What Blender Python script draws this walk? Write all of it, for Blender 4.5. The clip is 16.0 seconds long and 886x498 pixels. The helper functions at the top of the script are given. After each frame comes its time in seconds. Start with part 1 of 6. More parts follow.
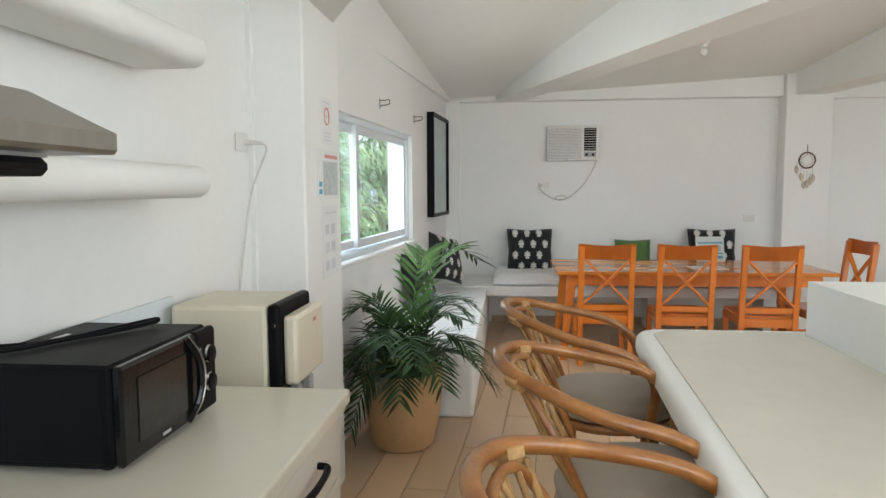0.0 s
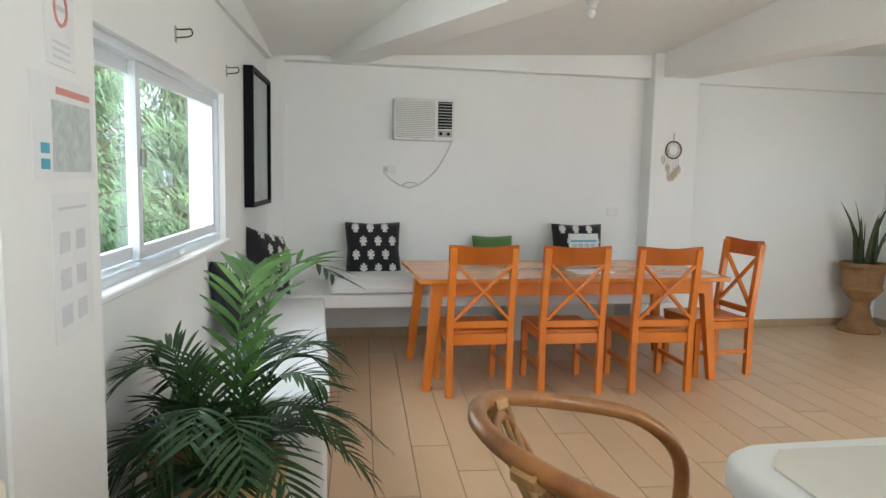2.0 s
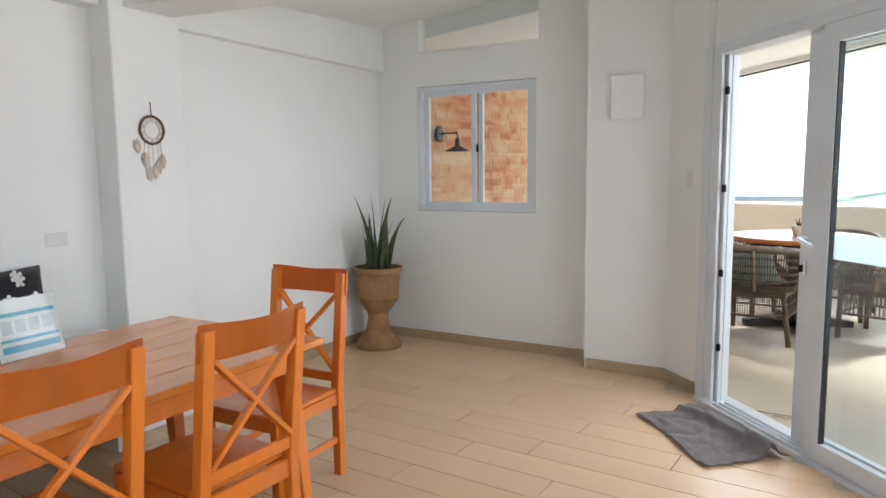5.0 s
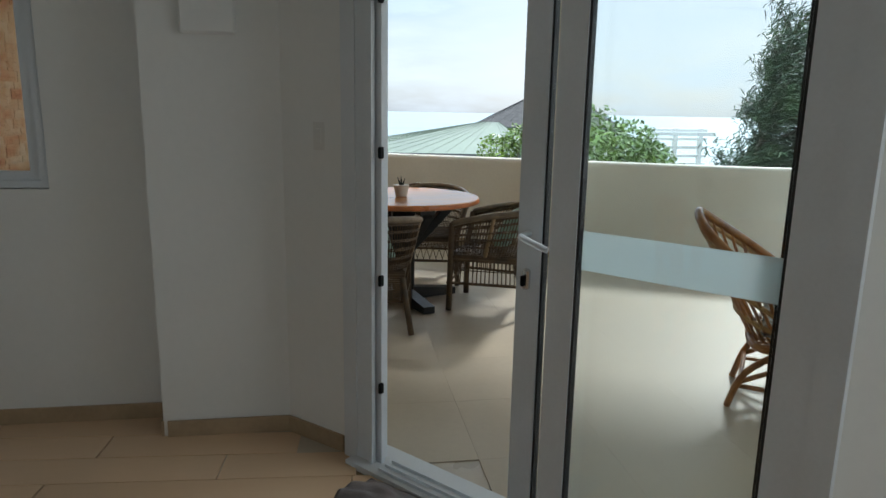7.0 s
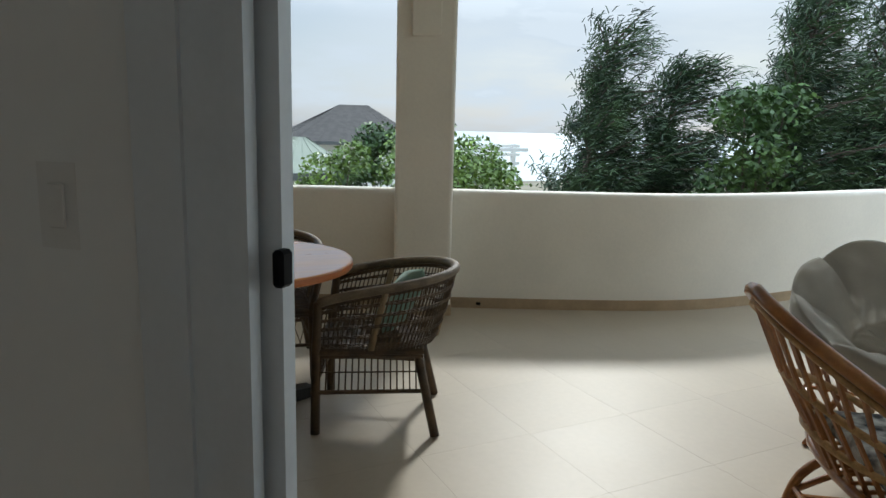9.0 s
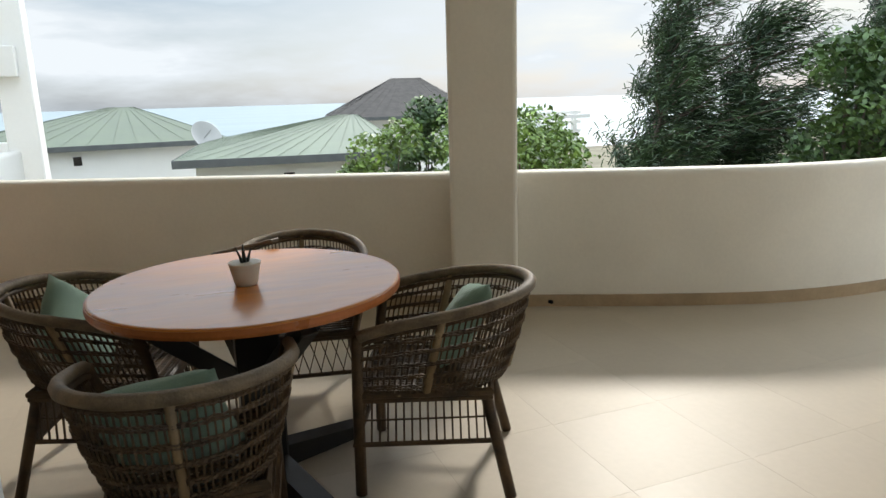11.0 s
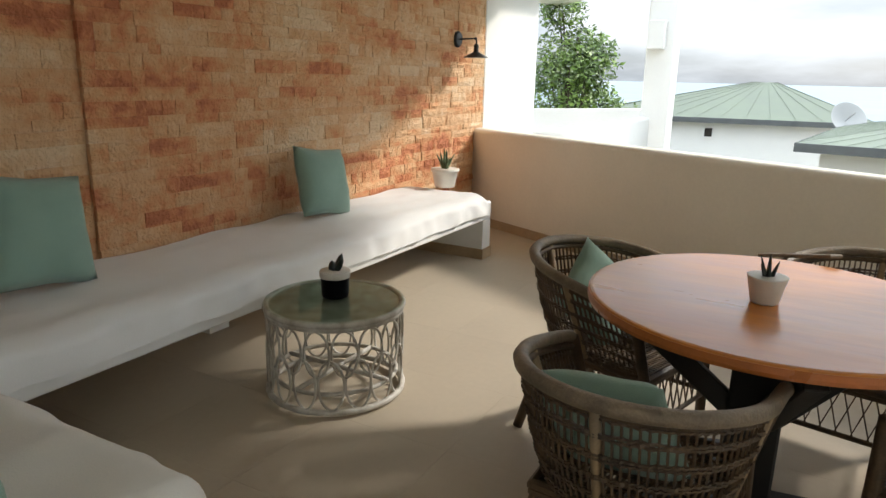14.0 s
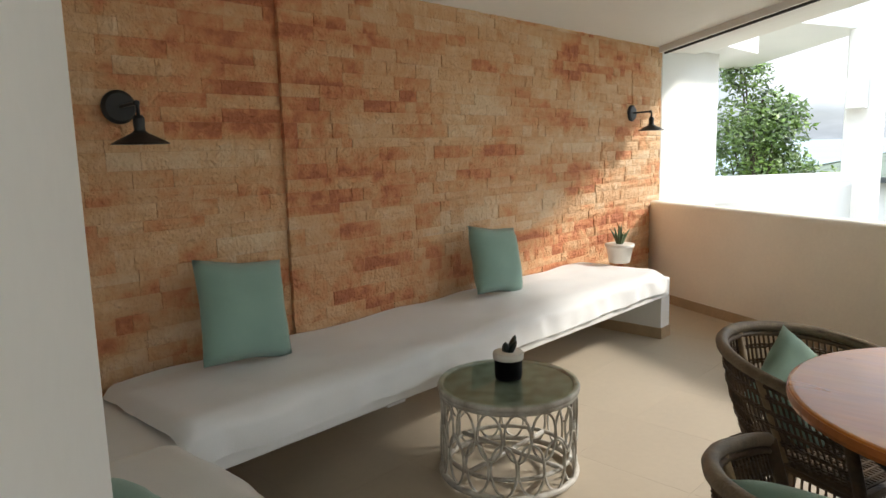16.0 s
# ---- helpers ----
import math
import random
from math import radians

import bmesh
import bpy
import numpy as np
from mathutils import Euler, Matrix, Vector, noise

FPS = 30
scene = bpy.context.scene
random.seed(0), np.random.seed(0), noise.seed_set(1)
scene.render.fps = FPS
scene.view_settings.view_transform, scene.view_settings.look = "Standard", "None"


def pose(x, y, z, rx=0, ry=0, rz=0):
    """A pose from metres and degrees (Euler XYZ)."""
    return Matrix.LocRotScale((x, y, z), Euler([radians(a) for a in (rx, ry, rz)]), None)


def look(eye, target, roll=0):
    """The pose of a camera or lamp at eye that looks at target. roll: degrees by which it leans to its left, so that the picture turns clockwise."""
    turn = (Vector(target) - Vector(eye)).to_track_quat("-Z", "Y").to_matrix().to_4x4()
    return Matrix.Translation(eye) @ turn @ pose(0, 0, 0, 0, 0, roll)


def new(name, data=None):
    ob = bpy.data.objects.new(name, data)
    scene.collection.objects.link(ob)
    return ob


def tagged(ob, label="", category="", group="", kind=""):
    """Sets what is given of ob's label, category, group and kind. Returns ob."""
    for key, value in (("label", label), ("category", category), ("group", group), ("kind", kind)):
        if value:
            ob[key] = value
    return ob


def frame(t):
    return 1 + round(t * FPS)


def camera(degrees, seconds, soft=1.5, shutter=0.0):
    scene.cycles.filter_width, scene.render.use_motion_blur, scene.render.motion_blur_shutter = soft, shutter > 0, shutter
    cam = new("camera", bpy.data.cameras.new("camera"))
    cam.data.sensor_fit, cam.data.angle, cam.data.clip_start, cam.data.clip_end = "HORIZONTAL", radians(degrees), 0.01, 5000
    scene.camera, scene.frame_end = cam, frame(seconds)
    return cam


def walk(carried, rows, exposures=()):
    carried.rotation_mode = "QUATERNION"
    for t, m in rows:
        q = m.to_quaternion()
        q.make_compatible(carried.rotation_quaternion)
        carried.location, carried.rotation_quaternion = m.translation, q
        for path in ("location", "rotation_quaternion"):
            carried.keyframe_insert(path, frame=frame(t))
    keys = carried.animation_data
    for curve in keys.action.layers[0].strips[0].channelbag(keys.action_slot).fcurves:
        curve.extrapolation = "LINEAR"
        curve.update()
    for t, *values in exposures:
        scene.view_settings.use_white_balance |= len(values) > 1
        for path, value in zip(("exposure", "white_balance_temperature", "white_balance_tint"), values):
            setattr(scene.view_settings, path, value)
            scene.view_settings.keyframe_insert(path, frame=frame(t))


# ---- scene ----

# ---- camera ----
cam = camera(66.80, 16.0)
PATH = [
    (0.0, pose(0.0001, 0.0000, 1.4044, 84.912, 0.276, 5.771)),
    (0.5, pose(-0.0924, 0.1714, 1.4088, 85.160, 1.608, 1.144)),
    (1.0, pose(-0.1655, 0.5532, 1.4174, 85.661, 0.909, 1.171)),
    (1.5, pose(-0.2724, 0.8648, 1.4044, 81.542, 0.177, -1.363)),
    (2.0, pose(-0.2679, 1.3085, 1.3884, 83.840, -1.223, -10.550)),
    (2.5, pose(-0.2473, 1.7449, 1.4043, 84.171, -0.619, -8.833)),
    (3.0, pose(-0.3068, 2.1571, 1.4359, 84.560, -0.246, -14.624)),
    (3.5, pose(-0.2573, 2.5859, 1.4598, 88.247, 0.222, -19.481)),
    (4.0, look((-0.131, 2.982, 1.408), (0.892, 4.697, 1.292), 1.1)),
    (4.5, look((0.027, 3.308, 1.435), (1.468, 4.677, 1.213), -1.2)),
    (5.0, look((0.401, 3.636, 1.420), (2.125, 4.624, 1.193), -0.6)),
    (5.2, look((0.506, 3.749, 1.389), (2.310, 4.581, 1.149), -1.3)),
    (7.3, look((2.332, 4.361, 1.495), (4.259, 3.997, 1.102), 0.7)),
    (7.5, look((2.507, 4.379, 1.508), (4.438, 4.015, 1.138), -1.1)),
    (8.0, look((2.948, 4.429, 1.496), (4.788, 3.762, 1.084), -1.7)),
    (8.5, look((3.351, 4.382, 1.490), (5.217, 3.747, 1.149), 0.0)),
    (9.0, look((3.862, 4.336, 1.472), (5.626, 3.461, 1.122), 1.5)),
    (9.2, look((3.929, 4.261, 1.469), (5.666, 3.342, 1.094), -1.8)),
    (11.3, pose(4.6069, 3.9507, 1.5026, 76.535, 1.207, -108.040)),
    (11.5, pose(4.6361, 3.8622, 1.4994, 75.364, -0.011, -101.583)),
    (12.0, pose(4.7387, 3.7867, 1.4892, 72.215, 0.553, -90.504)),
    (12.5, pose(4.8959, 3.7864, 1.4855, 74.257, -0.078, -87.935)),
    (13.0, pose(4.8750, 3.7819, 1.5037, 76.514, -1.542, -73.891)),
    (13.5, pose(4.8999, 3.7691, 1.4997, 75.901, -1.040, -66.281)),
    (14.0, pose(4.8527, 3.7707, 1.5065, 75.561, -1.248, -60.956)),
    (14.5, pose(4.8593, 3.7773, 1.5180, 76.061, -0.048, -58.250)),
    (15.0, pose(4.8432, 3.7688, 1.5316, 78.094, 0.840, -53.793)),
    (15.5, pose(4.8524, 3.7860, 1.5403, 79.503, 1.548, -49.334)),
    (16.0, pose(4.8448, 3.7824, 1.5722, 81.410, 1.389, -46.749)),
]
EXPOSURES = [(0.0, 2.5, 6300, 10), (2.0, 2.55, 6250, 10), (3.5, 2.8, 6200, 11), (5.2, 2.85, 5950, 13), (6.2, 1.8, 5950, 8), (7.3, 1.0, 5900, 5), (9.2, 0.62, 5900, 5), (11.3, 0.92, 6500, 9), (13.0, 1.08, 6550, 10), (16.0, 1.38, 6450, 10)]
walk(cam, PATH, EXPOSURES)

# ---- world, sun, large lights ----
SUN_FROM = Vector((1.135, -0.94, 1.0)).normalized()
world = bpy.data.worlds.new("sky")
scene.world = world
world.use_nodes = True
wn, wl = world.node_tree.nodes, world.node_tree.links
wn.clear()
w_out, w_bg = wn.new("ShaderNodeOutputWorld"), wn.new("ShaderNodeBackground")
w_sky, w_mix, w_noise, w_ramp = wn.new("ShaderNodeTexSky"), wn.new("ShaderNodeMix"), wn.new("ShaderNodeTexNoise"), wn.new("ShaderNodeValToRGB")
w_co, w_map = wn.new("ShaderNodeTexCoord"), wn.new("ShaderNodeMapping")
w_sky.sky_type, w_sky.sun_disc = "NISHITA", False
w_sky.sun_elevation = math.asin(SUN_FROM.z)
w_sky.sun_rotation = math.atan2(SUN_FROM.x, SUN_FROM.y)
w_sky.dust_density = 2.0
w_mix.data_type = "RGBA"
w_map.inputs["Scale"].default_value = (1.0, 1.0, 4.5)
w_noise.inputs["Scale"].default_value, w_noise.inputs["Detail"].default_value, w_noise.inputs["Roughness"].default_value = 2.2, 7, 0.55
w_ramp.color_ramp.elements[0].position, w_ramp.color_ramp.elements[0].color = 0.36, (0.80, 0.80, 0.80, 1)
w_ramp.color_ramp.elements[1].position, w_ramp.color_ramp.elements[1].color = 0.60, (1, 1, 1, 1)
w_cloud = wn.new("ShaderNodeValToRGB")
w_cloud.color_ramp.elements[0].position, w_cloud.color_ramp.elements[0].color = 0.40, (1.45, 1.80, 2.20, 1)
w_cloud.color_ramp.elements[1].position, w_cloud.color_ramp.elements[1].color = 0.62, (3.9, 4.1, 4.3, 1)
wl.new(w_co.outputs["Generated"], w_map.inputs["Vector"])
wl.new(w_map.outputs["Vector"], w_noise.inputs["Vector"])
wl.new(w_noise.outputs["Fac"], w_ramp.inputs["Fac"])
wl.new(w_noise.outputs["Fac"], w_cloud.inputs["Fac"])
wl.new(w_ramp.outputs["Color"], w_mix.inputs["Factor"])
# an overcast sky grows brighter from the horizon to the zenith
w_sep, w_rise, w_gain = wn.new("ShaderNodeSeparateXYZ"), wn.new("ShaderNodeMapRange"), wn.new("ShaderNodeMix")
w_gain.data_type, w_gain.blend_type = "RGBA", "MULTIPLY"
w_gain.inputs["Factor"].default_value = 1.0
w_rise.inputs["From Min"].default_value, w_rise.inputs["From Max"].default_value = 0.15, 1.0
w_rise.inputs["To Min"].default_value, w_rise.inputs["To Max"].default_value = 0.84, 4.2
wl.new(w_co.outputs["Generated"], w_sep.inputs["Vector"])
wl.new(w_sep.outputs["Z"], w_rise.inputs["Value"])
wl.new(w_cloud.outputs["Color"], w_gain.inputs["A"])
wl.new(w_rise.outputs["Result"], w_gain.inputs["B"])
wl.new(w_sky.outputs["Color"], w_mix.inputs["A"])
wl.new(w_gain.outputs["Result"], w_mix.inputs["B"])
wl.new(w_mix.outputs["Result"], w_bg.inputs["Color"])
wl.new(w_bg.outputs["Background"], w_out.inputs["Surface"])
w_bg.inputs["Strength"].default_value = 0.15

sun = bpy.data.lights.new("sun", "SUN")
sun.energy, sun.angle, sun.color = 1.6, radians(6), (1.0, 0.94, 0.86)
sun_ob = new("sun", sun)
sun_ob.matrix_world = look(SUN_FROM * 30, (0, 0, 0))


def opening_fill(name, at, towards, width, height, watts):
    """Fill lamp added in an opening to stand in for sky light."""
    lamp = bpy.data.lights.new(name, "AREA")
    lamp.shape, lamp.size, lamp.size_y, lamp.energy, lamp.color = "RECTANGLE", width, height, watts, (0.95, 0.98, 1.0)
    ob = new(name, lamp)
    ob.matrix_world = look(at, towards)
    return ob


# Added to brighten the room; the kitchen and side openings are unseen, assumed.
opening_fill("fill_kitchen", (1.2, -1.62, 1.75), (1.2, 4, 1.2), 3.2, 1.5, 5)
opening_fill("fill_side", (3.50, 0.6, 1.7), (1.4, 3.2, 1.35), 2.2, 1.5, 9)
opening_fill("fill_window", (-0.80, 4.25, 1.42), (3.5, 5.0, 1.15), 2.1, 0.7, 1.4)
opening_fill("fill_door", (4.20, 3.86, 1.15), (2.6, 5.6, 1.15), 1.3, 1.8, 2.6)

# ---- materials ----


def material(name, colour, rough=0.6, metal=0.0, vary=0.10, scale=3.0, fine=60.0, bump=0.05, stretch=(1, 1, 1), spec=0.5, other=None, per_object=0.0, sheen=0.0, coat=0.0, island=0.0, rough_vary=0.1):
    """Two scales of noise change the colour; the fine one also gives relief."""
    m = bpy.data.materials.new(name)
    m.use_nodes = True
    n, l = m.node_tree.nodes, m.node_tree.links
    b = n["Principled BSDF"]
    b.inputs["Roughness"].default_value, b.inputs["Metallic"].default_value = rough, metal
    b.inputs["Specular IOR Level"].default_value = spec
    b.inputs["Sheen Weight"].default_value = sheen
    b.inputs["Coat Weight"].default_value = coat
    co, mp = n.new("ShaderNodeTexCoord"), n.new("ShaderNodeMapping")
    mp.inputs["Scale"].default_value = stretch
    l.new(co.outputs["Object"], mp.inputs["Vector"])
    big, small = n.new("ShaderNodeTexNoise"), n.new("ShaderNodeTexNoise")
    big.inputs["Scale"].default_value, big.inputs["Detail"].default_value = scale, 4
    small.inputs["Scale"].default_value, small.inputs["Detail"].default_value = fine, 6
    l.new(mp.outputs["Vector"], big.inputs["Vector"])
    l.new(mp.outputs["Vector"], small.inputs["Vector"])
    if per_object:
        info, add = n.new("ShaderNodeObjectInfo"), n.new("ShaderNodeVectorMath")
        add.operation = "MULTIPLY_ADD"
        l.new(info.outputs["Random"], add.inputs[0])
        add.inputs[1].default_value = (37.0, 91.0, 53.0)
        l.new(mp.outputs["Vector"], add.inputs[2])
        l.new(add.outputs["Vector"], big.inputs["Vector"])
        l.new(add.outputs["Vector"], small.inputs["Vector"])
    ramp = n.new("ShaderNodeValToRGB")
    o = other or tuple(c * (1 - 2.2 * vary) for c in colour)
    ramp.color_ramp.elements[0].position, ramp.color_ramp.elements[0].color = 0.33, (*o, 1)
    ramp.color_ramp.elements[1].position, ramp.color_ramp.elements[1].color = 0.62, (*colour, 1)
    l.new(big.outputs["Fac"], ramp.inputs["Fac"])
    mix = n.new("ShaderNodeMix")
    mix.data_type, mix.blend_type = "RGBA", "MULTIPLY"
    mix.inputs["Factor"].default_value = min(1.0, vary * 5)
    fr = n.new("ShaderNodeMapRange")
    fr.inputs["From Min"].default_value, fr.inputs["From Max"].default_value = 0.3, 0.7
    fr.inputs["To Min"].default_value, fr.inputs["To Max"].default_value = 0.8, 1.05
    l.new(small.outputs["Fac"], fr.inputs["Value"])
    l.new(ramp.outputs["Color"], mix.inputs["A"])
    l.new(fr.outputs["Result"], mix.inputs["B"])
    last = mix.outputs["Result"]
    if per_object or island:
        hsv = n.new("ShaderNodeHueSaturation")
        rng = n.new("ShaderNodeMapRange")
        amount = per_object or island
        rng.inputs["To Min"].default_value, rng.inputs["To Max"].default_value = 1 - amount, 1 + amount
        if per_object:
            l.new(info.outputs["Random"], rng.inputs["Value"])
        else:
            geo = n.new("ShaderNodeNewGeometry")
            l.new(geo.outputs["Random Per Island"], rng.inputs["Value"])
        l.new(rng.outputs["Result"], hsv.inputs["Value"])
        l.new(last, hsv.inputs["Color"])
        last = hsv.outputs["Color"]
    l.new(last, b.inputs["Base Color"])
    rr = n.new("ShaderNodeMapRange")
    rr.inputs["To Min"].default_value, rr.inputs["To Max"].default_value = max(0.02, rough - rough_vary), min(1, rough + rough_vary)
    l.new(big.outputs["Fac"], rr.inputs["Value"])
    l.new(rr.outputs["Result"], b.inputs["Roughness"])
    if bump:
        bp = n.new("ShaderNodeBump")
        bp.inputs["Strength"].default_value, bp.inputs["Distance"].default_value = min(1, bump * 4), 0.004
        l.new(small.outputs["Fac"], bp.inputs["Height"])
        l.new(bp.outputs["Normal"], b.inputs["Normal"])
    return m


def glass(name, colour=(0.96, 0.98, 0.98), rough=0.0):
    m = bpy.data.materials.new(name)
    m.use_nodes = True
    n, l = m.node_tree.nodes, m.node_tree.links
    n.remove(n["Principled BSDF"])
    mixer, clear, gloss, fres = n.new("ShaderNodeMixShader"), n.new("ShaderNodeBsdfTransparent"), n.new("ShaderNodeBsdfGlossy"), n.new("ShaderNodeLayerWeight")
    bend = n.new("ShaderNodeMapRange")
    power = n.new("ShaderNodeMath")
    power.operation = "POWER"
    power.inputs[1].default_value = 4.0
    clear.inputs["Color"].default_value = (*colour, 1)
    gloss.inputs["Roughness"].default_value = rough
    fres.inputs["Blend"].default_value = 0.5
    bend.inputs["To Min"].default_value, bend.inputs["To Max"].default_value = 0.03, 0.55
    l.new(fres.outputs["Facing"], power.inputs[0])
    l.new(power.outputs["Value"], bend.inputs["Value"])
    l.new(bend.outputs["Result"], mixer.inputs["Fac"])
    l.new(clear.outputs["BSDF"], mixer.inputs[1])
    l.new(gloss.outputs["BSDF"], mixer.inputs[2])
    l.new(mixer.outputs["Shader"], n["Material Output"].inputs["Surface"])
    return m


WHITE = material("white_plaster", (0.83, 0.83, 0.80), 0.75, vary=0.015, scale=1.2, fine=30, bump=0.03)
CEIL = material("ceiling_paint", (0.82, 0.82, 0.78), 0.8, vary=0.015, scale=0.9, fine=20, bump=0.02)
CREAM = material("cream_render", (0.87, 0.82, 0.72), 0.7, vary=0.03, scale=1.5, fine=40, bump=0.05)
PLANK = material("wood_look_tile", (0.66, 0.465, 0.29), 0.32, vary=0.02, scale=1.3, fine=24, bump=0.003, stretch=(2.2, 0.45, 1), per_object=0.05, other=(0.625, 0.425, 0.255), rough_vary=0.01)
GROUT = material("dark_grout", (0.27, 0.19, 0.11), 0.9, vary=0.1)
STONE_TILE = material("terrace_tile", (0.50, 0.43, 0.33), 0.42, spec=0.2, vary=0.03, scale=1.5, fine=30, bump=0.004, per_object=0.008, rough_vary=0.06)
TILE_GROUT = material("tile_grout", (0.50, 0.43, 0.33), 0.3, vary=0.05)
SKIRT = material("beige_skirting_tile", (0.46, 0.34, 0.21), 0.4, vary=0.08, scale=4, fine=40)


def stone_material(name, island):
    """Split sandstone whose tone changes from stone to stone and in wide drifts."""
    m = bpy.data.materials.new(name)
    m.use_nodes = True
    n, l = m.node_tree.nodes, m.node_tree.links
    b = n["Principled BSDF"]
    b.inputs["Roughness"].default_value = 0.85
    geo = n.new("ShaderNodeNewGeometry")
    drift, grain, pits = n.new("ShaderNodeTexNoise"), n.new("ShaderNodeTexNoise"), n.new("ShaderNodeTexNoise")
    wide = n.new("ShaderNodeMapping")
    wide.inputs["Scale"].default_value = (0.8, 1.0, 2.6)
    l.new(geo.outputs["Position"], wide.inputs["Vector"])
    for tex, sc, dt in ((drift, 1.5, 3), (grain, 14, 6), (pits, 55, 5)):
        tex.inputs["Scale"].default_value, tex.inputs["Detail"].default_value = sc, dt
        l.new(geo.outputs["Position"] if tex is not drift else wide.outputs["Vector"], tex.inputs["Vector"])
    if island:
        rand = geo.outputs["Random Per Island"]
    else:
        rand = n.new("ShaderNodeObjectInfo").outputs["Random"]
    soft = n.new("ShaderNodeMath")
    soft.operation = "MULTIPLY_ADD"
    l.new(rand, soft.inputs[0])
    soft.inputs[1].default_value, soft.inputs[2].default_value = 0.46, 0.20
    acc = soft.outputs["Value"]
    for tex, k, off in ((drift, 2.0, -0.98), (grain, 0.80, -0.40)):
        sc = n.new("ShaderNodeMath")
        sc.operation = "MULTIPLY_ADD"
        l.new(tex.outputs["Fac"], sc.inputs[0])
        sc.inputs[1].default_value, sc.inputs[2].default_value = k, off
        ad = n.new("ShaderNodeMath")
        ad.operation = "ADD"
        l.new(acc, ad.inputs[0])
        l.new(sc.outputs["Value"], ad.inputs[1])
        acc = ad.outputs["Value"]
    ramp = n.new("ShaderNodeValToRGB")
    cr = ramp.color_ramp
    tones = ((0.0, (0.50, 0.17, 0.075)), (0.12, (0.64, 0.25, 0.11)), (0.26, (0.69, 0.335, 0.155)), (0.44, (0.71, 0.415, 0.215)), (0.66, (0.75, 0.48, 0.265)), (0.95, (0.79, 0.58, 0.37)))
    cr.elements[0].position, cr.elements[0].color = tones[0][0], (*tones[0][1], 1)
    cr.elements[1].position, cr.elements[1].color = tones[-1][0], (*tones[-1][1], 1)
    for p, c in tones[1:-1]:
        cr.elements.new(p).color = (*c, 1)
    l.new(acc, ramp.inputs["Fac"])
    l.new(ramp.outputs["Color"], b.inputs["Base Color"])
    bp = n.new("ShaderNodeBump")
    bp.inputs["Strength"].default_value, bp.inputs["Distance"].default_value = 1.0, 0.020
    mixh = n.new("ShaderNodeMath")
    mixh.operation = "ADD"
    l.new(grain.outputs["Fac"], mixh.inputs[0])
    l.new(pits.outputs["Fac"], mixh.inputs[1])
    l.new(mixh.outputs["Value"], bp.inputs["Height"])
    l.new(bp.outputs["Normal"], b.inputs["Normal"])
    return m


BRICK = stone_material("sandstone_facing", False)
BRICK_REST = stone_material("sandstone_facing_rest", True)
MORTAR = material("stone_joint", (0.68, 0.43, 0.23), 0.95, vary=0.1, bump=0.2)
PINE = material("orange_pine", (0.74, 0.215, 0.018), 0.32, vary=0.10, scale=3, fine=18, bump=0.02, stretch=(1, 1, 0.25), other=(0.64, 0.16, 0.012), coat=0.3)
PINE_TOP = material("orange_pine_top", (0.76, 0.265, 0.026), 0.22, vary=0.10, scale=2, fine=14, bump=0.01, stretch=(0.3, 2.5, 1), other=(0.66, 0.20, 0.022), coat=0.3)
ROUND_TOP = material("varnished_round_top", (0.66, 0.25, 0.045), 0.30, vary=0.10, scale=3, fine=9, bump=0.06, stretch=(2.5, 0.5, 1), other=(0.54, 0.18, 0.030), coat=0.25)
ROUND_RIM = material("orange_table_rim", (0.55, 0.17, 0.04), 0.3, vary=0.1, scale=6)
RATTAN = material("honey_rattan", (0.40, 0.165, 0.04), 0.32, vary=0.16, scale=9, fine=80, bump=0.05, other=(0.24, 0.08, 0.018), coat=0.3)
RATTAN_TIE = material("rattan_binding", (0.52, 0.30, 0.11), 0.5, vary=0.15, scale=30, fine=120, bump=0.1)
WICKER = material("grey_brown_wicker", (0.115, 0.070, 0.033), 0.6, vary=0.2, scale=14, fine=120, bump=0.15, other=(0.055, 0.035, 0.019))
WICKER_RIM = material("wicker_rim", (0.245, 0.185, 0.118), 0.55, vary=0.2, scale=16, fine=140, bump=0.2, other=(0.15, 0.11, 0.07))
WICKER_LIGHT = material("light_wicker", (0.34, 0.24, 0.13), 0.55, vary=0.15, scale=14, fine=120, bump=0.12)
TAUPE = material("taupe_cushion", (0.36, 0.30, 0.235), 0.9, vary=0.05, scale=5, fine=300, bump=0.15, sheen=0.2)
GREEN_PILLOW = material("sage_linen", (0.27, 0.42, 0.34), 0.9, vary=0.05, scale=4, fine=350, bump=0.2, sheen=0.3)
DEEP_GREEN = material("green_cotton", (0.10, 0.21, 0.06), 0.9, vary=0.06, scale=4, fine=300, bump=0.15, sheen=0.2)
BLACK_CLOTH = material("black_cotton", (0.016, 0.017, 0.02), 0.9, vary=0.1, fine=300, bump=0.15, sheen=0.1)
PRINT = material("white_print", (0.75, 0.74, 0.70), 0.9, vary=0.05, fine=200)
SHEET = material("white_cotton_sheet", (0.80, 0.80, 0.78), 0.9, vary=0.02, scale=3, fine=200, bump=0.08, sheen=0.15)
SHEET_WARM = material("off_white_sheet", (0.74, 0.72, 0.66), 0.9, vary=0.03, scale=3, fine=200, bump=0.08, sheen=0.15)
POT = material("tan_plastic_pot", (0.58, 0.36, 0.17), 0.5, vary=0.05, scale=3, fine=40)
TERRA = material("carved_terracotta", (0.36, 0.20, 0.085), 0.75, vary=0.15, scale=8, fine=60, bump=0.2)
SOIL = material("potting_soil", (0.03, 0.022, 0.015), 1.0, vary=0.2, scale=30, fine=90, bump=0.6)
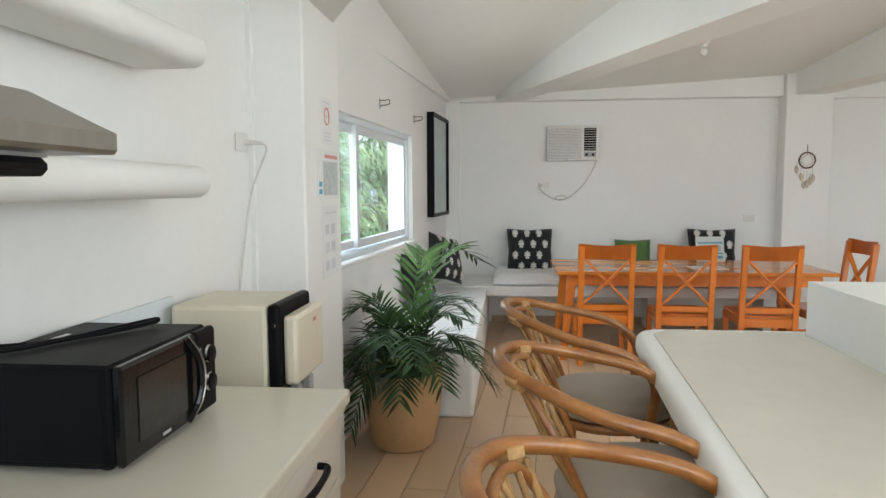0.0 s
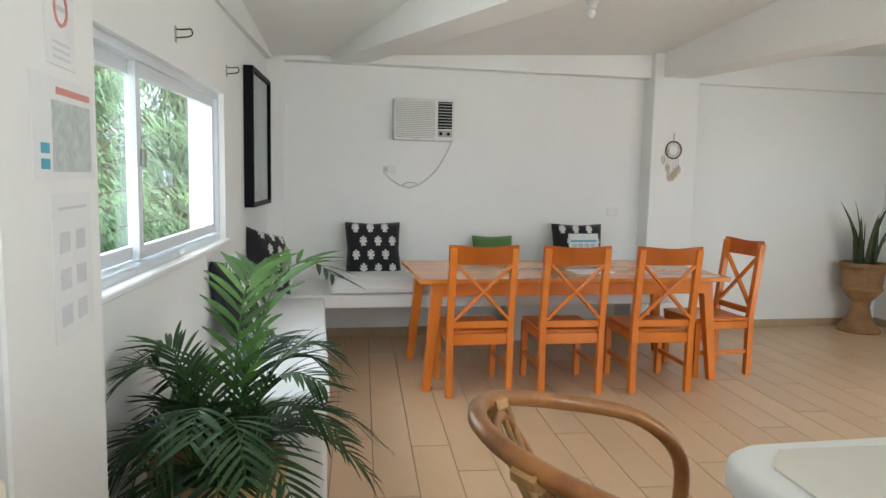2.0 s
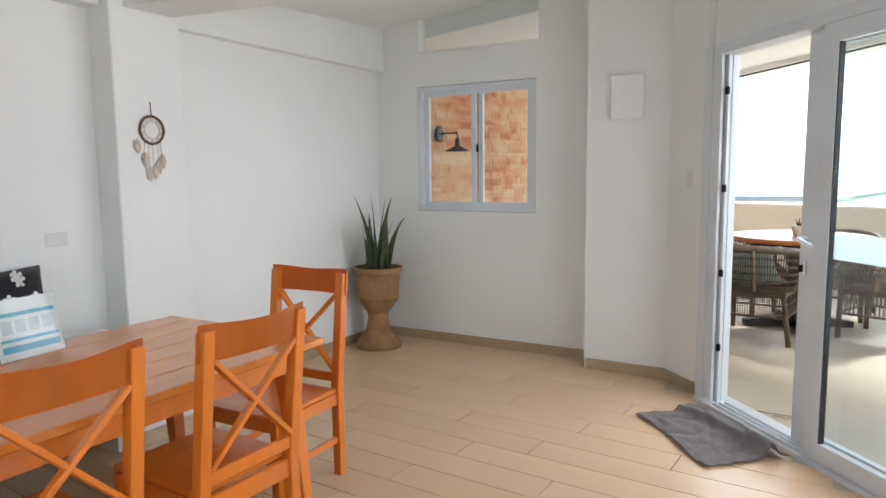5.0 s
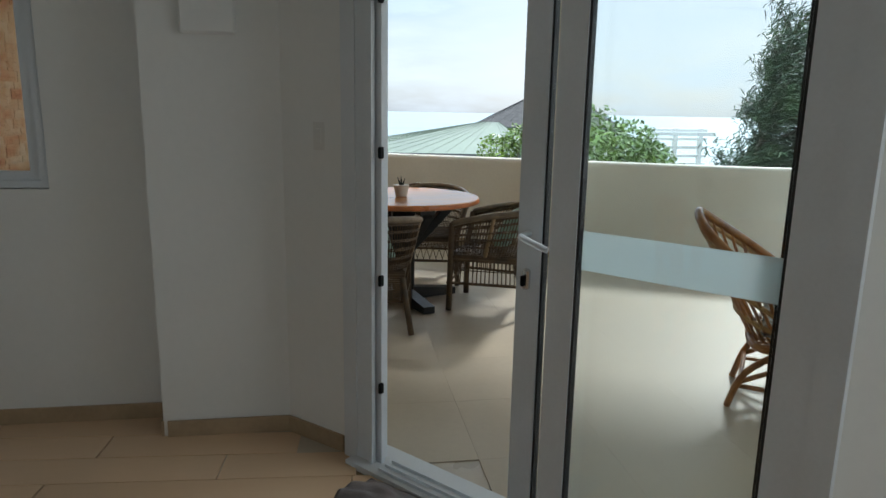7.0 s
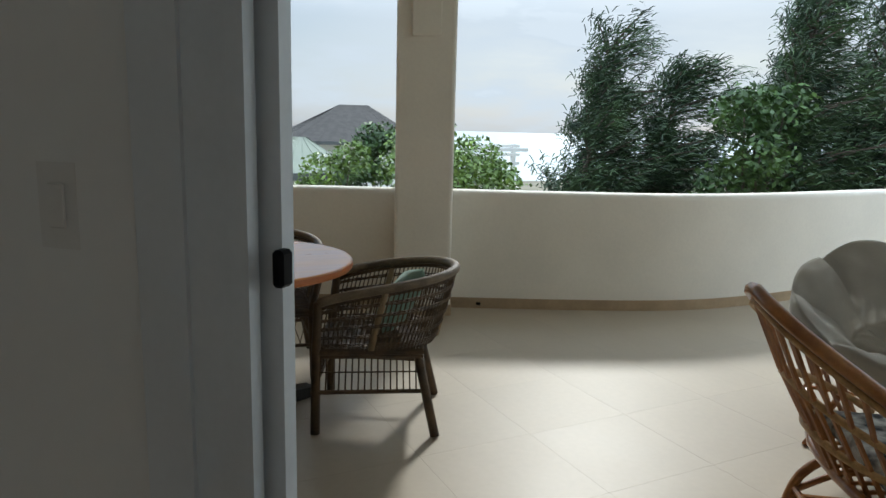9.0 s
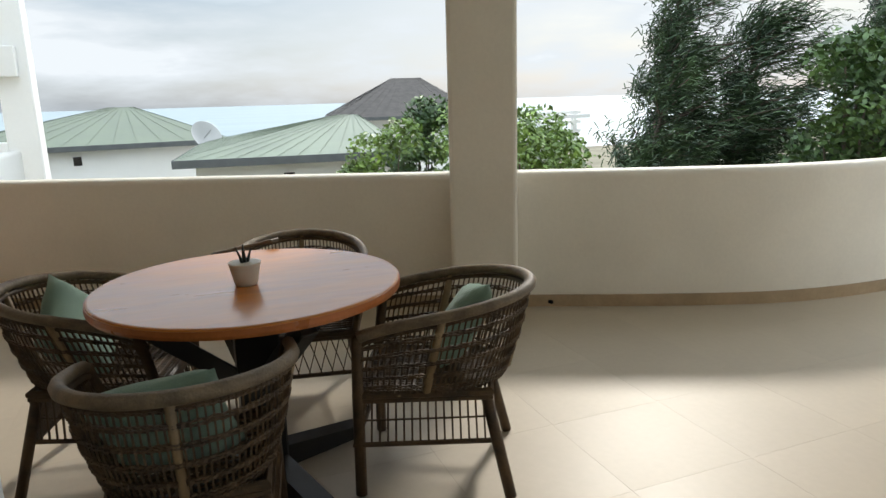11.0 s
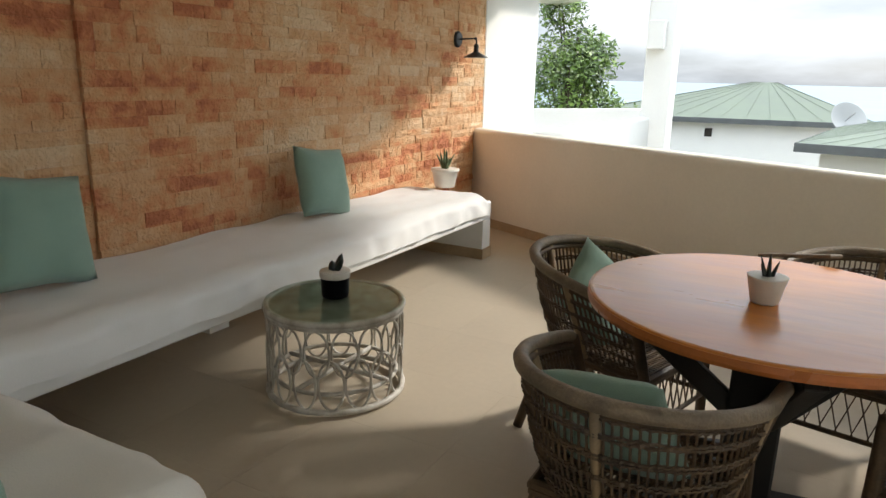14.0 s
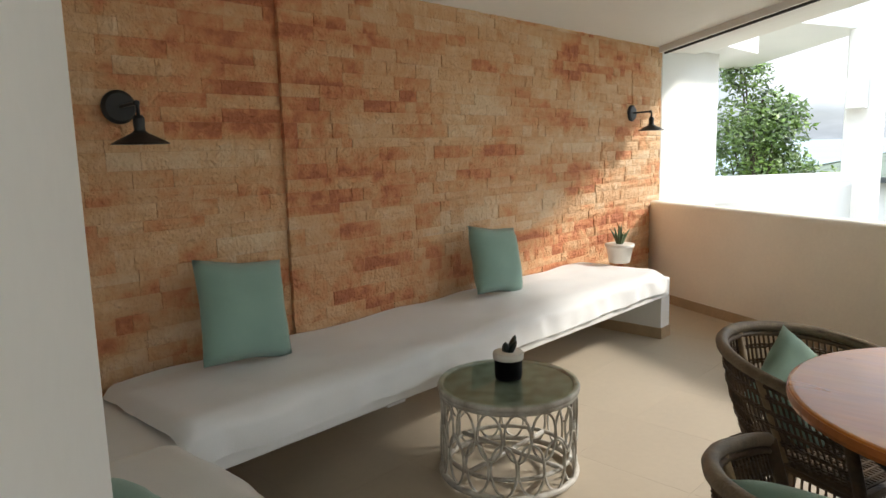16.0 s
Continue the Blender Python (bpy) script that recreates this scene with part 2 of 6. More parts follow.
LEAF = material("palm_leaf", (0.034, 0.075, 0.020), 0.5, spec=0.3, vary=0.2, scale=5, fine=50, bump=0.03, island=0.45, other=(0.02, 0.05, 0.02))
LEAF_LIGHT = material("young_palm_leaf", (0.045, 0.105, 0.014), 0.6, spec=0.25, vary=0.15, scale=4, fine=50, bump=0.03, island=0.35)
SNAKE = material("snake_plant_leaf", (0.075, 0.10, 0.035), 0.45, vary=0.2, scale=30, fine=40, bump=0.03, island=0.3, other=(0.03, 0.05, 0.02))
SUCC = material("succulent_leaf", (0.12, 0.17, 0.08), 0.5, vary=0.15, scale=20, island=0.2)
DARK_LEAF = material("dark_cactus", (0.012, 0.022, 0.014), 0.4, vary=0.2, scale=20)
FOLIAGE = material("garden_foliage", (0.085, 0.15, 0.035), 0.5, vary=0.2, scale=2, fine=12, bump=0, island=0.5, other=(0.03, 0.07, 0.02))
FOLIAGE_BRIGHT = material("bright_foliage", (0.17, 0.27, 0.045), 0.5, vary=0.2, scale=2, fine=12, bump=0, island=0.5, other=(0.07, 0.13, 0.02))
# Lighter copy of the needles: light shining through them is put into the colour.
NEEDLE_BACKLIT = material("backlit_casuarina_needles", (0.115, 0.20, 0.075), 0.7, vary=0.2, scale=1.5, fine=12, bump=0, island=0.4, other=(0.06, 0.115, 0.05))
NEEDLE = material("casuarina_needles", (0.075, 0.125, 0.048), 0.6, vary=0.2, scale=1.5, fine=12, bump=0, island=0.5, other=(0.02, 0.04, 0.025))
BARK = material("bark", (0.13, 0.10, 0.075), 0.9, vary=0.2, scale=10, fine=60, bump=0.3)
ALU = material("grey_aluminium_frame", (0.72, 0.76, 0.79), 0.4, metal=0.0, vary=0.03, scale=4, fine=80, bump=0.01)
ALU_WHITE = material("white_aluminium", (0.72, 0.75, 0.77), 0.35, vary=0.02, scale=4, fine=80, bump=0.01)
GASKET = material("black_gasket", (0.015, 0.015, 0.015), 0.6, vary=0.05)
BLACK = material("black_plastic", (0.006, 0.006, 0.007), 0.45, vary=0.08, scale=6, fine=120, bump=0.01, spec=0.10)
BLACK_GLOSS = material("black_glass_front", (0.006, 0.006, 0.007), 0.08, vary=0.05, spec=0.3)
SMOKED = material("smoked_glass", (0.022, 0.021, 0.018), 0.12, vary=0.05, spec=0.4)
BLACK_METAL = material("black_metal", (0.012, 0.012, 0.012), 0.45, vary=0.1, scale=8, fine=100)
CHROME = material("chrome", (0.7, 0.7, 0.7), 0.15, metal=1.0, vary=0.02, bump=0)
STEEL = material("brushed_steel", (0.42, 0.40, 0.36), 0.35, metal=0.9, vary=0.05, fine=90, stretch=(1, 12, 1))
CREAM_PLASTIC = material("cream_plastic", (0.72, 0.66, 0.52), 0.4, vary=0.03, scale=3)
PLASTIC = material("white_plastic", (0.74, 0.73, 0.69), 0.4, vary=0.02, scale=3)
GREY_PLASTIC = material("grey_plastic", (0.42, 0.42, 0.41), 0.5, vary=0.03)
COUNTER = material("cream_counter", (0.66, 0.62, 0.51), 0.28, vary=0.015, scale=2.5, fine=50, bump=0.004, rough_vary=0.02)
CABINET = material("cabinet_front", (0.68, 0.63, 0.54), 0.4, vary=0.02, scale=2)
MARBLE = material("cream_marble", (0.74, 0.71, 0.62), 0.22, vary=0.03, scale=1.6, fine=14, bump=0.01)
PAPER = material("paper", (0.80, 0.80, 0.79), 0.8, vary=0.02)
INK = material("grey_print", (0.66, 0.67, 0.69), 0.8, vary=0.05)
RED_INK = material("red_print", (0.70, 0.30, 0.26), 0.8, vary=0.05)
MAP_INK = material("map_print", (0.50, 0.56, 0.53), 0.8, vary=0.2, scale=22, other=(0.62, 0.66, 0.64))
BLUE_INK = material("blue_print", (0.10, 0.40, 0.55), 0.6, vary=0.05)
ART = material("pale_seascape_print", (0.45, 0.53, 0.53), 0.6, vary=0.2, scale=3, stretch=(1, 1.5, 0.4), other=(0.62, 0.64, 0.62))
TOWEL = material("grey_towel", (0.33, 0.29, 0.28), 1.0, vary=0.1, scale=20, fine=200, bump=0.4, sheen=0.3)
FEATHER = material("dried_feather", (0.62, 0.52, 0.42), 0.9, vary=0.1, scale=30)
TWINE = material("brown_twine", (0.20, 0.12, 0.08), 0.9, vary=0.2, scale=60)
CABLE = material("white_cable", (0.62, 0.60, 0.56), 0.5, vary=0.03)
WHITE_RATTAN = material("white_painted_rattan", (0.62, 0.60, 0.54), 0.5, vary=0.08, scale=14, fine=80, bump=0.05, other=(0.40, 0.36, 0.30))
CERAMIC = material("white_ceramic", (0.74, 0.70, 0.62), 0.45, vary=0.03, scale=5)
GREEN_ROOF = material("green_sheet_roof", (0.13, 0.16, 0.105), 0.5, vary=0.08, scale=1.2, fine=18, bump=0.02)
PALE_ROOF = material("weathered_green_roof", (0.17, 0.205, 0.145), 0.5, vary=0.08, scale=1.2, fine=18, bump=0.02)
THATCH = material("dark_thatch", (0.070, 0.064, 0.060), 0.9, vary=0.2, scale=3, fine=40, bump=0.3)
GROUND = material("dry_ground", (0.22, 0.20, 0.13), 0.95, vary=0.2, scale=0.2, fine=2, bump=0)
SEA = material("sea_water", (0.25, 0.31, 0.33), 0.6, vary=0.08, scale=0.02, fine=0.4, bump=0.0, stretch=(1, 0.2, 1))
CLEAR = glass("window_glass")
TABLE_GLASS = glass("table_glass", (0.80, 0.86, 0.82), 0.03)
FROST = material("pale_blue_panel", (0.74, 0.80, 0.82), 0.6, vary=0.02)
FILM = bpy.data.materials.new("frosted_film")
FILM.use_nodes = True
fn_, fl_ = FILM.node_tree.nodes, FILM.node_tree.links
fn_.remove(fn_["Principled BSDF"])
f_mix, f_clear, f_milk = fn_.new("ShaderNodeMixShader"), fn_.new("ShaderNodeBsdfTransparent"), fn_.new("ShaderNodeBsdfTranslucent")
f_clear.inputs["Color"].default_value, f_milk.inputs["Color"].default_value = (0.86, 0.93, 0.95, 1), (0.88, 0.94, 0.96, 1)
f_mix.inputs["Fac"].default_value = 0.72
fl_.new(f_clear.outputs["BSDF"], f_mix.inputs[1])
fl_.new(f_milk.outputs["BSDF"], f_mix.inputs[2])
fl_.new(f_mix.outputs["Shader"], fn_["Material Output"].inputs["Surface"])
BULB = material("lamp_bulb_glass", (0.80, 0.80, 0.78), 0.2, vary=0.02)

# ---- mesh tools ----


def part(name, bm, mat, parent=None, label="", smooth=False, at=None, kind=""):
    """Link a bmesh as one mesh object, under a parent where one is given."""
    me = bpy.data.meshes.new(name)
    bm.normal_update()
    bm.to_mesh(me)
    bm.free()
    if smooth:
        me.polygons.foreach_set("use_smooth", [True] * len(me.polygons))
    me.materials.append(mat)
    ob = new(name, me)
    if parent:
        ob.parent = parent
    if at:
        ob.matrix_basis = at
    tagged(ob, label, kind=kind)
    return ob


def base(name, label, category, m=None, group="", kind=""):
    ob = tagged(new(name), label, category, group, kind)
    if m:
        ob.matrix_basis = m
    return ob


def box(x0, x1, y0, y1, z0, z1, bevel=0.0, bm=None, m=None, seg=1):
    bm = bm or bmesh.new()
    vs = [bm.verts.new((x, y, z)) for z in (z0, z1) for y in (y0, y1) for x in (x0, x1)]
    fs = [bm.faces.new([vs[i] for i in f]) for f in ((0, 2, 3, 1), (4, 5, 7, 6), (0, 1, 5, 4), (2, 6, 7, 3), (0, 4, 6, 2), (1, 3, 7, 5))]
    if m:
        bmesh.ops.transform(bm, matrix=m, verts=vs)
    if bevel:
        es = list({e for f in fs for e in f.edges})
        bmesh.ops.bevel(bm, geom=es, offset=bevel, segments=seg, affect="EDGES", profile=0.5)
    return bm


def tube(pts, r, n=6, bm=None, closed=False, taper=None):
    """A round bar along a line of points."""
    bm = bm or bmesh.new()
    pts = [Vector(p) for p in pts]
    k = len(pts)
    rings, ref = [], None
    for i, p in enumerate(pts):
        a = pts[(i - 1) % k] if closed or i else p
        b = pts[(i + 1) % k] if closed or i < k - 1 else p
        d = (b - a).normalized()
        if ref is None:
            ref = d.orthogonal().normalized()
        ref = (ref - d * ref.dot(d)).normalized()
        side = d.cross(ref)
        rr = r if taper is None else r + (taper - r) * i / max(1, k - 1)
        rings.append([bm.verts.new(p + rr * (math.cos(6.2832 * j / n) * ref + math.sin(6.2832 * j / n) * side)) for j in range(n)])
    for i in range(k if closed else k - 1):
        a, b = rings[i], rings[(i + 1) % k]
        for j in range(n):
            bm.faces.new((a[j], a[(j + 1) % n], b[(j + 1) % n], b[j]))
    if not closed:
        bm.faces.new(rings[0][::-1])
        bm.faces.new(rings[-1])
    return bm


def lathe(profile, n=32, bm=None, m=None):
    """Turn a profile of (radius, height) round z."""
    bm = bm or bmesh.new()
    rings = []
    for r, z in profile:
        rings.append([bm.verts.new((r * math.cos(6.28319 * j / n), r * math.sin(6.28319 * j / n), z)) for j in range(n)])
    for a, b in zip(rings, rings[1:]):
        for j in range(n):
            bm.faces.new((a[j], a[(j + 1) % n], b[(j + 1) % n], b[j]))
    if profile[0][0] > 1e-4:
        bm.faces.new(rings[0][::-1])
    if profile[-1][0] > 1e-4:
        bm.faces.new(rings[-1])
    if m:
        bmesh.ops.transform(bm, matrix=m, verts=bm.verts)
    return bm


def prism(plan, z0, z1, bm=None):
    """A plan polygon between two heights; a height may be a function of x and y."""
    bm = bm or bmesh.new()
    h = lambda z, p: z(*p) if callable(z) else z
    lo = [bm.verts.new((*p, h(z0, p))) for p in plan]
    hi = [bm.verts.new((*p, h(z1, p))) for p in plan]
    k = len(plan)
    bm.faces.new(lo[::-1])
    bm.faces.new(hi)
    for i in range(k):
        bm.faces.new((lo[i], lo[(i + 1) % k], hi[(i + 1) % k], hi[i]))
    bmesh.ops.recalc_face_normals(bm, faces=bm.faces)
    return bm


def wall_mesh(a, b, thick, z0, z1, holes=()):
    """A wall from a to b; its thickness lies to the right of the way from a to b. Holes (s0, s1, z0, z1) go through it."""
    a, b = Vector(a), Vector(b)
    d = (b - a).normalized()
    nrm = Vector((d.y, -d.x))
    length = (b - a).length
    ss = sorted({0, length, *(s for h in holes for s in h[:2])})
    zs = sorted({z0, z1, *(z for h in holes for z in h[2:])})
    inside = lambda s, z: any(h[0] < s < h[1] and h[2] < z < h[3] for h in holes)
    bm = bmesh.new()
    memo = {}

    def vert(s, z, o):
        key = (round(s, 4), round(z, 4), o)
        if key not in memo:
            p = a + d * s + nrm * (thick * o)
            memo[key] = bm.verts.new((p.x, p.y, z))
        return memo[key]
    solid = {(i, j): not inside((ss[i] + ss[i + 1]) / 2, (zs[j] + zs[j + 1]) / 2) for i in range(len(ss) - 1) for j in range(len(zs) - 1)}
    for (i, j), ok in solid.items():
        if not ok:
            continue
        s0, s1, t0, t1 = ss[i], ss[i + 1], zs[j], zs[j + 1]
        for o in (0, 1):
            bm.faces.new([vert(s0, t0, o), vert(s1, t0, o), vert(s1, t1, o), vert(s0, t1, o)])
        for (di, dj), (p, q) in {(-1, 0): ((s0, t0), (s0, t1)), (1, 0): ((s1, t0), (s1, t1)), (0, -1): ((s0, t0), (s1, t0)), (0, 1): ((s0, t1), (s1, t1))}.items():
            if not solid.get((i + di, j + dj), False):
                bm.faces.new([vert(*p, 0), vert(*q, 0), vert(*q, 1), vert(*p, 1)])
    bmesh.ops.recalc_face_normals(bm, faces=bm.faces)
    return bm


def structure(name, bm, mat, label, category, smooth=False):
    return tagged(part(name, bm, mat, smooth=smooth), label, category, kind="structure")


def curve_points(ctrl, steps=8, closed=False):
    """A smooth line through control points."""
    c = [Vector(p) for p in ctrl]
    k, out = len(c), []
    for i in range(k if closed else k - 1):
        p0 = c[(i - 1) % k] if closed or i else c[0]
        p1, p2 = c[i], c[(i + 1) % k]
        p3 = c[(i + 2) % k] if closed or i < k - 2 else c[-1]
        for s in range(steps):
            t = s / steps
            out.append(0.5 * (2 * p1 + (p2 - p0) * t + (2 * p0 - 5 * p1 + 4 * p2 - p3) * t * t + (3 * p1 - p0 - 3 * p2 + p3) * t ** 3))
    if not closed:
        out.append(c[-1])
    return out


def sheet(fn, nu, nv, thick=0.0, bm=None):
    """A surface fn(u, v) over the unit square."""
    bm = bm or bmesh.new()
    g = [[bm.verts.new(fn(i / nu, j / nv)) for j in range(nv + 1)] for i in range(nu + 1)]
    fs = [bm.faces.new((g[i][j], g[i + 1][j], g[i + 1][j + 1], g[i][j + 1])) for i in range(nu) for j in range(nv)]
    if thick:
        bmesh.ops.solidify(bm, geom=fs, thickness=thick)
    return bm


def pillow_mesh(w, h, t, n=14, seed=0):
    """A stuffed square cushion, standing in the x-z plane with its thickness along y."""
    bm = bmesh.new()
    g = {}
    for side in (-1, 1):
        for i in range(n + 1):
            for j in range(n + 1):
                u, v = 2 * i / n - 1, 2 * j / n - 1
                edge = max(abs(u), abs(v)) > 0.999
                if edge and side == 1:
                    g[side, i, j] = g[-1, i, j]
                    continue
                pin = 1 - 0.075 * (1 - abs(u * v)) * (max(abs(u), abs(v)) ** 3)
                puff = ((1 - u ** 4) * (1 - v ** 4)) ** 0.6
                wob = noise.noise((u * 1.7 + seed, v * 1.7, side)) * 0.12
                crease = noise.noise((u * 5 + seed, v * 5, side * 3)) * 0.035
                g[side, i, j] = bm.verts.new((u * w / 2 * pin, side * t / 2 * puff * (1 + wob + crease), v * h / 2 * pin + 0.01 * wob))
    for side in (-1, 1):
        for i in range(n):
            for j in range(n):
                f = [g[side, i, j], g[side, i + 1, j], g[side, i + 1, j + 1], g[side, i, j + 1]]
                bm.faces.new(f if side == -1 else f[::-1])
    return bm

# ---- the room ----
DOOR_A, DOOR_U = Vector((4.74, 4.255)), Vector((-0.746, -0.666))
DOOR_N = Vector((0.666, -0.746))
FAR_Y, LEFT_X, RIGHT_X, KITCHEN_X, SOUTH_Y = 7.05, -0.85, 5.24, -1.02, -1.7


def on_door(s, out=0.0):
    return DOOR_A + DOOR_U * s + DOOR_N * out


def ceiling_z(x, y):
    return 2.58 + 0.054 * (x - 1.53) - 0.12 * (y - 5.68)


def roof_z(x, y):
    return 2.50 + 0.10 * (6.93 - y)


d_end = on_door(1.72)
floor = structure("floor", prism([(-1.3, -1.95), (3.70, -1.95), (3.70, 2.9), (4.86, 4.12), (5.42, 5.0), (5.42, 7.3), (-1.3, 7.3)], -0.25, -0.012), GROUT, "dark joints under the wood-look floor tiles", "floor")
structure("ceiling", prism([(-1.3, -1.95), (3.70, -1.95), (3.70, 2.75), (5.40, 4.6), (5.40, 7.3), (-1.3, 7.3)], ceiling_z, lambda x, y: ceiling_z(x, y) + 0.15), CEIL, "cream-white sloping painted ceiling", "ceiling")
structure("wall_north", wall_mesh((LEFT_X - 0.2, FAR_Y), (RIGHT_X + 0.1, FAR_Y), -0.2, -0.2, 2.6), WHITE, "white plastered end wall above the long bench", "wall")
# The window wall, with the sliding window's opening
WIN = (3.06, 5.37, 1.00, 1.83)
west_x = lambda y: -0.861 + 0.075 * (y - 4.404)
structure("wall_west", wall_mesh((west_x(2.55), 2.55), (west_x(FAR_Y), FAR_Y), -0.2, -0.2, 3.1, [(WIN[0] - 2.55, WIN[1] - 2.55, WIN[2], WIN[3])]), WHITE, "white plastered wall with a wide sliding window", "wall")
structure("wall_post", box(-1.05, -0.80, 2.57, 3.11, -0.2, 3.1, 0.006), WHITE, "white wall pier between kitchen and window", "wall")
structure("wall_kitchen", wall_mesh((KITCHEN_X, -1.9), (KITCHEN_X, 2.57), -0.2, -0.2, 3.7), WHITE, "white plastered kitchen wall", "wall")
# Openings in these two unseen walls are assumed, to hold the fill lamps.
structure("wall_south", wall_mesh((3.7, SOUTH_Y), (-1.2, SOUTH_Y), -0.2, -0.2, 3.9, [(0.9, 4.1, 1.0, 2.5)]), WHITE, "white kitchen end wall with an assumed, unseen window opening", "wall")
structure("wall_side", wall_mesh((3.43, d_end.y), (3.43, SOUTH_Y), -0.15, -0.2, 3.8, [(1.4, 3.6, 0.95, 2.45)]), WHITE, "white side wall with an assumed, unseen window opening", "wall")
structure("wall_east", wall_mesh((RIGHT_X, FAR_Y), (RIGHT_X, 5.27), -0.1, -0.2, 2.95, [(FAR_Y - 6.64, FAR_Y - 5.585, 1.10, 2.12), (FAR_Y - 6.62, FAR_Y - 5.57, 2.385, 2.86)]), WHITE, "white wall with a small sliding window and a transom", "wall")
structure("wall_pier", prism([(5.03, 5.12), (5.24, 5.12), (5.24, 5.27), (5.34, 5.27), (5.15, 4.70), (4.90, 4.18), (4.783, 4.300), (5.03, 4.56)], -0.2, 3.0), WHITE, "white wall pier beside the sliding door", "wall")
hd = [on_door(0.0), on_door(1.75), on_door(1.75, 0.17), on_door(0.0, 0.17)]
structure("wall_lintel", prism([tuple(p) for p in hd], 2.135, 3.2), WHITE, "white wall above the sliding door", "wall")
structure("wall_pillar", box(2.635, 3.07, 6.87, 7.06, 0, 2.6, 0.006), WHITE, "white square wall pillar", "wall")
structure("wall_column", box(-0.74, -0.53, 6.95, 7.06, 0, 2.6, 0.006), WHITE, "white square column in the room corner", "wall")
# Beams
structure("beam_north", box(-0.85, 2.633, 6.93, 7.052, 2.29, 2.62, 0.004), WHITE, "white beam along the end wall", "beam")
structure("beam_north_right", box(3.073, 5.238, 6.97, 7.052, 2.27, 2.75, 0.004), WHITE, "white beam along the end wall", "beam")
structure("beam_west", prism([(-0.93, 3.6), (-0.62, 6.928), (-0.86, 6.928), (-1.0, 3.6)], 2.29, 2.75), WHITE, "white beam along the window wall", "beam")
structure("beam_diagonal", prism([(-0.16, 6.92), (1.66, 2.35), (1.94, 2.46), (0.14, 6.92)], 2.294, lambda x, y: ceiling_z(x, y) + 0.02), WHITE, "white diagonal ceiling beam", "beam")
structure("beam_pillar", prism([(2.72, 6.868), (3.22, 3.4), (3.50, 3.44), (3.02, 6.868)], 2.294, lambda x, y: ceiling_z(x, y) + 0.02), WHITE, "white ceiling beam from the pillar", "beam")
structure("beam_kitchen", prism([(-1.0, 0.6), (-0.52, 0.6), (-0.52, 2.45), (-0.795, 3.02), (-1.0, 3.02)], 2.15, 3.1), WHITE, "white beam over the kitchen wall", "beam")
# Skirting
sk = []
for p, q in (((3.075, 7.048), (5.236, 7.048)), ((5.238, 7.03), (5.238, 5.125)), ((5.236, 5.118), (5.028, 5.118)), ((5.028, 5.10), (5.028, 4.56)), ((5.026, 4.558), (4.795, 4.312)), ((-0.2, 7.048), (2.63, 7.048))):
    v = (Vector(q) - Vector(p)).normalized()
    inn = Vector((v.y, -v.x)) * 0.012
    P, Q = Vector(p), Vector(q)
    sk.append([tuple(P), tuple(Q), tuple(Q + inn), tuple(P + inn)])
for plan in sk:
    structure("baseboard", prism(plan, 0.0, 0.075), SKIRT, "beige tiled skirting along the white wall", "baseboard")

# ---- sliding window in the west wall ----
W1 = base("window_1", "grey aluminium sliding window with two panes", "window", Matrix.Translation((-0.90, 4.31, 0)) @ Matrix.Rotation(-math.atan(0.075), 4, "Z") @ Matrix.Translation((0.90, -4.31, 0)), kind="structure")


def frame_rect(y0, y1, z0, z1, x0, x1, w):
    bm = box(x0, x1, y0, y1, z0, z0 + w)
    box(x0, x1, y0, y1, z1 - w, z1, bm=bm)
    box(x0, x1, y0, y0 + w, z0 + w, z1 - w, bm=bm)
    box(x0, x1, y1 - w, y1, z0 + w, z1 - w, bm=bm)
    return bm


part("window_frame", frame_rect(WIN[0], WIN[1], WIN[2], WIN[3], -0.995, -0.90, 0.035), ALU, W1)
for y0, y1, x in ((3.10, 4.14, -0.975), (4.04, 5.325, -0.945)):
    s = part("sash", frame_rect(y0, y1, 1.045, 1.795, x, x + 0.028, 0.05), ALU_WHITE, W1)
    part("pane", box(x + 0.011, x + 0.017, y0 + 0.048, y1 - 0.048, 1.093, 1.747), CLEAR, s).visible_shadow = False
part("window_sill", box(-0.898, -0.845, 3.15, 5.40, 0.975, 1.002, 0.006), WHITE, W1)
part("latch", box(-0.915, -0.90, 4.07, 4.10, 1.40, 1.47, 0.004), GREY_PLASTIC, W1)

# ---- window and transom in the east wall ----
W2 = base("window_2", "grey aluminium sliding window looking onto the terrace", "window", kind="structure")
part("window_frame", frame_rect(5.59, 6.635, 1.105, 2.115, 5.25, 5.32, 0.032), ALU, W2)
for y0, y1, x in ((6.06, 6.60, 5.295), (5.625, 6.15, 5.265)):
    s = part("sash", frame_rect(y0, y1, 1.137, 2.083, x, x + 0.024, 0.04), ALU, W2)
    part("pane", box(x + 0.009, x + 0.015, y0 + 0.038, y1 - 0.038, 1.175, 2.045), CLEAR, s).visible_shadow = False
part("latch", box(5.248, 5.262, 6.08, 6.10, 1.58, 1.64, 0.003), BLACK, W2)
W3 = base("window_3", "white transom light with a sloping head", "window", kind="structure")
part("window_sill", box(5.236, 5.336, 5.572, 6.618, 2.387, 2.405, 0.003), WHITE, W3)
part("pane", prism([(5.30, 5.575), (5.306, 5.575), (5.306, 6.615), (5.30, 6.615)], 2.40, lambda x, y: ceiling_z(x, y) - 0.01), CLEAR, W3).visible_shadow = False

# ---- sliding glass door ----
D1 = base("door_1", "white-grey aluminium sliding glass door, one leaf slid open", "sliding door", kind="structure")


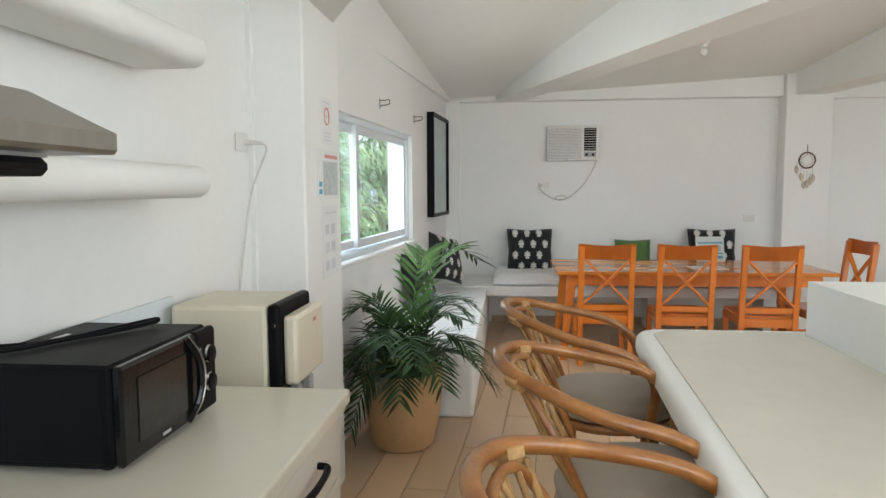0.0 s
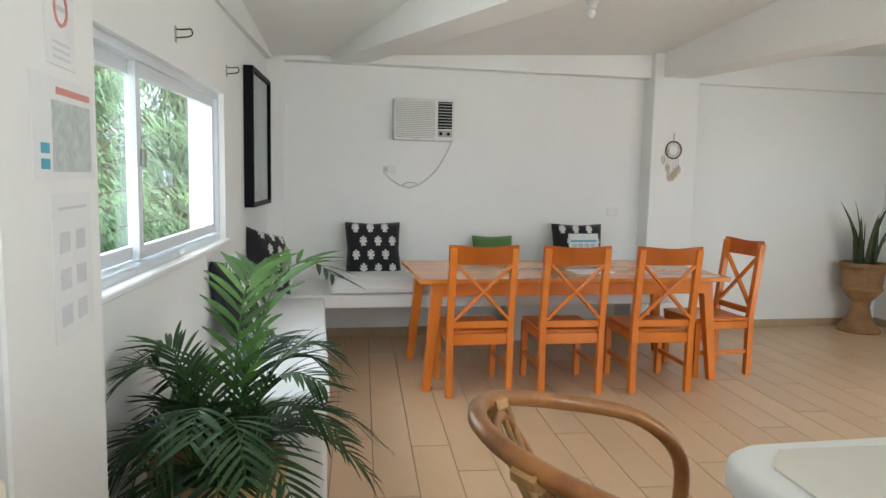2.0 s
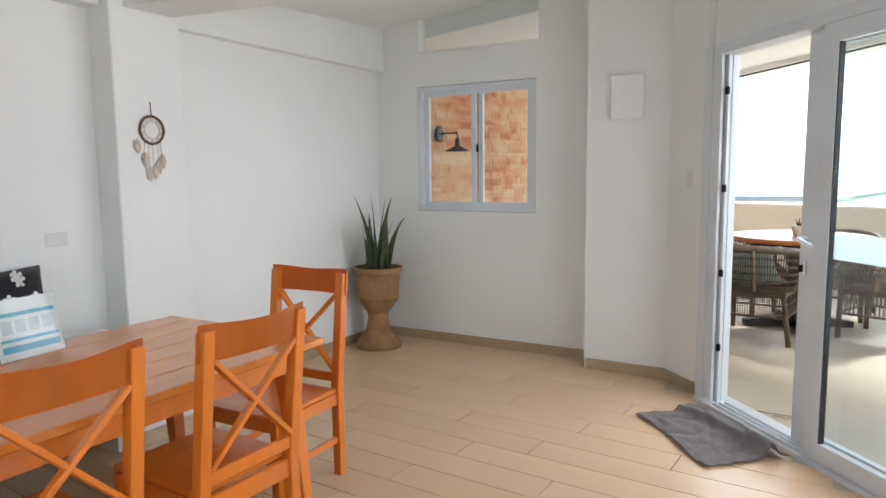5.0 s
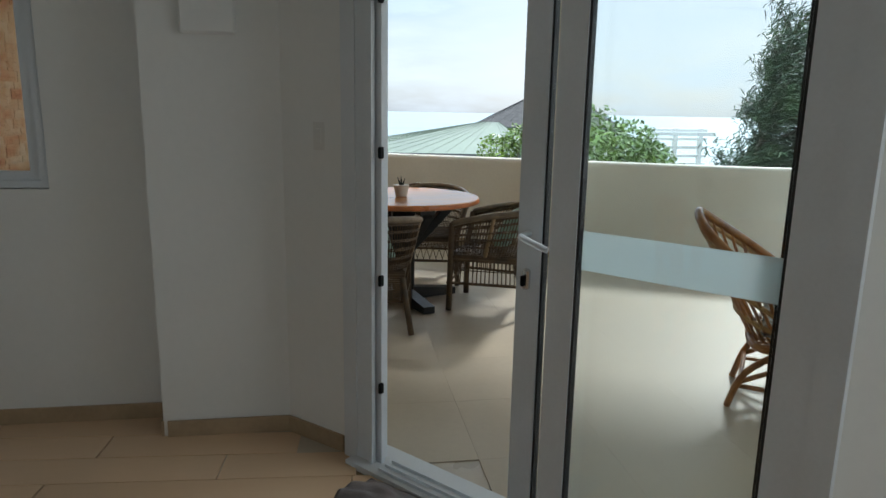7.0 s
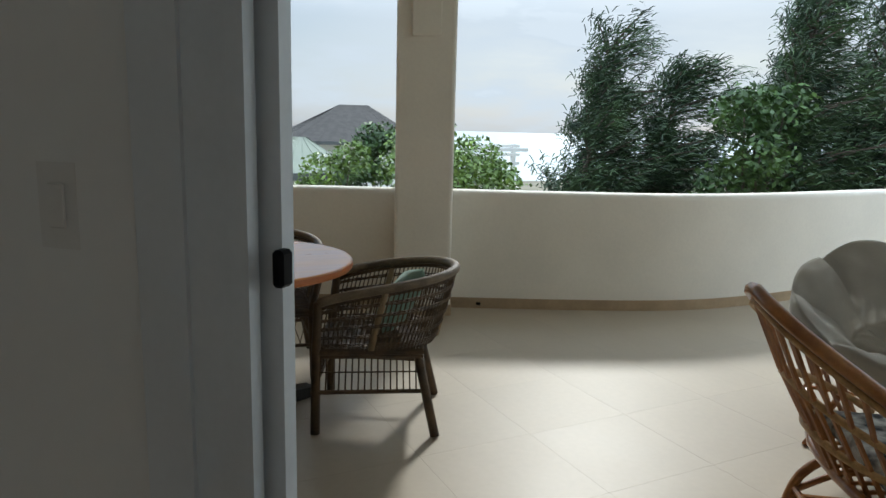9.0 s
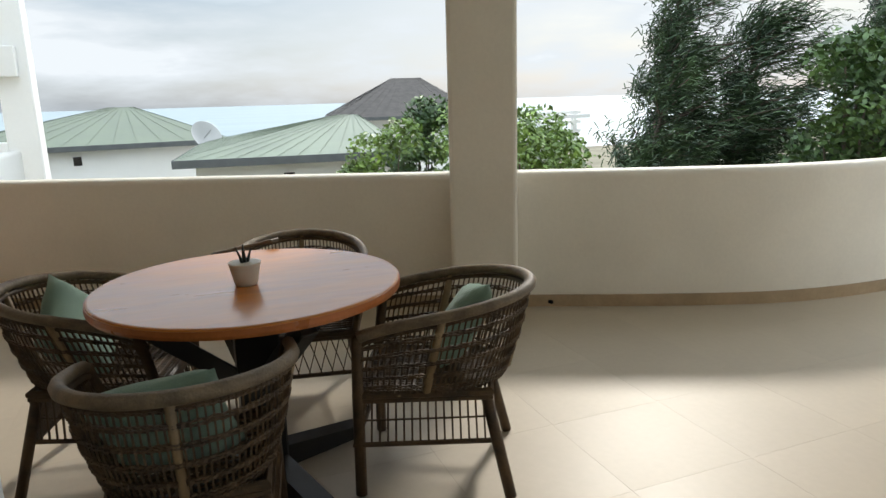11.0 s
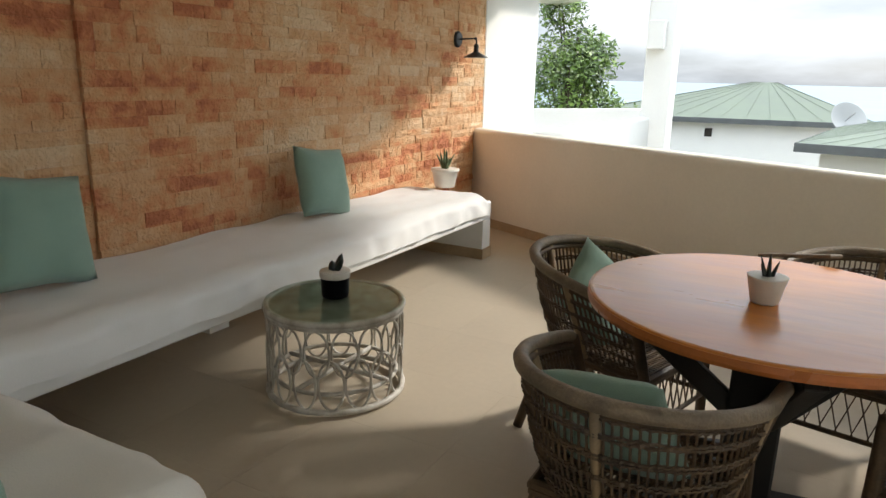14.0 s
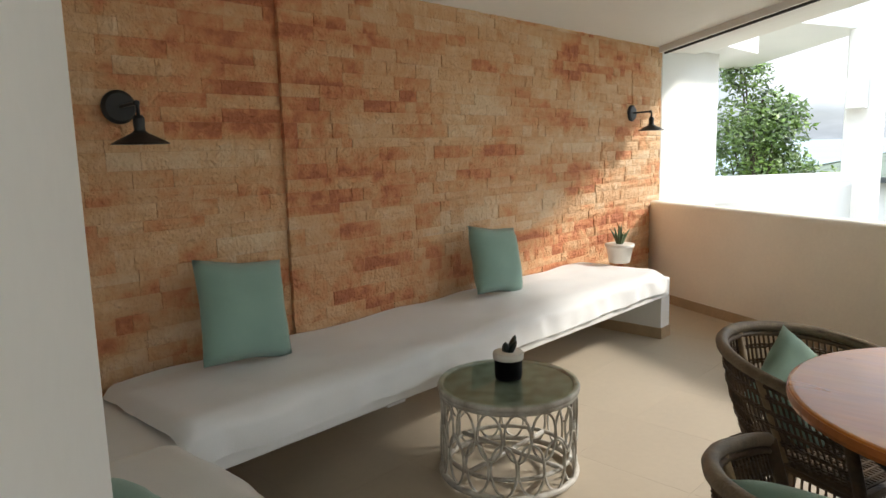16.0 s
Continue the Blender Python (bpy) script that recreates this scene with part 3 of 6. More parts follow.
def along(s0, s1, o0, o1, z0, z1, bm=None, bevel=0.0):
    m = Matrix(((DOOR_U.x, DOOR_N.x, 0, DOOR_A.x), (DOOR_U.y, DOOR_N.y, 0, DOOR_A.y), (0, 0, 1, 0), (0, 0, 0, 1)))
    return box(s0, s1, o0 - 0.085, o1 - 0.085, z0, z1, bevel, bm, m)


part("jamb", along(-0.058, 0.018, 0.060, 0.24, 0, 2.135), ALU_WHITE, D1, "white reveal strip")
fr = along(0.018, 0.090, 0.066, 0.145, 0, 2.13)
along(0.090, 0.115, 0.055, 0.075, 0, 2.13, bm=fr)
along(0.090, 0.140, 0.085, 0.105, 0, 2.13, bm=fr)
along(0.090, 0.115, 0.130, 0.145, 0, 2.13, bm=fr)
part("door_frame", fr, ALU, D1)
hd = along(0.145, 1.74, 0.015, 0.145, 2.07, 2.132)
part("head", hd, ALU, D1)
part("threshold", along(0.0, 1.74, 0.01, 0.22, -0.01, 0.018), ALU_WHITE, D1)
for o in (0.035, 0.075, 0.115):
    part("track", along(0.17, 1.70, o, o + 0.008, 0.018, 0.032), ALU, D1)
part("side_frame", along(1.68, 1.75, 0.015, 0.145, 0, 2.13), ALU, D1)
for z in (0.36, 0.81, 1.31, 1.87):
    part("catch", along(0.140, 0.156, 0.062, 0.086, z - 0.022, z + 0.022, bevel=0.004), BLACK, D1)


def leaf(s0, s1, o, label):
    w = 0.090
    bm = along(s0, s0 + w, o, o + 0.035, 0.035, 2.07)
    along(s1 - w, s1, o, o + 0.035, 0.035, 2.07, bm=bm)
    along(s0 + w, s1 - w, o, o + 0.035, 0.035, 0.12, bm=bm)
    along(s0 + w, s1 - w, o, o + 0.035, 1.98, 2.07, bm=bm)
    lf = part("door_leaf", bm, ALU, D1, label)
    g = along(s0 + w, s0 + w + 0.008, o + 0.004, o + 0.031, 0.12, 1.98)
    along(s1 - w - 0.008, s1 - w, o + 0.004, o + 0.031, 0.12, 1.98, bm=g)
    part("gasket", g, GASKET, lf)
    part("pane", along(s0 + w + 0.008, s1 - w - 0.008, o + 0.014, o + 0.020, 0.12, 1.98), CLEAR, lf).visible_shadow = False
    return lf


lf1 = leaf(0.772, 1.66, 0.08, "open sliding leaf with lock")
lf2 = leaf(0.926, 1.68, 0.02, "fixed sliding leaf with a frosted band")
part("frosted_band", along(1.026, 1.585, 0.044, 0.047, 1.005, 1.125), FILM, lf2)
lock = along(0.805, 0.830, 0.058, 0.08, 0.90, 0.97, bevel=0.006)
part("lock", lock, CHROME, lf1)
part("lock_cylinder", along(0.809, 0.824, 0.042, 0.056, 0.915, 0.95, bevel=0.003), BLACK, lf1)
hp = [on_door(0.815, -0.005), on_door(0.817, -0.045), on_door(0.835, -0.068), on_door(0.925, -0.075)]
part("door_handle", tube(curve_points([(p.x, p.y, z) for p, z in zip(hp, (1.085, 1.085, 1.08, 1.055))], 5), 0.010, 8), ALU, lf1, "pull handle")

# ---- wood-look floor tiles of the room ----
PW, PL = 0.20, 1.20
plank_me = {}


def plank_mesh(w, l):
    key = (round(w, 3), round(l, 3))
    if key not in plank_me:
        bm = box(0, w, 0, l, -0.012, 0.0)
        bmesh.ops.bevel(bm, geom=[e for e in bm.edges if all(v.co.z > -0.001 for v in e.verts)], offset=0.0015, segments=1, affect="EDGES")
        me = bpy.data.meshes.new("plank")
        bm.to_mesh(me)
        bm.free()
        me.materials.append(PLANK)
        plank_me[key] = me
    return plank_me[key]


def east_limit(y):
    if y >= 5.12:
        return 5.24
    if y >= 4.56:
        return 5.03
    if y >= 4.255:
        return 4.74 + (y - 4.255) * 0.95
    if y >= d_end.y:
        return 4.74 + (y - 4.255) * 1.12
    return 3.43


def lay_planks():
    lean = math.tan(radians(3.7))
    turn = Matrix.Rotation(radians(-3.7), 4, "Z")
    row = -5
    while row < 33:
        x0 = -0.885 + row * PW
        y = SOUTH_Y - 0.6 - (row % 2) * PL / 2 - (row % 5) * 0.07
        while y < FAR_Y:
            y0, y1 = y, min(y + PL, FAR_Y + 0.1)
            x_at = lambda yy: x0 + lean * yy
            # shorten the pieces that meet the slanting door wall
            while y1 - y0 > 0.05 and x_at(y0) + PW > east_limit(y0 + 0.01) + 0.03 and y0 < 5.2:
                y0 += 0.04
            if y1 - y0 > 0.06 and x_at(y1) > -1.15 and x_at(y0) < 5.22:
                o = new("plank", plank_mesh(PW - 0.004, round(y1 - y0 - 0.004, 3)))
                o.parent = floor
                o.matrix_basis = Matrix.Translation((x_at(y0), y0, 0)) @ turn
            y += PL
        row += 1


# ---- terrace ----
TERRACE_EDGE = curve_points([(11.27, 7.03, 0), (10.02, 4.43, 0), (8.90, 2.10, 0), (8.30, 0.85, 0), (7.98, 0.0, 0), (7.88, -0.9, 0), (7.92, -2.2, 0), (8.05, -4.6, 0)], 6)
terrace_floor = structure("terrace_floor", prism([(3.55, -4.7), (8.15, -4.7), (8.1, -2.2), (8.1, 0.0), (9.1, 2.0), (11.45, 7.0), (5.3, 7.0), (5.3, 5.1), (4.87, 4.19), (3.60, 2.9)], -0.25, -0.010), TILE_GROUT, "joints under the beige terrace tiles", "floor")


def parapet(pts, height, thick, top_round=0.05, lift=None):
    """An upright low wall with a rounded top along a line; its thickness lies outwards, to the right of the way."""
    prof = [(0, 0.0), (0, height - top_round)]
    for k in range(1, 6):
        a = math.pi / 2 * k / 5
        prof.append((top_round - top_round * math.cos(a), height - top_round + top_round * math.sin(a)))
    for k in range(0, 6):
        a = math.pi / 2 * k / 5
        prof.append((thick - top_round + top_round * math.sin(a), height - top_round + top_round * math.cos(a)))
    prof.append((thick, -3.0))
    bm = bmesh.new()
    rows = []
    for i, p in enumerate(pts):
        a, b = pts[max(0, i - 1)], pts[min(len(pts) - 1, i + 1)]
        d = Vector((b[0] - a[0], b[1] - a[1])).normalized()
        out = Vector((-d.y, d.x))
        up = lift(i / (len(pts) - 1)) if lift else 0
        rows.append([bm.verts.new((p[0] + out.x * o, p[1] + out.y * o, z + (up if z > 0.2 else 0))) for o, z in prof])
    for a, b in zip(rows, rows[1:]):
        for j in range(len(prof) - 1):
            bm.faces.new((a[j], b[j], b[j + 1], a[j + 1]))
    bm.faces.new(rows[0])
    bm.faces.new(rows[-1][::-1])
    bmesh.ops.recalc_face_normals(bm, faces=bm.faces)
    return bm


structure("parapet", parapet([tuple(p) for p in TERRACE_EDGE], 0.985, 0.20), CREAM, "cream rendered parapet with a rounded white top", "parapet", smooth=True)
structure("parapet_south", parapet([(8.2, -4.55, 0), (3.6, -4.55, 0)], 0.985, 0.2), CREAM, "cream rendered parapet closing the terrace", "parapet")
skirt_line = [p for p in TERRACE_EDGE]
bm = bmesh.new()
prev = None
for i, p in enumerate(skirt_line):
    a, b = skirt_line[max(0, i - 1)], skirt_line[min(len(skirt_line) - 1, i + 1)]
    d = (b - a).normalized()
    inn = Vector((d.y, -d.x, 0)) * 0.012
    cur = [bm.verts.new(p + inn * k + Vector((0, 0, z))) for k, z in ((1, -0.005), (1, 0.085), (-1, 0.085))]
    if prev:
        for j in (0, 1):
            bm.faces.new((prev[j], cur[j], cur[j + 1], prev[j + 1]))
    prev = cur
bmesh.ops.recalc_face_normals(bm, faces=bm.faces)
structure("terrace_baseboard", bm, SKIRT, "beige tiled skirting along the parapet", "baseboard")
# Terrace pillar, turned with the parapet
PIL = Matrix.Translation((8.870, 2.037, 0)) @ Matrix.Rotation(math.atan2(0.901, 0.433), 4, "Z")
structure("pillar", box(-0.228, 0.228, -0.225, 0.262, -0.2, 3.2, 0.03, m=PIL, seg=3), CREAM, "cream rendered square terrace pillar", "pillar")
structure("pillar_mark", box(-0.11, 0.11, 0.259, 0.300, 2.16, 2.75, 0.006, m=PIL), CREAM, "cream rendered raised panel on the pillar", "pillar")
structure("pillar_skirting", box(-0.238, 0.238, -0.237, 0.272, -0.005, 0.085, 0.004, m=PIL), SKIRT, "beige tiled skirting round the pillar", "baseboard")
# Roof over the terrace
# Unseen eave widened for the wall's shadow edge; south end left open for sky.
structure("terrace_ceiling", prism([(3.58, -2.4), (8.7, -2.4), (8.75, -0.1), (9.80, 1.70), (12.20, 6.7), (12.20, 6.92), (11.43, 6.92), (11.43, 7.0), (5.345, 7.0), (5.345, 4.5), (3.58, 2.6)], roof_z, lambda x, y: roof_z(x, y) + 0.2), CEIL, "white painted terrace ceiling", "ceiling")
beam_pts = [(11.30, 6.90), (9.12, 2.35), (9.42, 2.22), (11.62, 6.78)]
structure("terrace_beam", prism(beam_pts, lambda x, y: roof_z(x, y) - 0.06, lambda x, y: roof_z(x, y) + 0.25), WHITE, "white roof beam above the parapet", "beam")
structure("terrace_beam_right", prism([(8.78, 1.82), (8.02, 0.0), (7.92, -2.3), (8.22, -2.3), (8.3, 0.0), (9.1, 1.72)], lambda x, y: roof_z(x, y) - 0.04, lambda x, y: roof_z(x, y) + 0.3), WHITE, "white roof beam above the parapet", "beam")
structure("pipe", tube([(11.22, 6.80, 2.425), (10.32, 4.92, 2.615), (9.3, 2.80, 2.825)], 0.012, 6), GASKET, "thin dark conduit under the roof beam", "conduit")
# Wall with stone facing, and its white end
stone_wall = structure("wall_stone", box(5.345, 11.44, 6.975, 7.25, -0.2, 2.9), MORTAR, "joints of the sandstone facing", "wall")
structure("wall_end", box(11.44, 12.90, 6.93, 7.25, -3.0, 3.3, 0.01), WHITE, "white painted end of the party wall", "wall")
structure("stone_skirting", box(5.345, 11.2, 6.915, 6.975, -0.005, 0.085, 0.003), SKIRT, "beige tiled skirting under the stone wall", "baseboard")


def lay_tiles():
    size = 0.60
    bm = box(0, size - 0.0007, 0, size - 0.0007, -0.010, 0.0)
    bmesh.ops.bevel(bm, geom=[e for e in bm.edges if all(v.co.z > -0.001 for v in e.verts)], offset=0.0001, segments=1, affect="EDGES")
    me = bpy.data.meshes.new("tile")
    bm.to_mesh(me)
    bm.free()
    me.materials.append(STONE_TILE)
    for i in range(-8, 9):
        for j in range(-12, 10):
            x, y = 7.06 + i * size, 1.94 + j * size
            cx, cy = x + size / 2, y + size / 2
            # keep the pieces between house and parapet
            edge = 11.25 - (7.0 - cy) * 0.48 if cy > 0.3 else 8.05
            house = 5.35 if cy > 5.0 else (4.85 + (cy - 4.2) * 0.6 if cy > 4.2 else max(3.6, 4.85 + (cy - 4.2) * 1.12))
            if -4.8 < cy < 7.2 and house - 0.30 < cx < edge + 0.32:
                o = new("tile", me)
                o.parent = terrace_floor
                o.location = (x, y, -0.004)

# ---- things in the room ----


def benches():
    b = structure("bench_window", box(-0.90, -0.225, 4.02, 6.28, 0.0, 0.455, 0.02, seg=2), WHITE, "white built-in masonry bench under the window", "bench")
    part("cushion", box(-0.845, -0.215, 4.03, 6.26, 0.457, 0.485, 0.012, seg=2), SHEET, b, "thin white bench cover")
    f = structure("bench_wall", box(-0.85, 2.632, 6.285, 7.05, 0.395, 0.495, 0.008), WHITE, "white cantilevered masonry bench along the end wall", "bench")
    part("support", box(-0.848, -0.23, 6.29, 7.045, 0.0, 0.393), WHITE, f)
    part("support", box(1.35, 1.47, 6.75, 7.045, 0.0, 0.393), WHITE, f)
    part("support", box(2.45, 2.60, 6.75, 7.045, 0.0, 0.393), WHITE, f)

    def fn(u, v):
        x, y = -0.17 + 2.77 * u, 6.30 + 0.74 * v
        z = 0.605 + 0.012 * noise.noise((x * 2, y * 3, 0)) + 0.006 * noise.noise((x * 7, y * 9, 4))
        edge = min(v * 0.74, u * 2.77, (1 - u) * 2.77)
        return (x, y - (0.012 if v == 0 else 0), z - 0.09 * max(0, 1 - edge / 0.05) ** 2)
    m = part("mattress", sheet(fn, 70, 18, 0.0), SHEET, None, smooth=True)
    tagged(m, "white sheet-covered foam mattress on the bench", "mattress")
    bm = box(-0.165, 2.595, 6.302, 7.04, 0.497, 0.56, 0.015, seg=2)
    part("foam", bm, SHEET, m)


def dining_table():
    t = base("dining_table", "orange varnished pine dining table with splayed legs", "dining table")
    n, x0, x1, y0, y1 = 6, 0.37, 2.53, 5.43, 6.38
    for k in range(n):
        a, b = y0 + (y1 - y0) * k / n, y0 + (y1 - y0) * (k + 1) / n
        part("board", box(x0, x1, a + 0.0008, b - 0.0008, 0.712, 0.742, 0.003), PINE_TOP, t)
    for y in (y0 + 0.07, y1 - 0.095):
        part("apron", box(x0 + 0.15, x1 - 0.15, y, y + 0.025, 0.62, 0.711), PINE, t)
    for x in (x0 + 0.13, x1 - 0.155):
        part("apron", box(x, x + 0.025, y0 + 0.10, y1 - 0.10, 0.62, 0.711), PINE, t)
    for sx, x in ((-1, x0 + 0.13), (1, x1 - 0.13)):
        for sy, y in ((-1, y0 + 0.11), (1, y1 - 0.11)):
            bm = bmesh.new()
            rows = []
            for z, w in ((0.0, 0.026), (0.711, 0.038)):
                ox, oy = (1 - z / 0.711) * 0.07 * sx, (1 - z / 0.711) * 0.03 * sy
                rows.append([bm.verts.new((x + ox + dx * w, y + oy + dy * w, z)) for dx, dy in ((-1, -1), (1, -1), (1, 1), (-1, 1))])
            bm.faces.new(rows[0][::-1])
            bm.faces.new(rows[1])
            for i in range(4):
                bm.faces.new((rows[0][i], rows[0][(i + 1) % 4], rows[1][(i + 1) % 4], rows[1][i]))
            bmesh.ops.bevel(bm, geom=list(bm.edges), offset=0.004, segments=1, affect="EDGES")
            part("leg", bm, PINE, t)


def dining_chair(m):
    """Chair with a crossed back; origin on the floor, its seat faces +y."""
    c = base("dining_chair", "orange varnished pine dining chair with crossed back", "chair", m, "chairs round the dining table")
    for s in (-1, 1):
        x = s * 0.195
        # back legs lean a little above the seat
        bm = bmesh.new()
        rows = []
        for z, y in ((0, -0.005), (0.43, 0.0), (0.955, -0.06)):
            rows.append([bm.verts.new((x + dx * 0.021, y + dy * 0.022, z)) for dx, dy in ((-1, -1), (1, -1), (1, 1), (-1, 1))])
        for a, b in zip(rows, rows[1:]):
            for i in range(4):
                bm.faces.new((a[i], a[(i + 1) % 4], b[(i + 1) % 4], b[i]))
        bm.faces.new(rows[0][::-1])
        bm.faces.new(rows[-1])
        bmesh.ops.bevel(bm, geom=[e for e in bm.edges], offset=0.003, segments=1, affect="EDGES")
        part("leg", bm, PINE, c)
        part("leg", box(x - 0.02, x + 0.02, 0.40, 0.44, 0, 0.40, 0.003), PINE, c)
        part("side_rail", box(x - 0.011, x + 0.011, 0.02, 0.40, 0.345, 0.40, 0.002), PINE, c)
        part("stretcher", box(x - 0.010, x + 0.010, 0.02, 0.40, 0.16, 0.19, 0.002), PINE, c)
    part("seat", box(-0.205, 0.205, 0.018, 0.455, 0.402, 0.424, 0.005), PINE, c)
    part("front_rail", box(-0.175, 0.175, 0.41, 0.432, 0.345, 0.40, 0.002), PINE, c)
    part("back_rail", box(-0.175, 0.175, -0.010, 0.012, 0.335, 0.405, 0.003), PINE, c)
    part("lower_slat", box(-0.175, 0.175, -0.020, 0.000, 0.445, 0.49, 0.003), PINE, c)

    def rail(u, v):
        x = -0.222 + 0.444 * u
        return (x, -0.078 + 0.03 * abs(2 * u - 1) ** 2 - 0.012 * v, 0.855 + v * (0.115 + 0.006 * math.cos(u * 6.28)))
    part("top_rail", sheet(rail, 14, 2, -0.026), PINE, c)
    for s in (-1, 1):
        p, q = Vector((-s * 0.175, -0.016, 0.50)), Vector((s * 0.175, -0.052, 0.855))
        d = (q - p).normalized()
        rows = Matrix.Translation((p + q) / 2) @ d.to_track_quat("X", "Y").to_matrix().to_4x4()
        h = (q - p).length / 2
        part("cross_brace", box(-h, h, -0.009 - 0.004 * s, 0.009 - 0.004 * s, -0.016, 0.016, 0.003, m=rows), PINE, c)
    return c


def print_pillow(m, w, label, seed):
    p = tagged(part("pillow", pillow_mesh(w, w, 0.15, seed=seed), BLACK_CLOTH, smooth=True, at=m), label, "pillow")
    # white leaf-shaped block print on the front
    for r in range(4):
        for k in range(4):
            x, z = (k - 1.5 + (0.25 if r % 2 else -0.25)) * w * 0.26, (r - 1.5) * w * 0.245
            if abs(x) > w * 0.44:
                continue
            bm = bmesh.new()
            blob = [(0, 0.0, 0.013), (0.016, 0.008, 0.009), (-0.016, 0.008, 0.009), (0.0, 0.018, 0.012), (0.014, 0.026, 0.008), (-0.014, 0.026, 0.008), (0, 0.036, 0.008), (0.008, -0.014, 0.008), (-0.008, -0.014, 0.008)]
            for dx, dz, rad in blob:
                X, Z = x + dx * 1.25 * w / 0.45, z + (dz - 0.008) * 1.25 * w / 0.45
                u, v = 2 * X / w, 2 * Z / w
                if max(abs(u), abs(v)) > 0.93:
                    continue
                puff = ((1 - u ** 4) * (1 - v ** 4)) ** 0.6
                y = -0.075 * puff * 1.10 - 0.0035
                ring = [bm.verts.new((X + rad * 1.25 * w / 0.45 * math.cos(a), y, Z + rad * 1.25 * w / 0.45 * math.sin(a))) for a in (0, 1.05, 2.09, 3.14, 4.19, 5.24)]
                bm.faces.new(ring[::-1])
            part("motif", bm, PRINT, p, kind="stuff")
    return p


def pillow(m, w, mat, label, seed=0, t=0.14):
    return tagged(part("pillow", pillow_mesh(w, w, t, seed=seed), mat, smooth=True, at=m), label, "pillow")


def palm_frond(origin, azimuth, length, rise, droop, leaves, width, bm_leaf, bm_stem, seed, blade=0.0068, sink=0.24):
    rnd = random.Random(seed)
    ca, sa = math.cos(azimuth), math.sin(azimuth)
    pts = []
    for k in range(13):
        t = k / 12
        out = length * (t * (0.45 + 0.4 * t))
        z = rise * (1 - (1 - t) ** 2) - droop * t ** 3
        pts.append(Vector((origin[0] + ca * out, origin[1] + sa * out, origin[2] + z)))
    tube(pts, 0.006, 5, bm=bm_stem, taper=0.0015)
    for k in range(leaves):
        t = 0.22 + 0.78 * k / (leaves - 1)
        f = t * 12
        i = min(11, int(f))
        p = pts[i].lerp(pts[i + 1], f - i)
        d = (pts[i + 1] - pts[i]).normalized()
        side = d.cross(Vector((0, 0, 1))).normalized()
        up = side.cross(d).normalized()
        for s in (-1, 1):
            ll = width * (0.55 + 0.45 * math.sin(min(1, (t - 0.12) * 1.15) * math.pi)) * rnd.uniform(0.85, 1.12)
            way = (d * rnd.uniform(0.75, 1.05) + side * s * rnd.uniform(0.75, 0.95) + up * rnd.uniform(0.05, 0.3)).normalized()
            w = blade
            cross = way.cross(up).normalized()
            prev = None
            for q in range(6):
                u = q / 5
                c = p + way * ll * u + Vector((0, 0, -1)) * ll * sink * u * u
                ww = w * (math.sin(math.pi * min(0.97, 0.12 + 0.86 * u))) + 0.0005
                cur = (bm_leaf.verts.new(c + cross * ww), bm_leaf.verts.new(c - cross * ww))
                if prev:
                    bm_leaf.faces.new((prev[0], cur[0], cur[1], prev[1]))
                prev = cur


def palm(x, y):
    p = base("potted_palm", "bushy green palm in a tan pot on the floor", "plant", pose(x, y, 0))
    pot = part("pot", lathe([(0.150, 0.0), (0.170, 0.02), (0.208, 0.20), (0.226, 0.40), (0.224, 0.425), (0.210, 0.425), (0.203, 0.36), (0.0, 0.355)], 40), POT, p, "tan tapered pot", smooth=True)
    part("soil", lathe([(0.193, 0.357), (0.15, 0.366), (0.0, 0.372)], 24), SOIL, pot, smooth=True)
    leaf_bm, stem_bm, young = bmesh.new(), bmesh.new(), bmesh.new()
    rnd = random.Random(5)
    for k in range(26):
        az = k * 2.399 + rnd.uniform(-0.2, 0.2)
        o = (0.07 * math.cos(az), 0.07 * math.sin(az), 0.36)
        inner = k % 3 == 0
        ln = rnd.uniform(0.30, 0.42) if inner else rnd.uniform(0.40, 0.62)
        rs = rnd.uniform(0.42, 0.58) if inner else rnd.uniform(0.20, 0.44)
        dr = rnd.uniform(0.05, 0.15) if inner else rnd.uniform(0.16, 0.38)
        # the wall behind holds the fronds off
        if math.cos(az) < -0.4:
            ln *= 0.62
        palm_frond(o, az, ln, rs, dr, 20, 0.185, leaf_bm, stem_bm, k)
    for az, ln, rs, dr in ((0.70, 0.54, 0.84, 0.20), (1.25, 0.30, 0.72, 0.04)):
        palm_frond((0.03, 0.05, 0.36), az, ln, rs, dr, 15, 0.22, young, stem_bm, int(az * 100), 0.0105, 0.20)
    part("fronds", leaf_bm, LEAF, p, kind="stuff")
    part("young_fronds", young, LEAF_LIGHT, p, kind="stuff")
    part("stem", stem_bm, LEAF_LIGHT, p, kind="stuff")


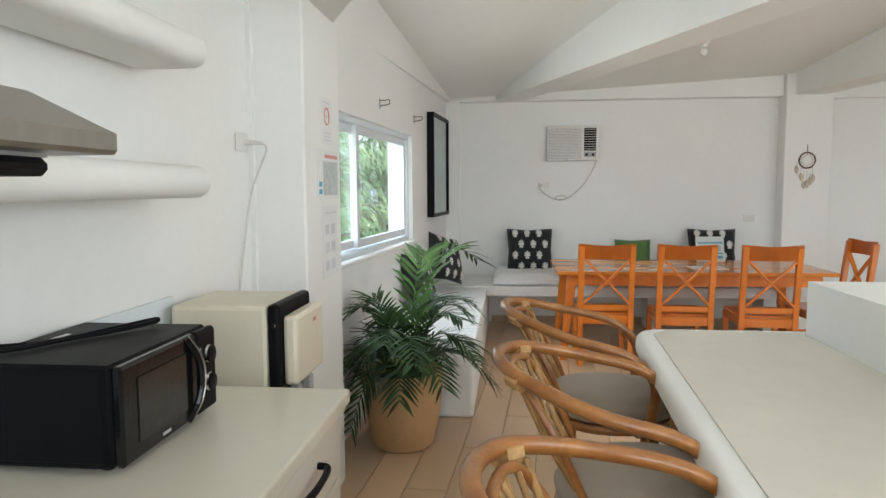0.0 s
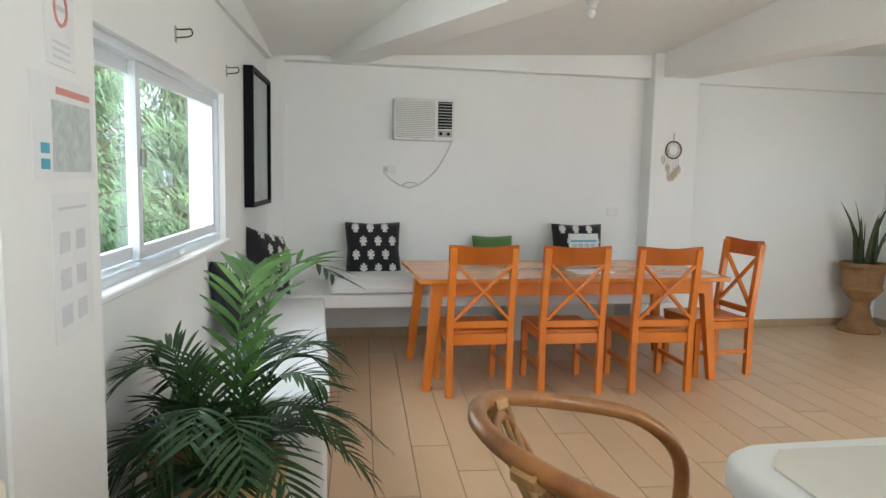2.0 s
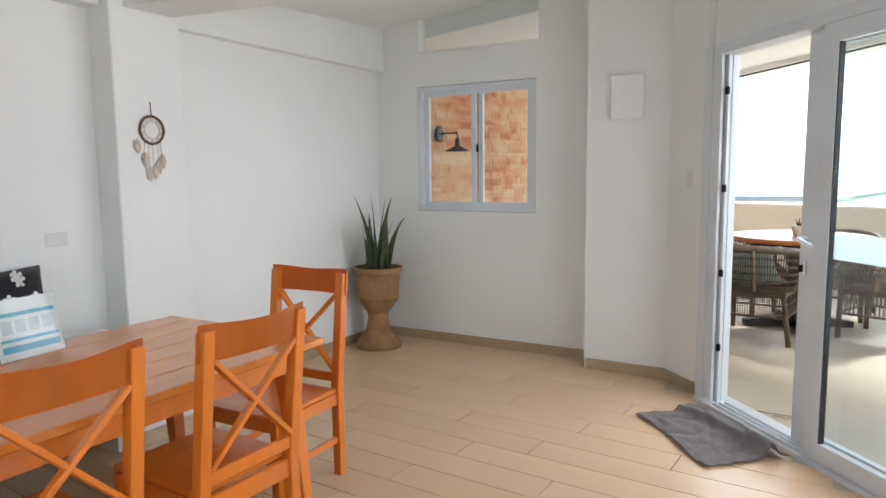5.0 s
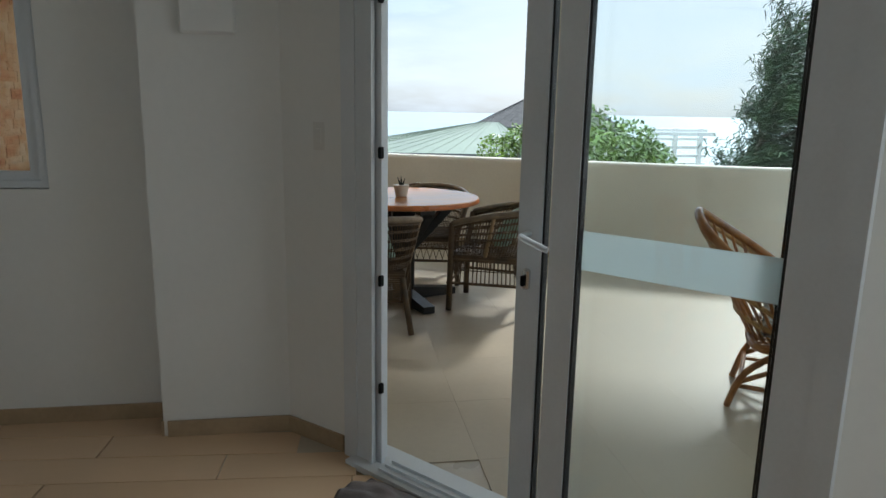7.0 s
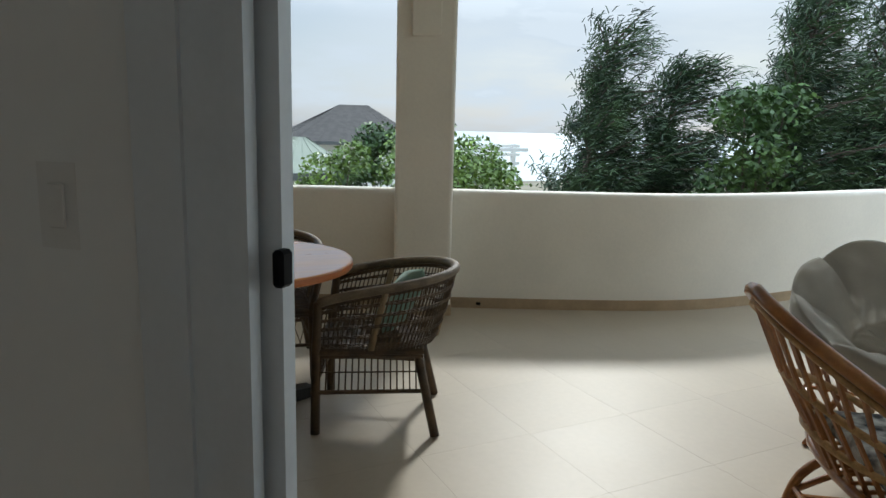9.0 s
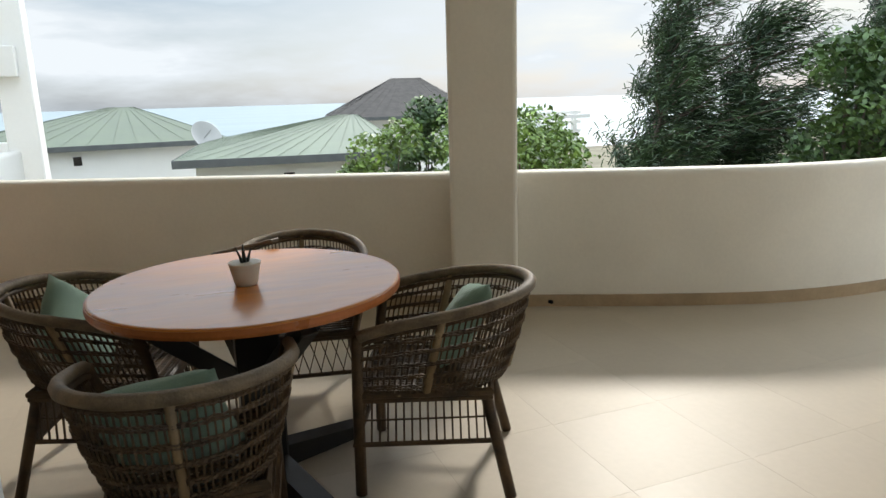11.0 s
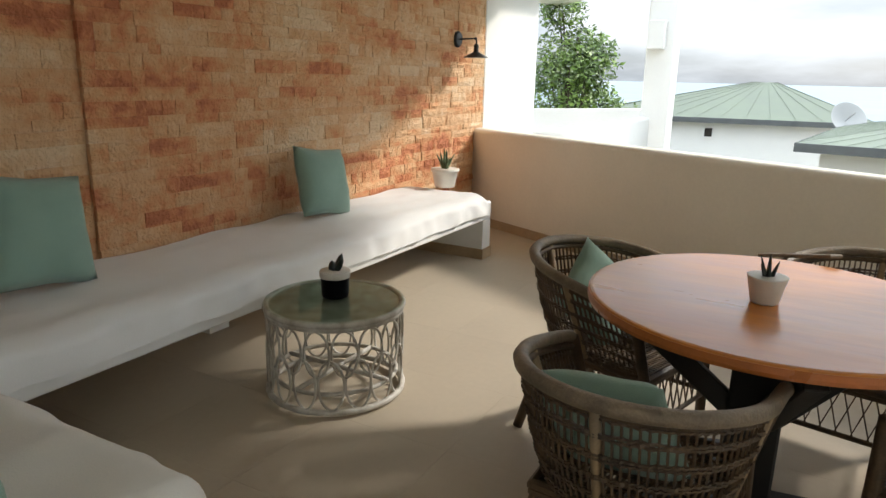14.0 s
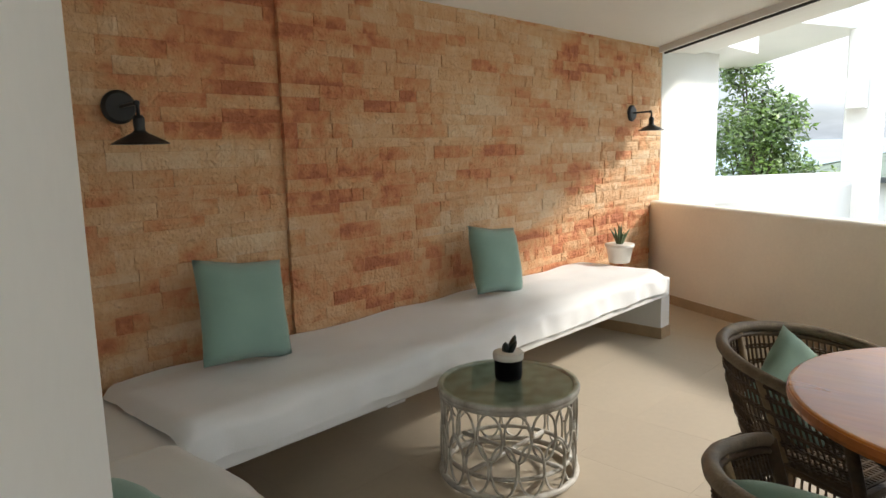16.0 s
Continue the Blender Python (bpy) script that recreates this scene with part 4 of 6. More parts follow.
def snake_plant(x, y):
    p = base("potted_snake_plant", "snake plant in a carved terracotta pedestal urn", "plant", pose(x, y, 0))
    part("urn", lathe([(0.21, 0), (0.215, 0.025), (0.19, 0.05), (0.165, 0.075), (0.115, 0.15), (0.09, 0.24), (0.10, 0.29), (0.16, 0.36), (0.195, 0.40), (0.205, 0.42), (0.19, 0.435), (0.20, 0.52), (0.205, 0.60), (0.225, 0.625), (0.228, 0.66), (0.205, 0.665), (0.19, 0.62), (0.0, 0.61)], 36, m=Matrix.Diagonal((0.89, 0.89, 1, 1))), TERRA, p, "carved terracotta urn", smooth=False)
    part("soil", lathe([(0.166, 0.613), (0.0, 0.63)], 20), SOIL, p)
    bm = bmesh.new()
    rnd = random.Random(3)
    for k in range(14):
        az = k * 2.4
        r = rnd.uniform(0.02, 0.10)
        lean = rnd.uniform(0.02, 0.55)
        h = rnd.uniform(0.28, 0.52) if k % 4 else rnd.uniform(0.55, 0.72)
        tw = rnd.uniform(0, 3.1)
        prev = None
        for q in range(9):
            u = q / 8
            c = Vector((r * math.cos(az) + lean * h * u * u * math.cos(az), r * math.sin(az) + lean * h * u * u * math.sin(az), 0.61 + h * u))
            w = 0.024 * (1 - u ** 3) * (0.6 + 0.6 * math.sin(min(1, u * 1.3 + 0.25) * 2.6)) + 0.001
            cr = Vector((math.cos(tw + u), math.sin(tw + u), 0))
            nr = Vector((-cr.y, cr.x, 0)) * w * 0.35
            cur = [bm.verts.new(c + cr * w), bm.verts.new(c + nr), bm.verts.new(c - cr * w)]
            if prev:
                bm.faces.new((prev[0], cur[0], cur[1], prev[1]))
                bm.faces.new((prev[1], cur[1], cur[2], prev[2]))
            prev = cur
    part("leaves", bm, SNAKE, p, kind="stuff")


def air_conditioner():
    a = base("air_conditioner", "cream window air conditioner set in the wall", "air conditioner", pose(0.615, 7.05, 1.685))
    part("body", box(-0.255, 0.255, -0.10, -0.002, 0.0, 0.345, 0.012, seg=2), PLASTIC, a)
    for k in range(20):
        part("louvre", box(-0.235, 0.085, -0.108, -0.098, 0.028 + k * 0.0150, 0.037 + k * 0.0150, 0.002), PLASTIC, a)
    part("grille_back", box(-0.237, 0.087, -0.103, -0.0995, 0.022, 0.325), GREY_PLASTIC, a)
    part("vent_back", box(0.115, 0.235, -0.1035, -0.0995, 0.10, 0.325), BLACK, a)
    for k in range(9):
        part("vent_slat", box(0.117, 0.233, -0.108, -0.098, 0.112 + k * 0.0245, 0.120 + k * 0.0245, 0.002), GREY_PLASTIC, a)
    part("control_panel", box(0.115, 0.235, -0.104, -0.0995, 0.035, 0.088), GREY_PLASTIC, a)
    for x in (0.14, 0.205):
        part("knob", lathe([(0.014, 0), (0.012, 0.012), (0, 0.012)], 14, m=pose(x, -0.1045, 0.06, 90)), BLACK, a)
    part("badge", box(-0.09, -0.04, -0.102, -0.0995, 0.008, 0.014), GREY_PLASTIC, a)
    o = base("wall_outlet", "white wall socket with a plug", "socket", pose(0.335, 7.05, 1.44))
    part("plate", box(-0.055, 0.055, -0.010, -0.001, -0.03, 0.03, 0.004), PLASTIC, o)
    part("plug", box(-0.045, -0.015, -0.035, -0.010, -0.016, 0.016, 0.005), CABLE, o)
    pts = curve_points([(0.86, 6.985, 1.74), (0.84, 7.0, 1.63), (0.74, 7.02, 1.45), (0.60, 7.03, 1.32), (0.50, 7.035, 1.29), (0.42, 7.035, 1.31), (0.34, 7.03, 1.36), (0.29, 7.02, 1.42), (0.31, 7.015, 1.44)], 5)
    tagged(part("power_cable", tube(pts, 0.0045, 6), CABLE, smooth=True), "white cable hanging from the air conditioner to the socket", "cable")
    pts = curve_points([(0.56, 7.02, 1.325), (0.50, 7.015, 1.335), (0.45, 7.02, 1.31), (0.50, 7.025, 1.285), (0.57, 7.022, 1.305)], 4, True)
    tagged(part("cable_loop", tube(pts, 0.0045, 6, closed=True), CABLE, smooth=True), "bundled loop of white cable against the wall", "cable")
    o = base("wall_plate", "blank grey-white wall plate", "wall plate", pose(2.385, 7.05, 1.10))
    part("plate", box(-0.058, 0.058, -0.008, -0.001, -0.035, 0.035, 0.003), PLASTIC, o)


def dreamcatcher():
    d = base("dreamcatcher", "dreamcatcher with feathers hanging on the pillar", "wall ornament", pose(2.845, 6.862, 1.665))
    part("ring", tube([(0.075 * math.cos(a / 20 * 6.2832), 0, 0.075 * math.sin(a / 20 * 6.2832)) for a in range(20)], 0.007, 6, closed=True), TWINE, d)
    bm = bmesh.new()
    for k in range(10):
        a, b = k * 0.628, (k + 3) * 0.628
        tube([(0.075 * math.cos(a), 0, 0.075 * math.sin(a)), (0.075 * math.cos(b), 0, 0.075 * math.sin(b))], 0.0015, 4, bm=bm)
    part("web", bm, FEATHER, d)
    part("cord", tube([(0, 0, 0.075), (0, 0.004, 0.15)], 0.003, 5), TWINE, d)
    rnd = random.Random(8)
    for x, z in ((-0.055, -0.12), (0.0, -0.19), (0.055, -0.13), (-0.10, -0.05), (0.03, -0.16), (-0.03, -0.20)):
        part("string", tube([(x * 0.9, 0, -0.06), (x, 0, z)], 0.0015, 4), FEATHER, d)

        def fn(u, v, x=x, z=z):
            w = 0.020 * math.sin(math.pi * min(0.98, 0.1 + 0.88 * v))
            return (x + (u - 0.5) * 2 * w + 0.006 * v, -0.004 - 0.006 * math.sin(u * 3.14), z - 0.08 * v)
        part("feather", sheet(fn, 3, 6), FEATHER, d)


def wall_art():
    a = base("picture_frame", "pale seascape print in a deep black frame", "picture", pose(west_x(6.35), 6.35, 1.62, 0, 0, -4.3))
    bm = bmesh.new()
    h, w, dp, e = 0.465, 0.40, 0.065, 0.030
    box(0.002, dp, -w, w, -h, -h + e, bm=bm)
    box(0.002, dp, -w, w, h - e, h, bm=bm)
    box(0.002, dp, -w, -w + e, -h + e, h - e, bm=bm)
    box(0.002, dp, w - e, w, -h + e, h - e, bm=bm)
    part("frame", bm, BLACK, a, "deep black frame")
    part("print", box(0.006, 0.040, -w + e, w - e, -h + e, h - e), ART, a, "pale grey-green print")
    part("glazing", box(0.050, 0.053, -w + e, w - e, -h + e, h - e), CLEAR, a)
    for y, z in ((4.40, 1.965), (5.43, 1.965)):
        k = base("wall_hook", "small bent wire curtain hook on the wall", "hook", pose(west_x(y), y, z, 0, 0, -4.3))
        part("plate", box(0.001, 0.006, -0.012, 0.012, -0.035, 0.035, 0.002), GREY_PLASTIC, k)
        part("wire", tube(curve_points([(0.005, 0, 0.02), (0.04, 0, 0.02), (0.065, 0, 0.023), (0.072, 0, 0.005), (0.06, 0, -0.008), (0.005, 0, -0.015)], 4), 0.0032, 6), GASKET, k)


def posters():
    for y0, y1, z0, z1, what in ((2.80, 2.965, 1.60, 1.80, "sign"), (2.715, 3.075, 1.365, 1.575, "map"), (2.795, 3.035, 1.02, 1.335, "list")):
        label = {"sign": "laminated notice sheet taped to the wall", "map": "laminated map sheet with a red heading", "list": "laminated instruction sheet taped to the wall"}[what]
        p = base("poster", label, "poster", pose(-0.80, (y0 + y1) / 2, (z0 + z1) / 2))
        w, h = (y1 - y0) / 2, (z1 - z0) / 2
        part("sheet", box(0.0005, 0.0025, -w, w, -h, h), PAPER, p)
        bars = []
        if what == "map":
            part("map_area", box(0.003, 0.0036, -w * 0.45, w * 0.85, -h * 0.85, h * 0.55), MAP_INK, p)
            part("heading", box(0.003, 0.0036, -w * 0.3, w * 0.85, h * 0.68, h * 0.82), RED_INK, p)
            bars = [(-0.8, -0.55, z, z + 0.2, BLUE_INK) for z in (-0.8, -0.5)]
        elif what == "sign":
            rg = [(0.0032, 0.035 * math.cos(k / 16 * 6.2832), 0.02 + 0.035 * math.sin(k / 16 * 6.2832)) for k in range(16)]
            part("symbol", tube(rg, 0.004, 4, closed=True), RED_INK, p)
            part("symbol_bar", box(0.003, 0.0036, -0.025, 0.025, 0.015, 0.025), INK, p)
            bars = [(-0.6, 0.6, z, z + 0.05, INK) for z in (-0.85, -0.7, -0.55, 0.75)]
        else:
            bars = [(-0.7, 0.75, 0.78, 0.82, INK)] + [(x, x + 0.5, z, z + 0.28, INK) for x in (-0.7, 0.1) for z in (-0.8, -0.3, 0.2)]
        for a, b, c, d, mt in bars:
            part("print_bar", box(0.003, 0.0036, a * w, b * w, c * h, d * h), mt, p)


def ceiling_lamp():
    c = base("ceiling_light", "bare glass bulb in a white ceiling holder", "ceiling light", pose(1.53, 5.68, ceiling_z(1.53, 5.68)))
    part("holder", lathe([(0.0, 0.0), (0.045, 0.0), (0.045, -0.02), (0.03, -0.035), (0.028, -0.06), (0, -0.06)][::-1], 20), PLASTIC, c)
    part("bulb", lathe([(0.0, -0.125), (0.022, -0.115), (0.030, -0.09), (0.024, -0.065), (0.0, -0.06)], 16), BULB, c, smooth=True)


def kitchen():
    k = base("kitchen_counter", "cream kitchen base unit with drawer handles", "kitchen counter")
    part("carcass", box(-1.015, -0.44, -1.6, 1.60, 0.08, 0.862), CABINET, k)
    part("plinth", box(-1.01, -0.50, -1.6, 1.58, 0.0, 0.08), CABINET, k)
    for y0, y1 in ((1.02, 1.585), (0.45, 1.01), (-0.12, 0.44), (-0.7, -0.13)):
        d = part("drawer", box(-0.438, -0.420, y0, y1, 0.70, 0.855, 0.004), CABINET, k)
        ym = (y0 + y1) / 2
        part("handle", tube(curve_points([(-0.420, ym - 0.09, 0.80), (-0.395, ym - 0.08, 0.80), (-0.388, ym, 0.80), (-0.395, ym + 0.08, 0.80), (-0.420, ym + 0.09, 0.80)], 5), 0.008, 8), BLACK, d, "black bow handle")
        part("cabinet_door", box(-0.438, -0.420, y0, y1, 0.09, 0.69, 0.004), CABINET, k)
    tagged(part("worktop", box(-1.015, -0.405, -1.6, 1.64, 0.864, 0.90, 0.006, seg=2), COUNTER), "cream worktop along the kitchen wall", "worktop")
    tagged(part("backsplash", box(-1.014, -1.004, -1.2, 1.90, 0.902, 1.09), FROST), "pale blue-white splashback panel on the wall", "splashback")
    mw = base("microwave", "black microwave oven with a cable lying on top", "microwave", pose(-0.845, 1.265, 0.902, rz=0))
    part("body", box(-0.145, 0.150, -0.185, 0.190, 0.010, 0.198, 0.006), BLACK, mw)
    part("side_panel", box(-0.13, 0.135, -0.1875, -0.1852, 0.022, 0.186, 0.001), BLACK, mw)
    part("door", box(0.151, 0.172, -0.185, 0.098, 0.013, 0.196, 0.006), BLACK_GLOSS, mw, "glossy black door")
    part("window", box(0.1725, 0.1745, -0.135, 0.045, 0.045, 0.165), SMOKED, mw, "smoked glass window")
    part("control_panel", box(0.151, 0.172, 0.101, 0.190, 0.013, 0.196, 0.006), BLACK, mw)
    bow = curve_points([(0.172, 0.062, 0.016), (0.184, 0.088, 0.055), (0.188, 0.098, 0.105), (0.184, 0.088, 0.152), (0.172, 0.062, 0.194)], 6)
    part("handle", tube(bow, 0.0045, 8), CHROME, mw, "chrome edge of the bowed handle")
    part("grip", tube([p + Vector((-0.002, -0.010, 0)) for p in bow], 0.0075, 8), BLACK_GLOSS, mw)
    for z in (0.078, 0.140):
        kn = part("knob", lathe([(0.019, 0), (0.018, 0.014), (0.0, 0.016)], 20, m=pose(0.172, 0.145, z, 0, 90)), BLACK, mw)
        part("knob_ring", lathe([(0.020, 0.0), (0.0225, 0.005), (0.021, 0.010), (0.0195, 0.0)], 24, m=pose(0.172, 0.145, z, 0, 90)), CHROME, kn)
        part("dial_mark", box(0.1722, 0.173, 0.112, 0.116, z + 0.016, z + 0.019), PAPER, mw)
    for x in (-0.12, 0.12):
        for y in (-0.15, 0.16):
            part("foot", lathe([(0.012, 0), (0.012, 0.011)], 10, m=pose(x, y, 0)), BLACK, mw)
    part("sticker", lathe([(0.0105, 0.0), (0.0105, 0.001), (0.0, 0.001)], 18, m=pose(-0.035, -0.1855, 0.135, 90)), PAPER, mw)
    part("sticker", box(-0.045, -0.025, -0.1868, -0.1855, 0.112, 0.126, 0.0004), PAPER, mw)
    part("badge", box(0.1725, 0.1735, -0.055, -0.025, 0.026, 0.032), GREY_PLASTIC, mw)
    part("top_label", box(-0.10, -0.088, -0.04, 0.06, 0.198, 0.1988), PAPER, mw)
    part("cable", tube(curve_points([(-0.15, -0.12, 0.03), (-0.165, -0.17, 0.12), (-0.14, -0.155, 0.205), (-0.07, -0.06, 0.206), (0.0, 0.05, 0.206), (0.045, 0.145, 0.208), (0.052, 0.160, 0.212), (0.038, 0.150, 0.212), (-0.03, 0.02, 0.206), (-0.08, -0.10, 0.206), (-0.13, -0.18, 0.208), (-0.16, -0.20, 0.17)], 6), 0.0055, 6), BLACK, mw, "black power cable", smooth=True)
    dp = base("water_dispenser", "cream and black water dispenser beside the counter", "water dispenser", pose(-0.82, 1.97, 0))
    part("body", box(-0.155, 0.13, -0.15, 0.15, 0.0, 1.075, 0.012, seg=2), CREAM_PLASTIC, dp)
    part("front_frame", box(0.131, 0.168, -0.15, 0.15, 0.62, 1.08, 0.012, seg=2), BLACK, dp)
    part("front_door", box(0.169, 0.212, -0.125, 0.14, 0.84, 1.045, 0.012, m=Matrix.Shear("XY", 4, (0, 0)), seg=2), CREAM_PLASTIC, dp, "cream dispenser flap")
    part("front_lower", box(0.131, 0.16, -0.15, 0.15, 0.0, 0.615, 0.006), CREAM_PLASTIC, dp)
    for y in (-0.06, 0.05):
        part("tap", box(0.169, 0.20, y - 0.015, y + 0.015, 0.77, 0.83, 0.006), GREY_PLASTIC, dp)
    part("badge", box(0.2125, 0.2135, 0.03, 0.06, 1.0, 1.012), RED_INK, dp)
    part("bolt", lathe([(0.008, 0), (0.006, 0.004), (0, 0.004)], 10, m=pose(0.15, -0.151, 1.02, 90)), CHROME, dp)
    for z0, y1 in ((1.725, 1.77), (1.385, 1.765)):
        bm = box(-1.015, -0.80, -1.5, y1, z0, z0 + 0.085, 0.038, seg=4)
        tagged(part("wall_shelf", bm, WHITE, smooth=True), "thick white rounded masonry wall shelf", "shelf")
    h = base("range_hood", "slim brushed steel cooker hood", "range hood", pose(-1.015, 0.49, 1.452))
    bm = bmesh.new()
    prof = ((0.002, 0.0), (0.485, 0.0), (0.49, 0.006), (0.49, 0.028), (0.365, 0.088), (0.002, 0.094))
    ends = [[bm.verts.new((px, py, pz)) for px, pz in prof] for py in (-0.36, 0.37)]
    bm.faces.new(ends[0])
    bm.faces.new(ends[1][::-1])
    for i in range(6):
        bm.faces.new((ends[0][i], ends[1][i], ends[1][(i + 1) % 6], ends[0][(i + 1) % 6]))
    bmesh.ops.recalc_face_normals(bm, faces=bm.faces)
    part("canopy", bm, STEEL, h)
    part("underside", box(0.03, 0.44, -0.30, 0.30, -0.006, -0.001), GREY_PLASTIC, h)
    part("lamp_cover", box(0.30, 0.46, 0.12, 0.28, -0.03, -0.007, 0.008), BLACK, h)
    st = base("gas_hob", "black gas hob with pan supports on the worktop", "hob", pose(-0.72, 0.62, 0.902))
    part("plate", box(-0.22, 0.22, -0.28, 0.28, 0.0, 0.012, 0.004), BLACK_GLOSS, st)
    for x in (-0.1, 0.1):
        for y in (-0.14, 0.14):
            part("burner", lathe([(0.04, 0.013), (0.04, 0.025), (0.02, 0.03), (0, 0.03)], 18, m=pose(x, y, 0)), BLACK_METAL, st)
            for a in range(4):
                part("support", box(0.03, 0.09, -0.005, 0.005, 0.030, 0.042, 0.002, m=pose(x, y, 0, rz=45 + 90 * a)), BLACK_METAL, st)
            for a in range(4):
                part("support_foot", box(0.082, 0.09, -0.005, 0.005, 0.012, 0.031, m=pose(x, y, 0, rz=45 + 90 * a)), BLACK_METAL, st)
    o = base("wall_outlet", "white wall socket with a plugged-in white cable", "socket", pose(-1.02, 2.475, 1.585))
    part("plate", box(0.001, 0.010, -0.055, 0.055, -0.035, 0.035, 0.004), PLASTIC, o)
    part("plug", tube([(0.010, 0.02, 0.0), (0.05, 0.028, 0.0), (0.075, 0.034, -0.004)], 0.011, 8, taper=0.006), CABLE, o)
    tagged(part("power_cable", tube(curve_points([(-0.945, 2.509, 1.581), (-0.935, 2.515, 1.55), (-0.99, 2.50, 1.40), (-1.008, 2.46, 1.2), (-1.005, 2.40, 1.05), (-1.0, 2.35, 0.85), (-0.99, 2.25, 0.3), (-0.98, 2.14, 0.1)], 5), 0.004, 6), CABLE, smooth=True), "thin white cable hanging down the kitchen wall", "cable")


def island():
    k = base("kitchen_island", "white kitchen island with a raised block", "kitchen island")
    part("body", box(0.66, 1.75, -1.2, 2.26, 0.0, 0.845, 0.006), WHITE, k)
    part("raised_block", prism([(0.962, -1.2), (1.75, -1.2), (1.75, 2.275), (0.962, 2.275)], 0.922, 1.10), WHITE, k)
    bm = prism([(0.22, -1.25), (1.78, -1.25), (1.78, 2.37), (0.50, 2.37), (0.44, 2.34), (0.415, 2.27)], 0.848, 0.92)
    bmesh.ops.bevel(bm, geom=[e for e in bm.edges], offset=0.026, segments=4, affect="EDGES", profile=0.5)
    t = tagged(part("island_top", bm, WHITE, smooth=True), "cream marble-look top with a rounded white edge", "worktop")
    part("marble", prism([(0.268, -1.2), (0.958, -1.2), (0.958, 2.30), (0.53, 2.315), (0.472, 2.25)], 0.9205, 0.9245), MARBLE, t, "cream marble slab")
    bm = bmesh.new()
    g = [Vector((0.06 * math.cos(a * 1.2566), 0.06 * math.sin(a * 1.2566), 0.0)) for a in range(5)]
    u = [Vector((0.10 * math.cos(a * 1.2566 + 0.63), 0.10 * math.sin(a * 1.2566 + 0.63), 0.09)) for a in range(5)]
    w = [Vector((0.06 * math.cos(a * 1.2566), 0.06 * math.sin(a * 1.2566), 0.17)) for a in range(5)]
    for i in range(5):
        for p, q in ((g[i], g[(i + 1) % 5]), (g[i], u[i]), (g[(i + 1) % 5], u[i]), (u[i], w[i]), (u[i], w[(i + 1) % 5]), (w[i], w[(i + 1) % 5]), (u[i], u[(i + 1) % 5])):
            tube([p, q], 0.0028, 5, bm=bm)
    tagged(part("wire_holder", bm, BLACK_METAL, at=pose(0.90, 1.42, 0.928)), "black geometric wire holder on the island", "ornament")


def rattan_stool(m):
    """Bar chair of bent rattan; its seat faces +y."""
    c = base("rattan_bar_chair", "honey rattan bar chair with round taupe cushion", "bar chair", m, "bar chairs along the island")
    sz = 0.665
    part("cushion", lathe([(0.0, sz), (0.19, sz), (0.215, sz + 0.015), (0.22, sz + 0.04), (0.205, sz + 0.065), (0.12, sz + 0.078), (0.0, sz + 0.08)], 32), TAUPE, c, "round taupe cushion", smooth=True)
    ring = [(0.205 * math.cos(k / 28 * 6.2832), 0.205 * math.sin(k / 28 * 6.2832), sz - 0.012) for k in range(28)]
    part("seat_ring", tube(ring, 0.014, 8, closed=True), RATTAN, c, smooth=True)
    part("seat_base", lathe([(0.0, sz - 0.012), (0.20, sz - 0.012), (0.20, sz - 0.003), (0, sz - 0.003)], 24), RATTAN, c)
    for k in range(4):
        a = 0.785 + k * 1.5708
        top = Vector((0.18 * math.cos(a), 0.18 * math.sin(a), sz - 0.01))
        foot = Vector((0.225 * math.cos(a), 0.225 * math.sin(a), 0))
        part("leg", tube([foot, top], 0.016, 8), RATTAN, c, smooth=True)
    rr = [(0.205 * math.cos(k / 24 * 6.2832), 0.205 * math.sin(k / 24 * 6.2832), 0.22) for k in range(24)]
    part("foot_ring", tube(rr, 0.012, 8, closed=True), RATTAN, c, smooth=True)
    # one bent pole makes both arms and the back's top
    rim = curve_points([(0.235, 0.10, sz + 0.02), (0.255, 0.11, sz + 0.16), (0.265, 0.02, sz + 0.245), (0.25, -0.14, sz + 0.285), (0.15, -0.30, sz + 0.33), (0.0, -0.355, sz + 0.345), (-0.15, -0.30, sz + 0.33), (-0.25, -0.14, sz + 0.285), (-0.265, 0.02, sz + 0.245), (-0.255, 0.11, sz + 0.16), (-0.235, 0.10, sz + 0.02), (-0.19, 0.07, sz - 0.02)], 6)
    rim = [Vector((0.19, 0.07, sz - 0.02))] + rim
    part("arm_pole", tube(rim, 0.016, 8), RATTAN, c, smooth=True)
    inner = curve_points([(0.15, -0.13, sz - 0.01), (0.17, -0.20, sz + 0.16), (0.13, -0.285, sz + 0.30), (0.0, -0.325, sz + 0.318), (-0.13, -0.285, sz + 0.30), (-0.17, -0.20, sz + 0.16), (-0.15, -0.13, sz - 0.01)], 6)
    part("back_pole", tube(inner, 0.010, 7), RATTAN, c, smooth=True)
    bm = bmesh.new()
    for k in range(7):
        u = -0.9 + 1.8 * k / 6
        for sl in (-0.5, 0.5):
            b = Vector((0.13 * u, -0.15 + 0.02 * abs(u), sz))
            v = max(-1, min(1, u + sl))
            t = Vector((0.15 * v, -0.320 + 0.045 * v * v, sz + 0.31))
            mid = (b + t) / 2 + Vector((0, -0.012, 0))
            tube([b, mid, t], 0.0062, 5, bm=bm)
    part("lattice", bm, RATTAN_TIE, c, smooth=True)
    for x in (-0.17, 0.17):
        part("binding", tube([(x * 0.72, -0.318, sz + 0.322), (x * 0.92, -0.292, sz + 0.318)], 0.021, 8), RATTAN_TIE, c)
    return c


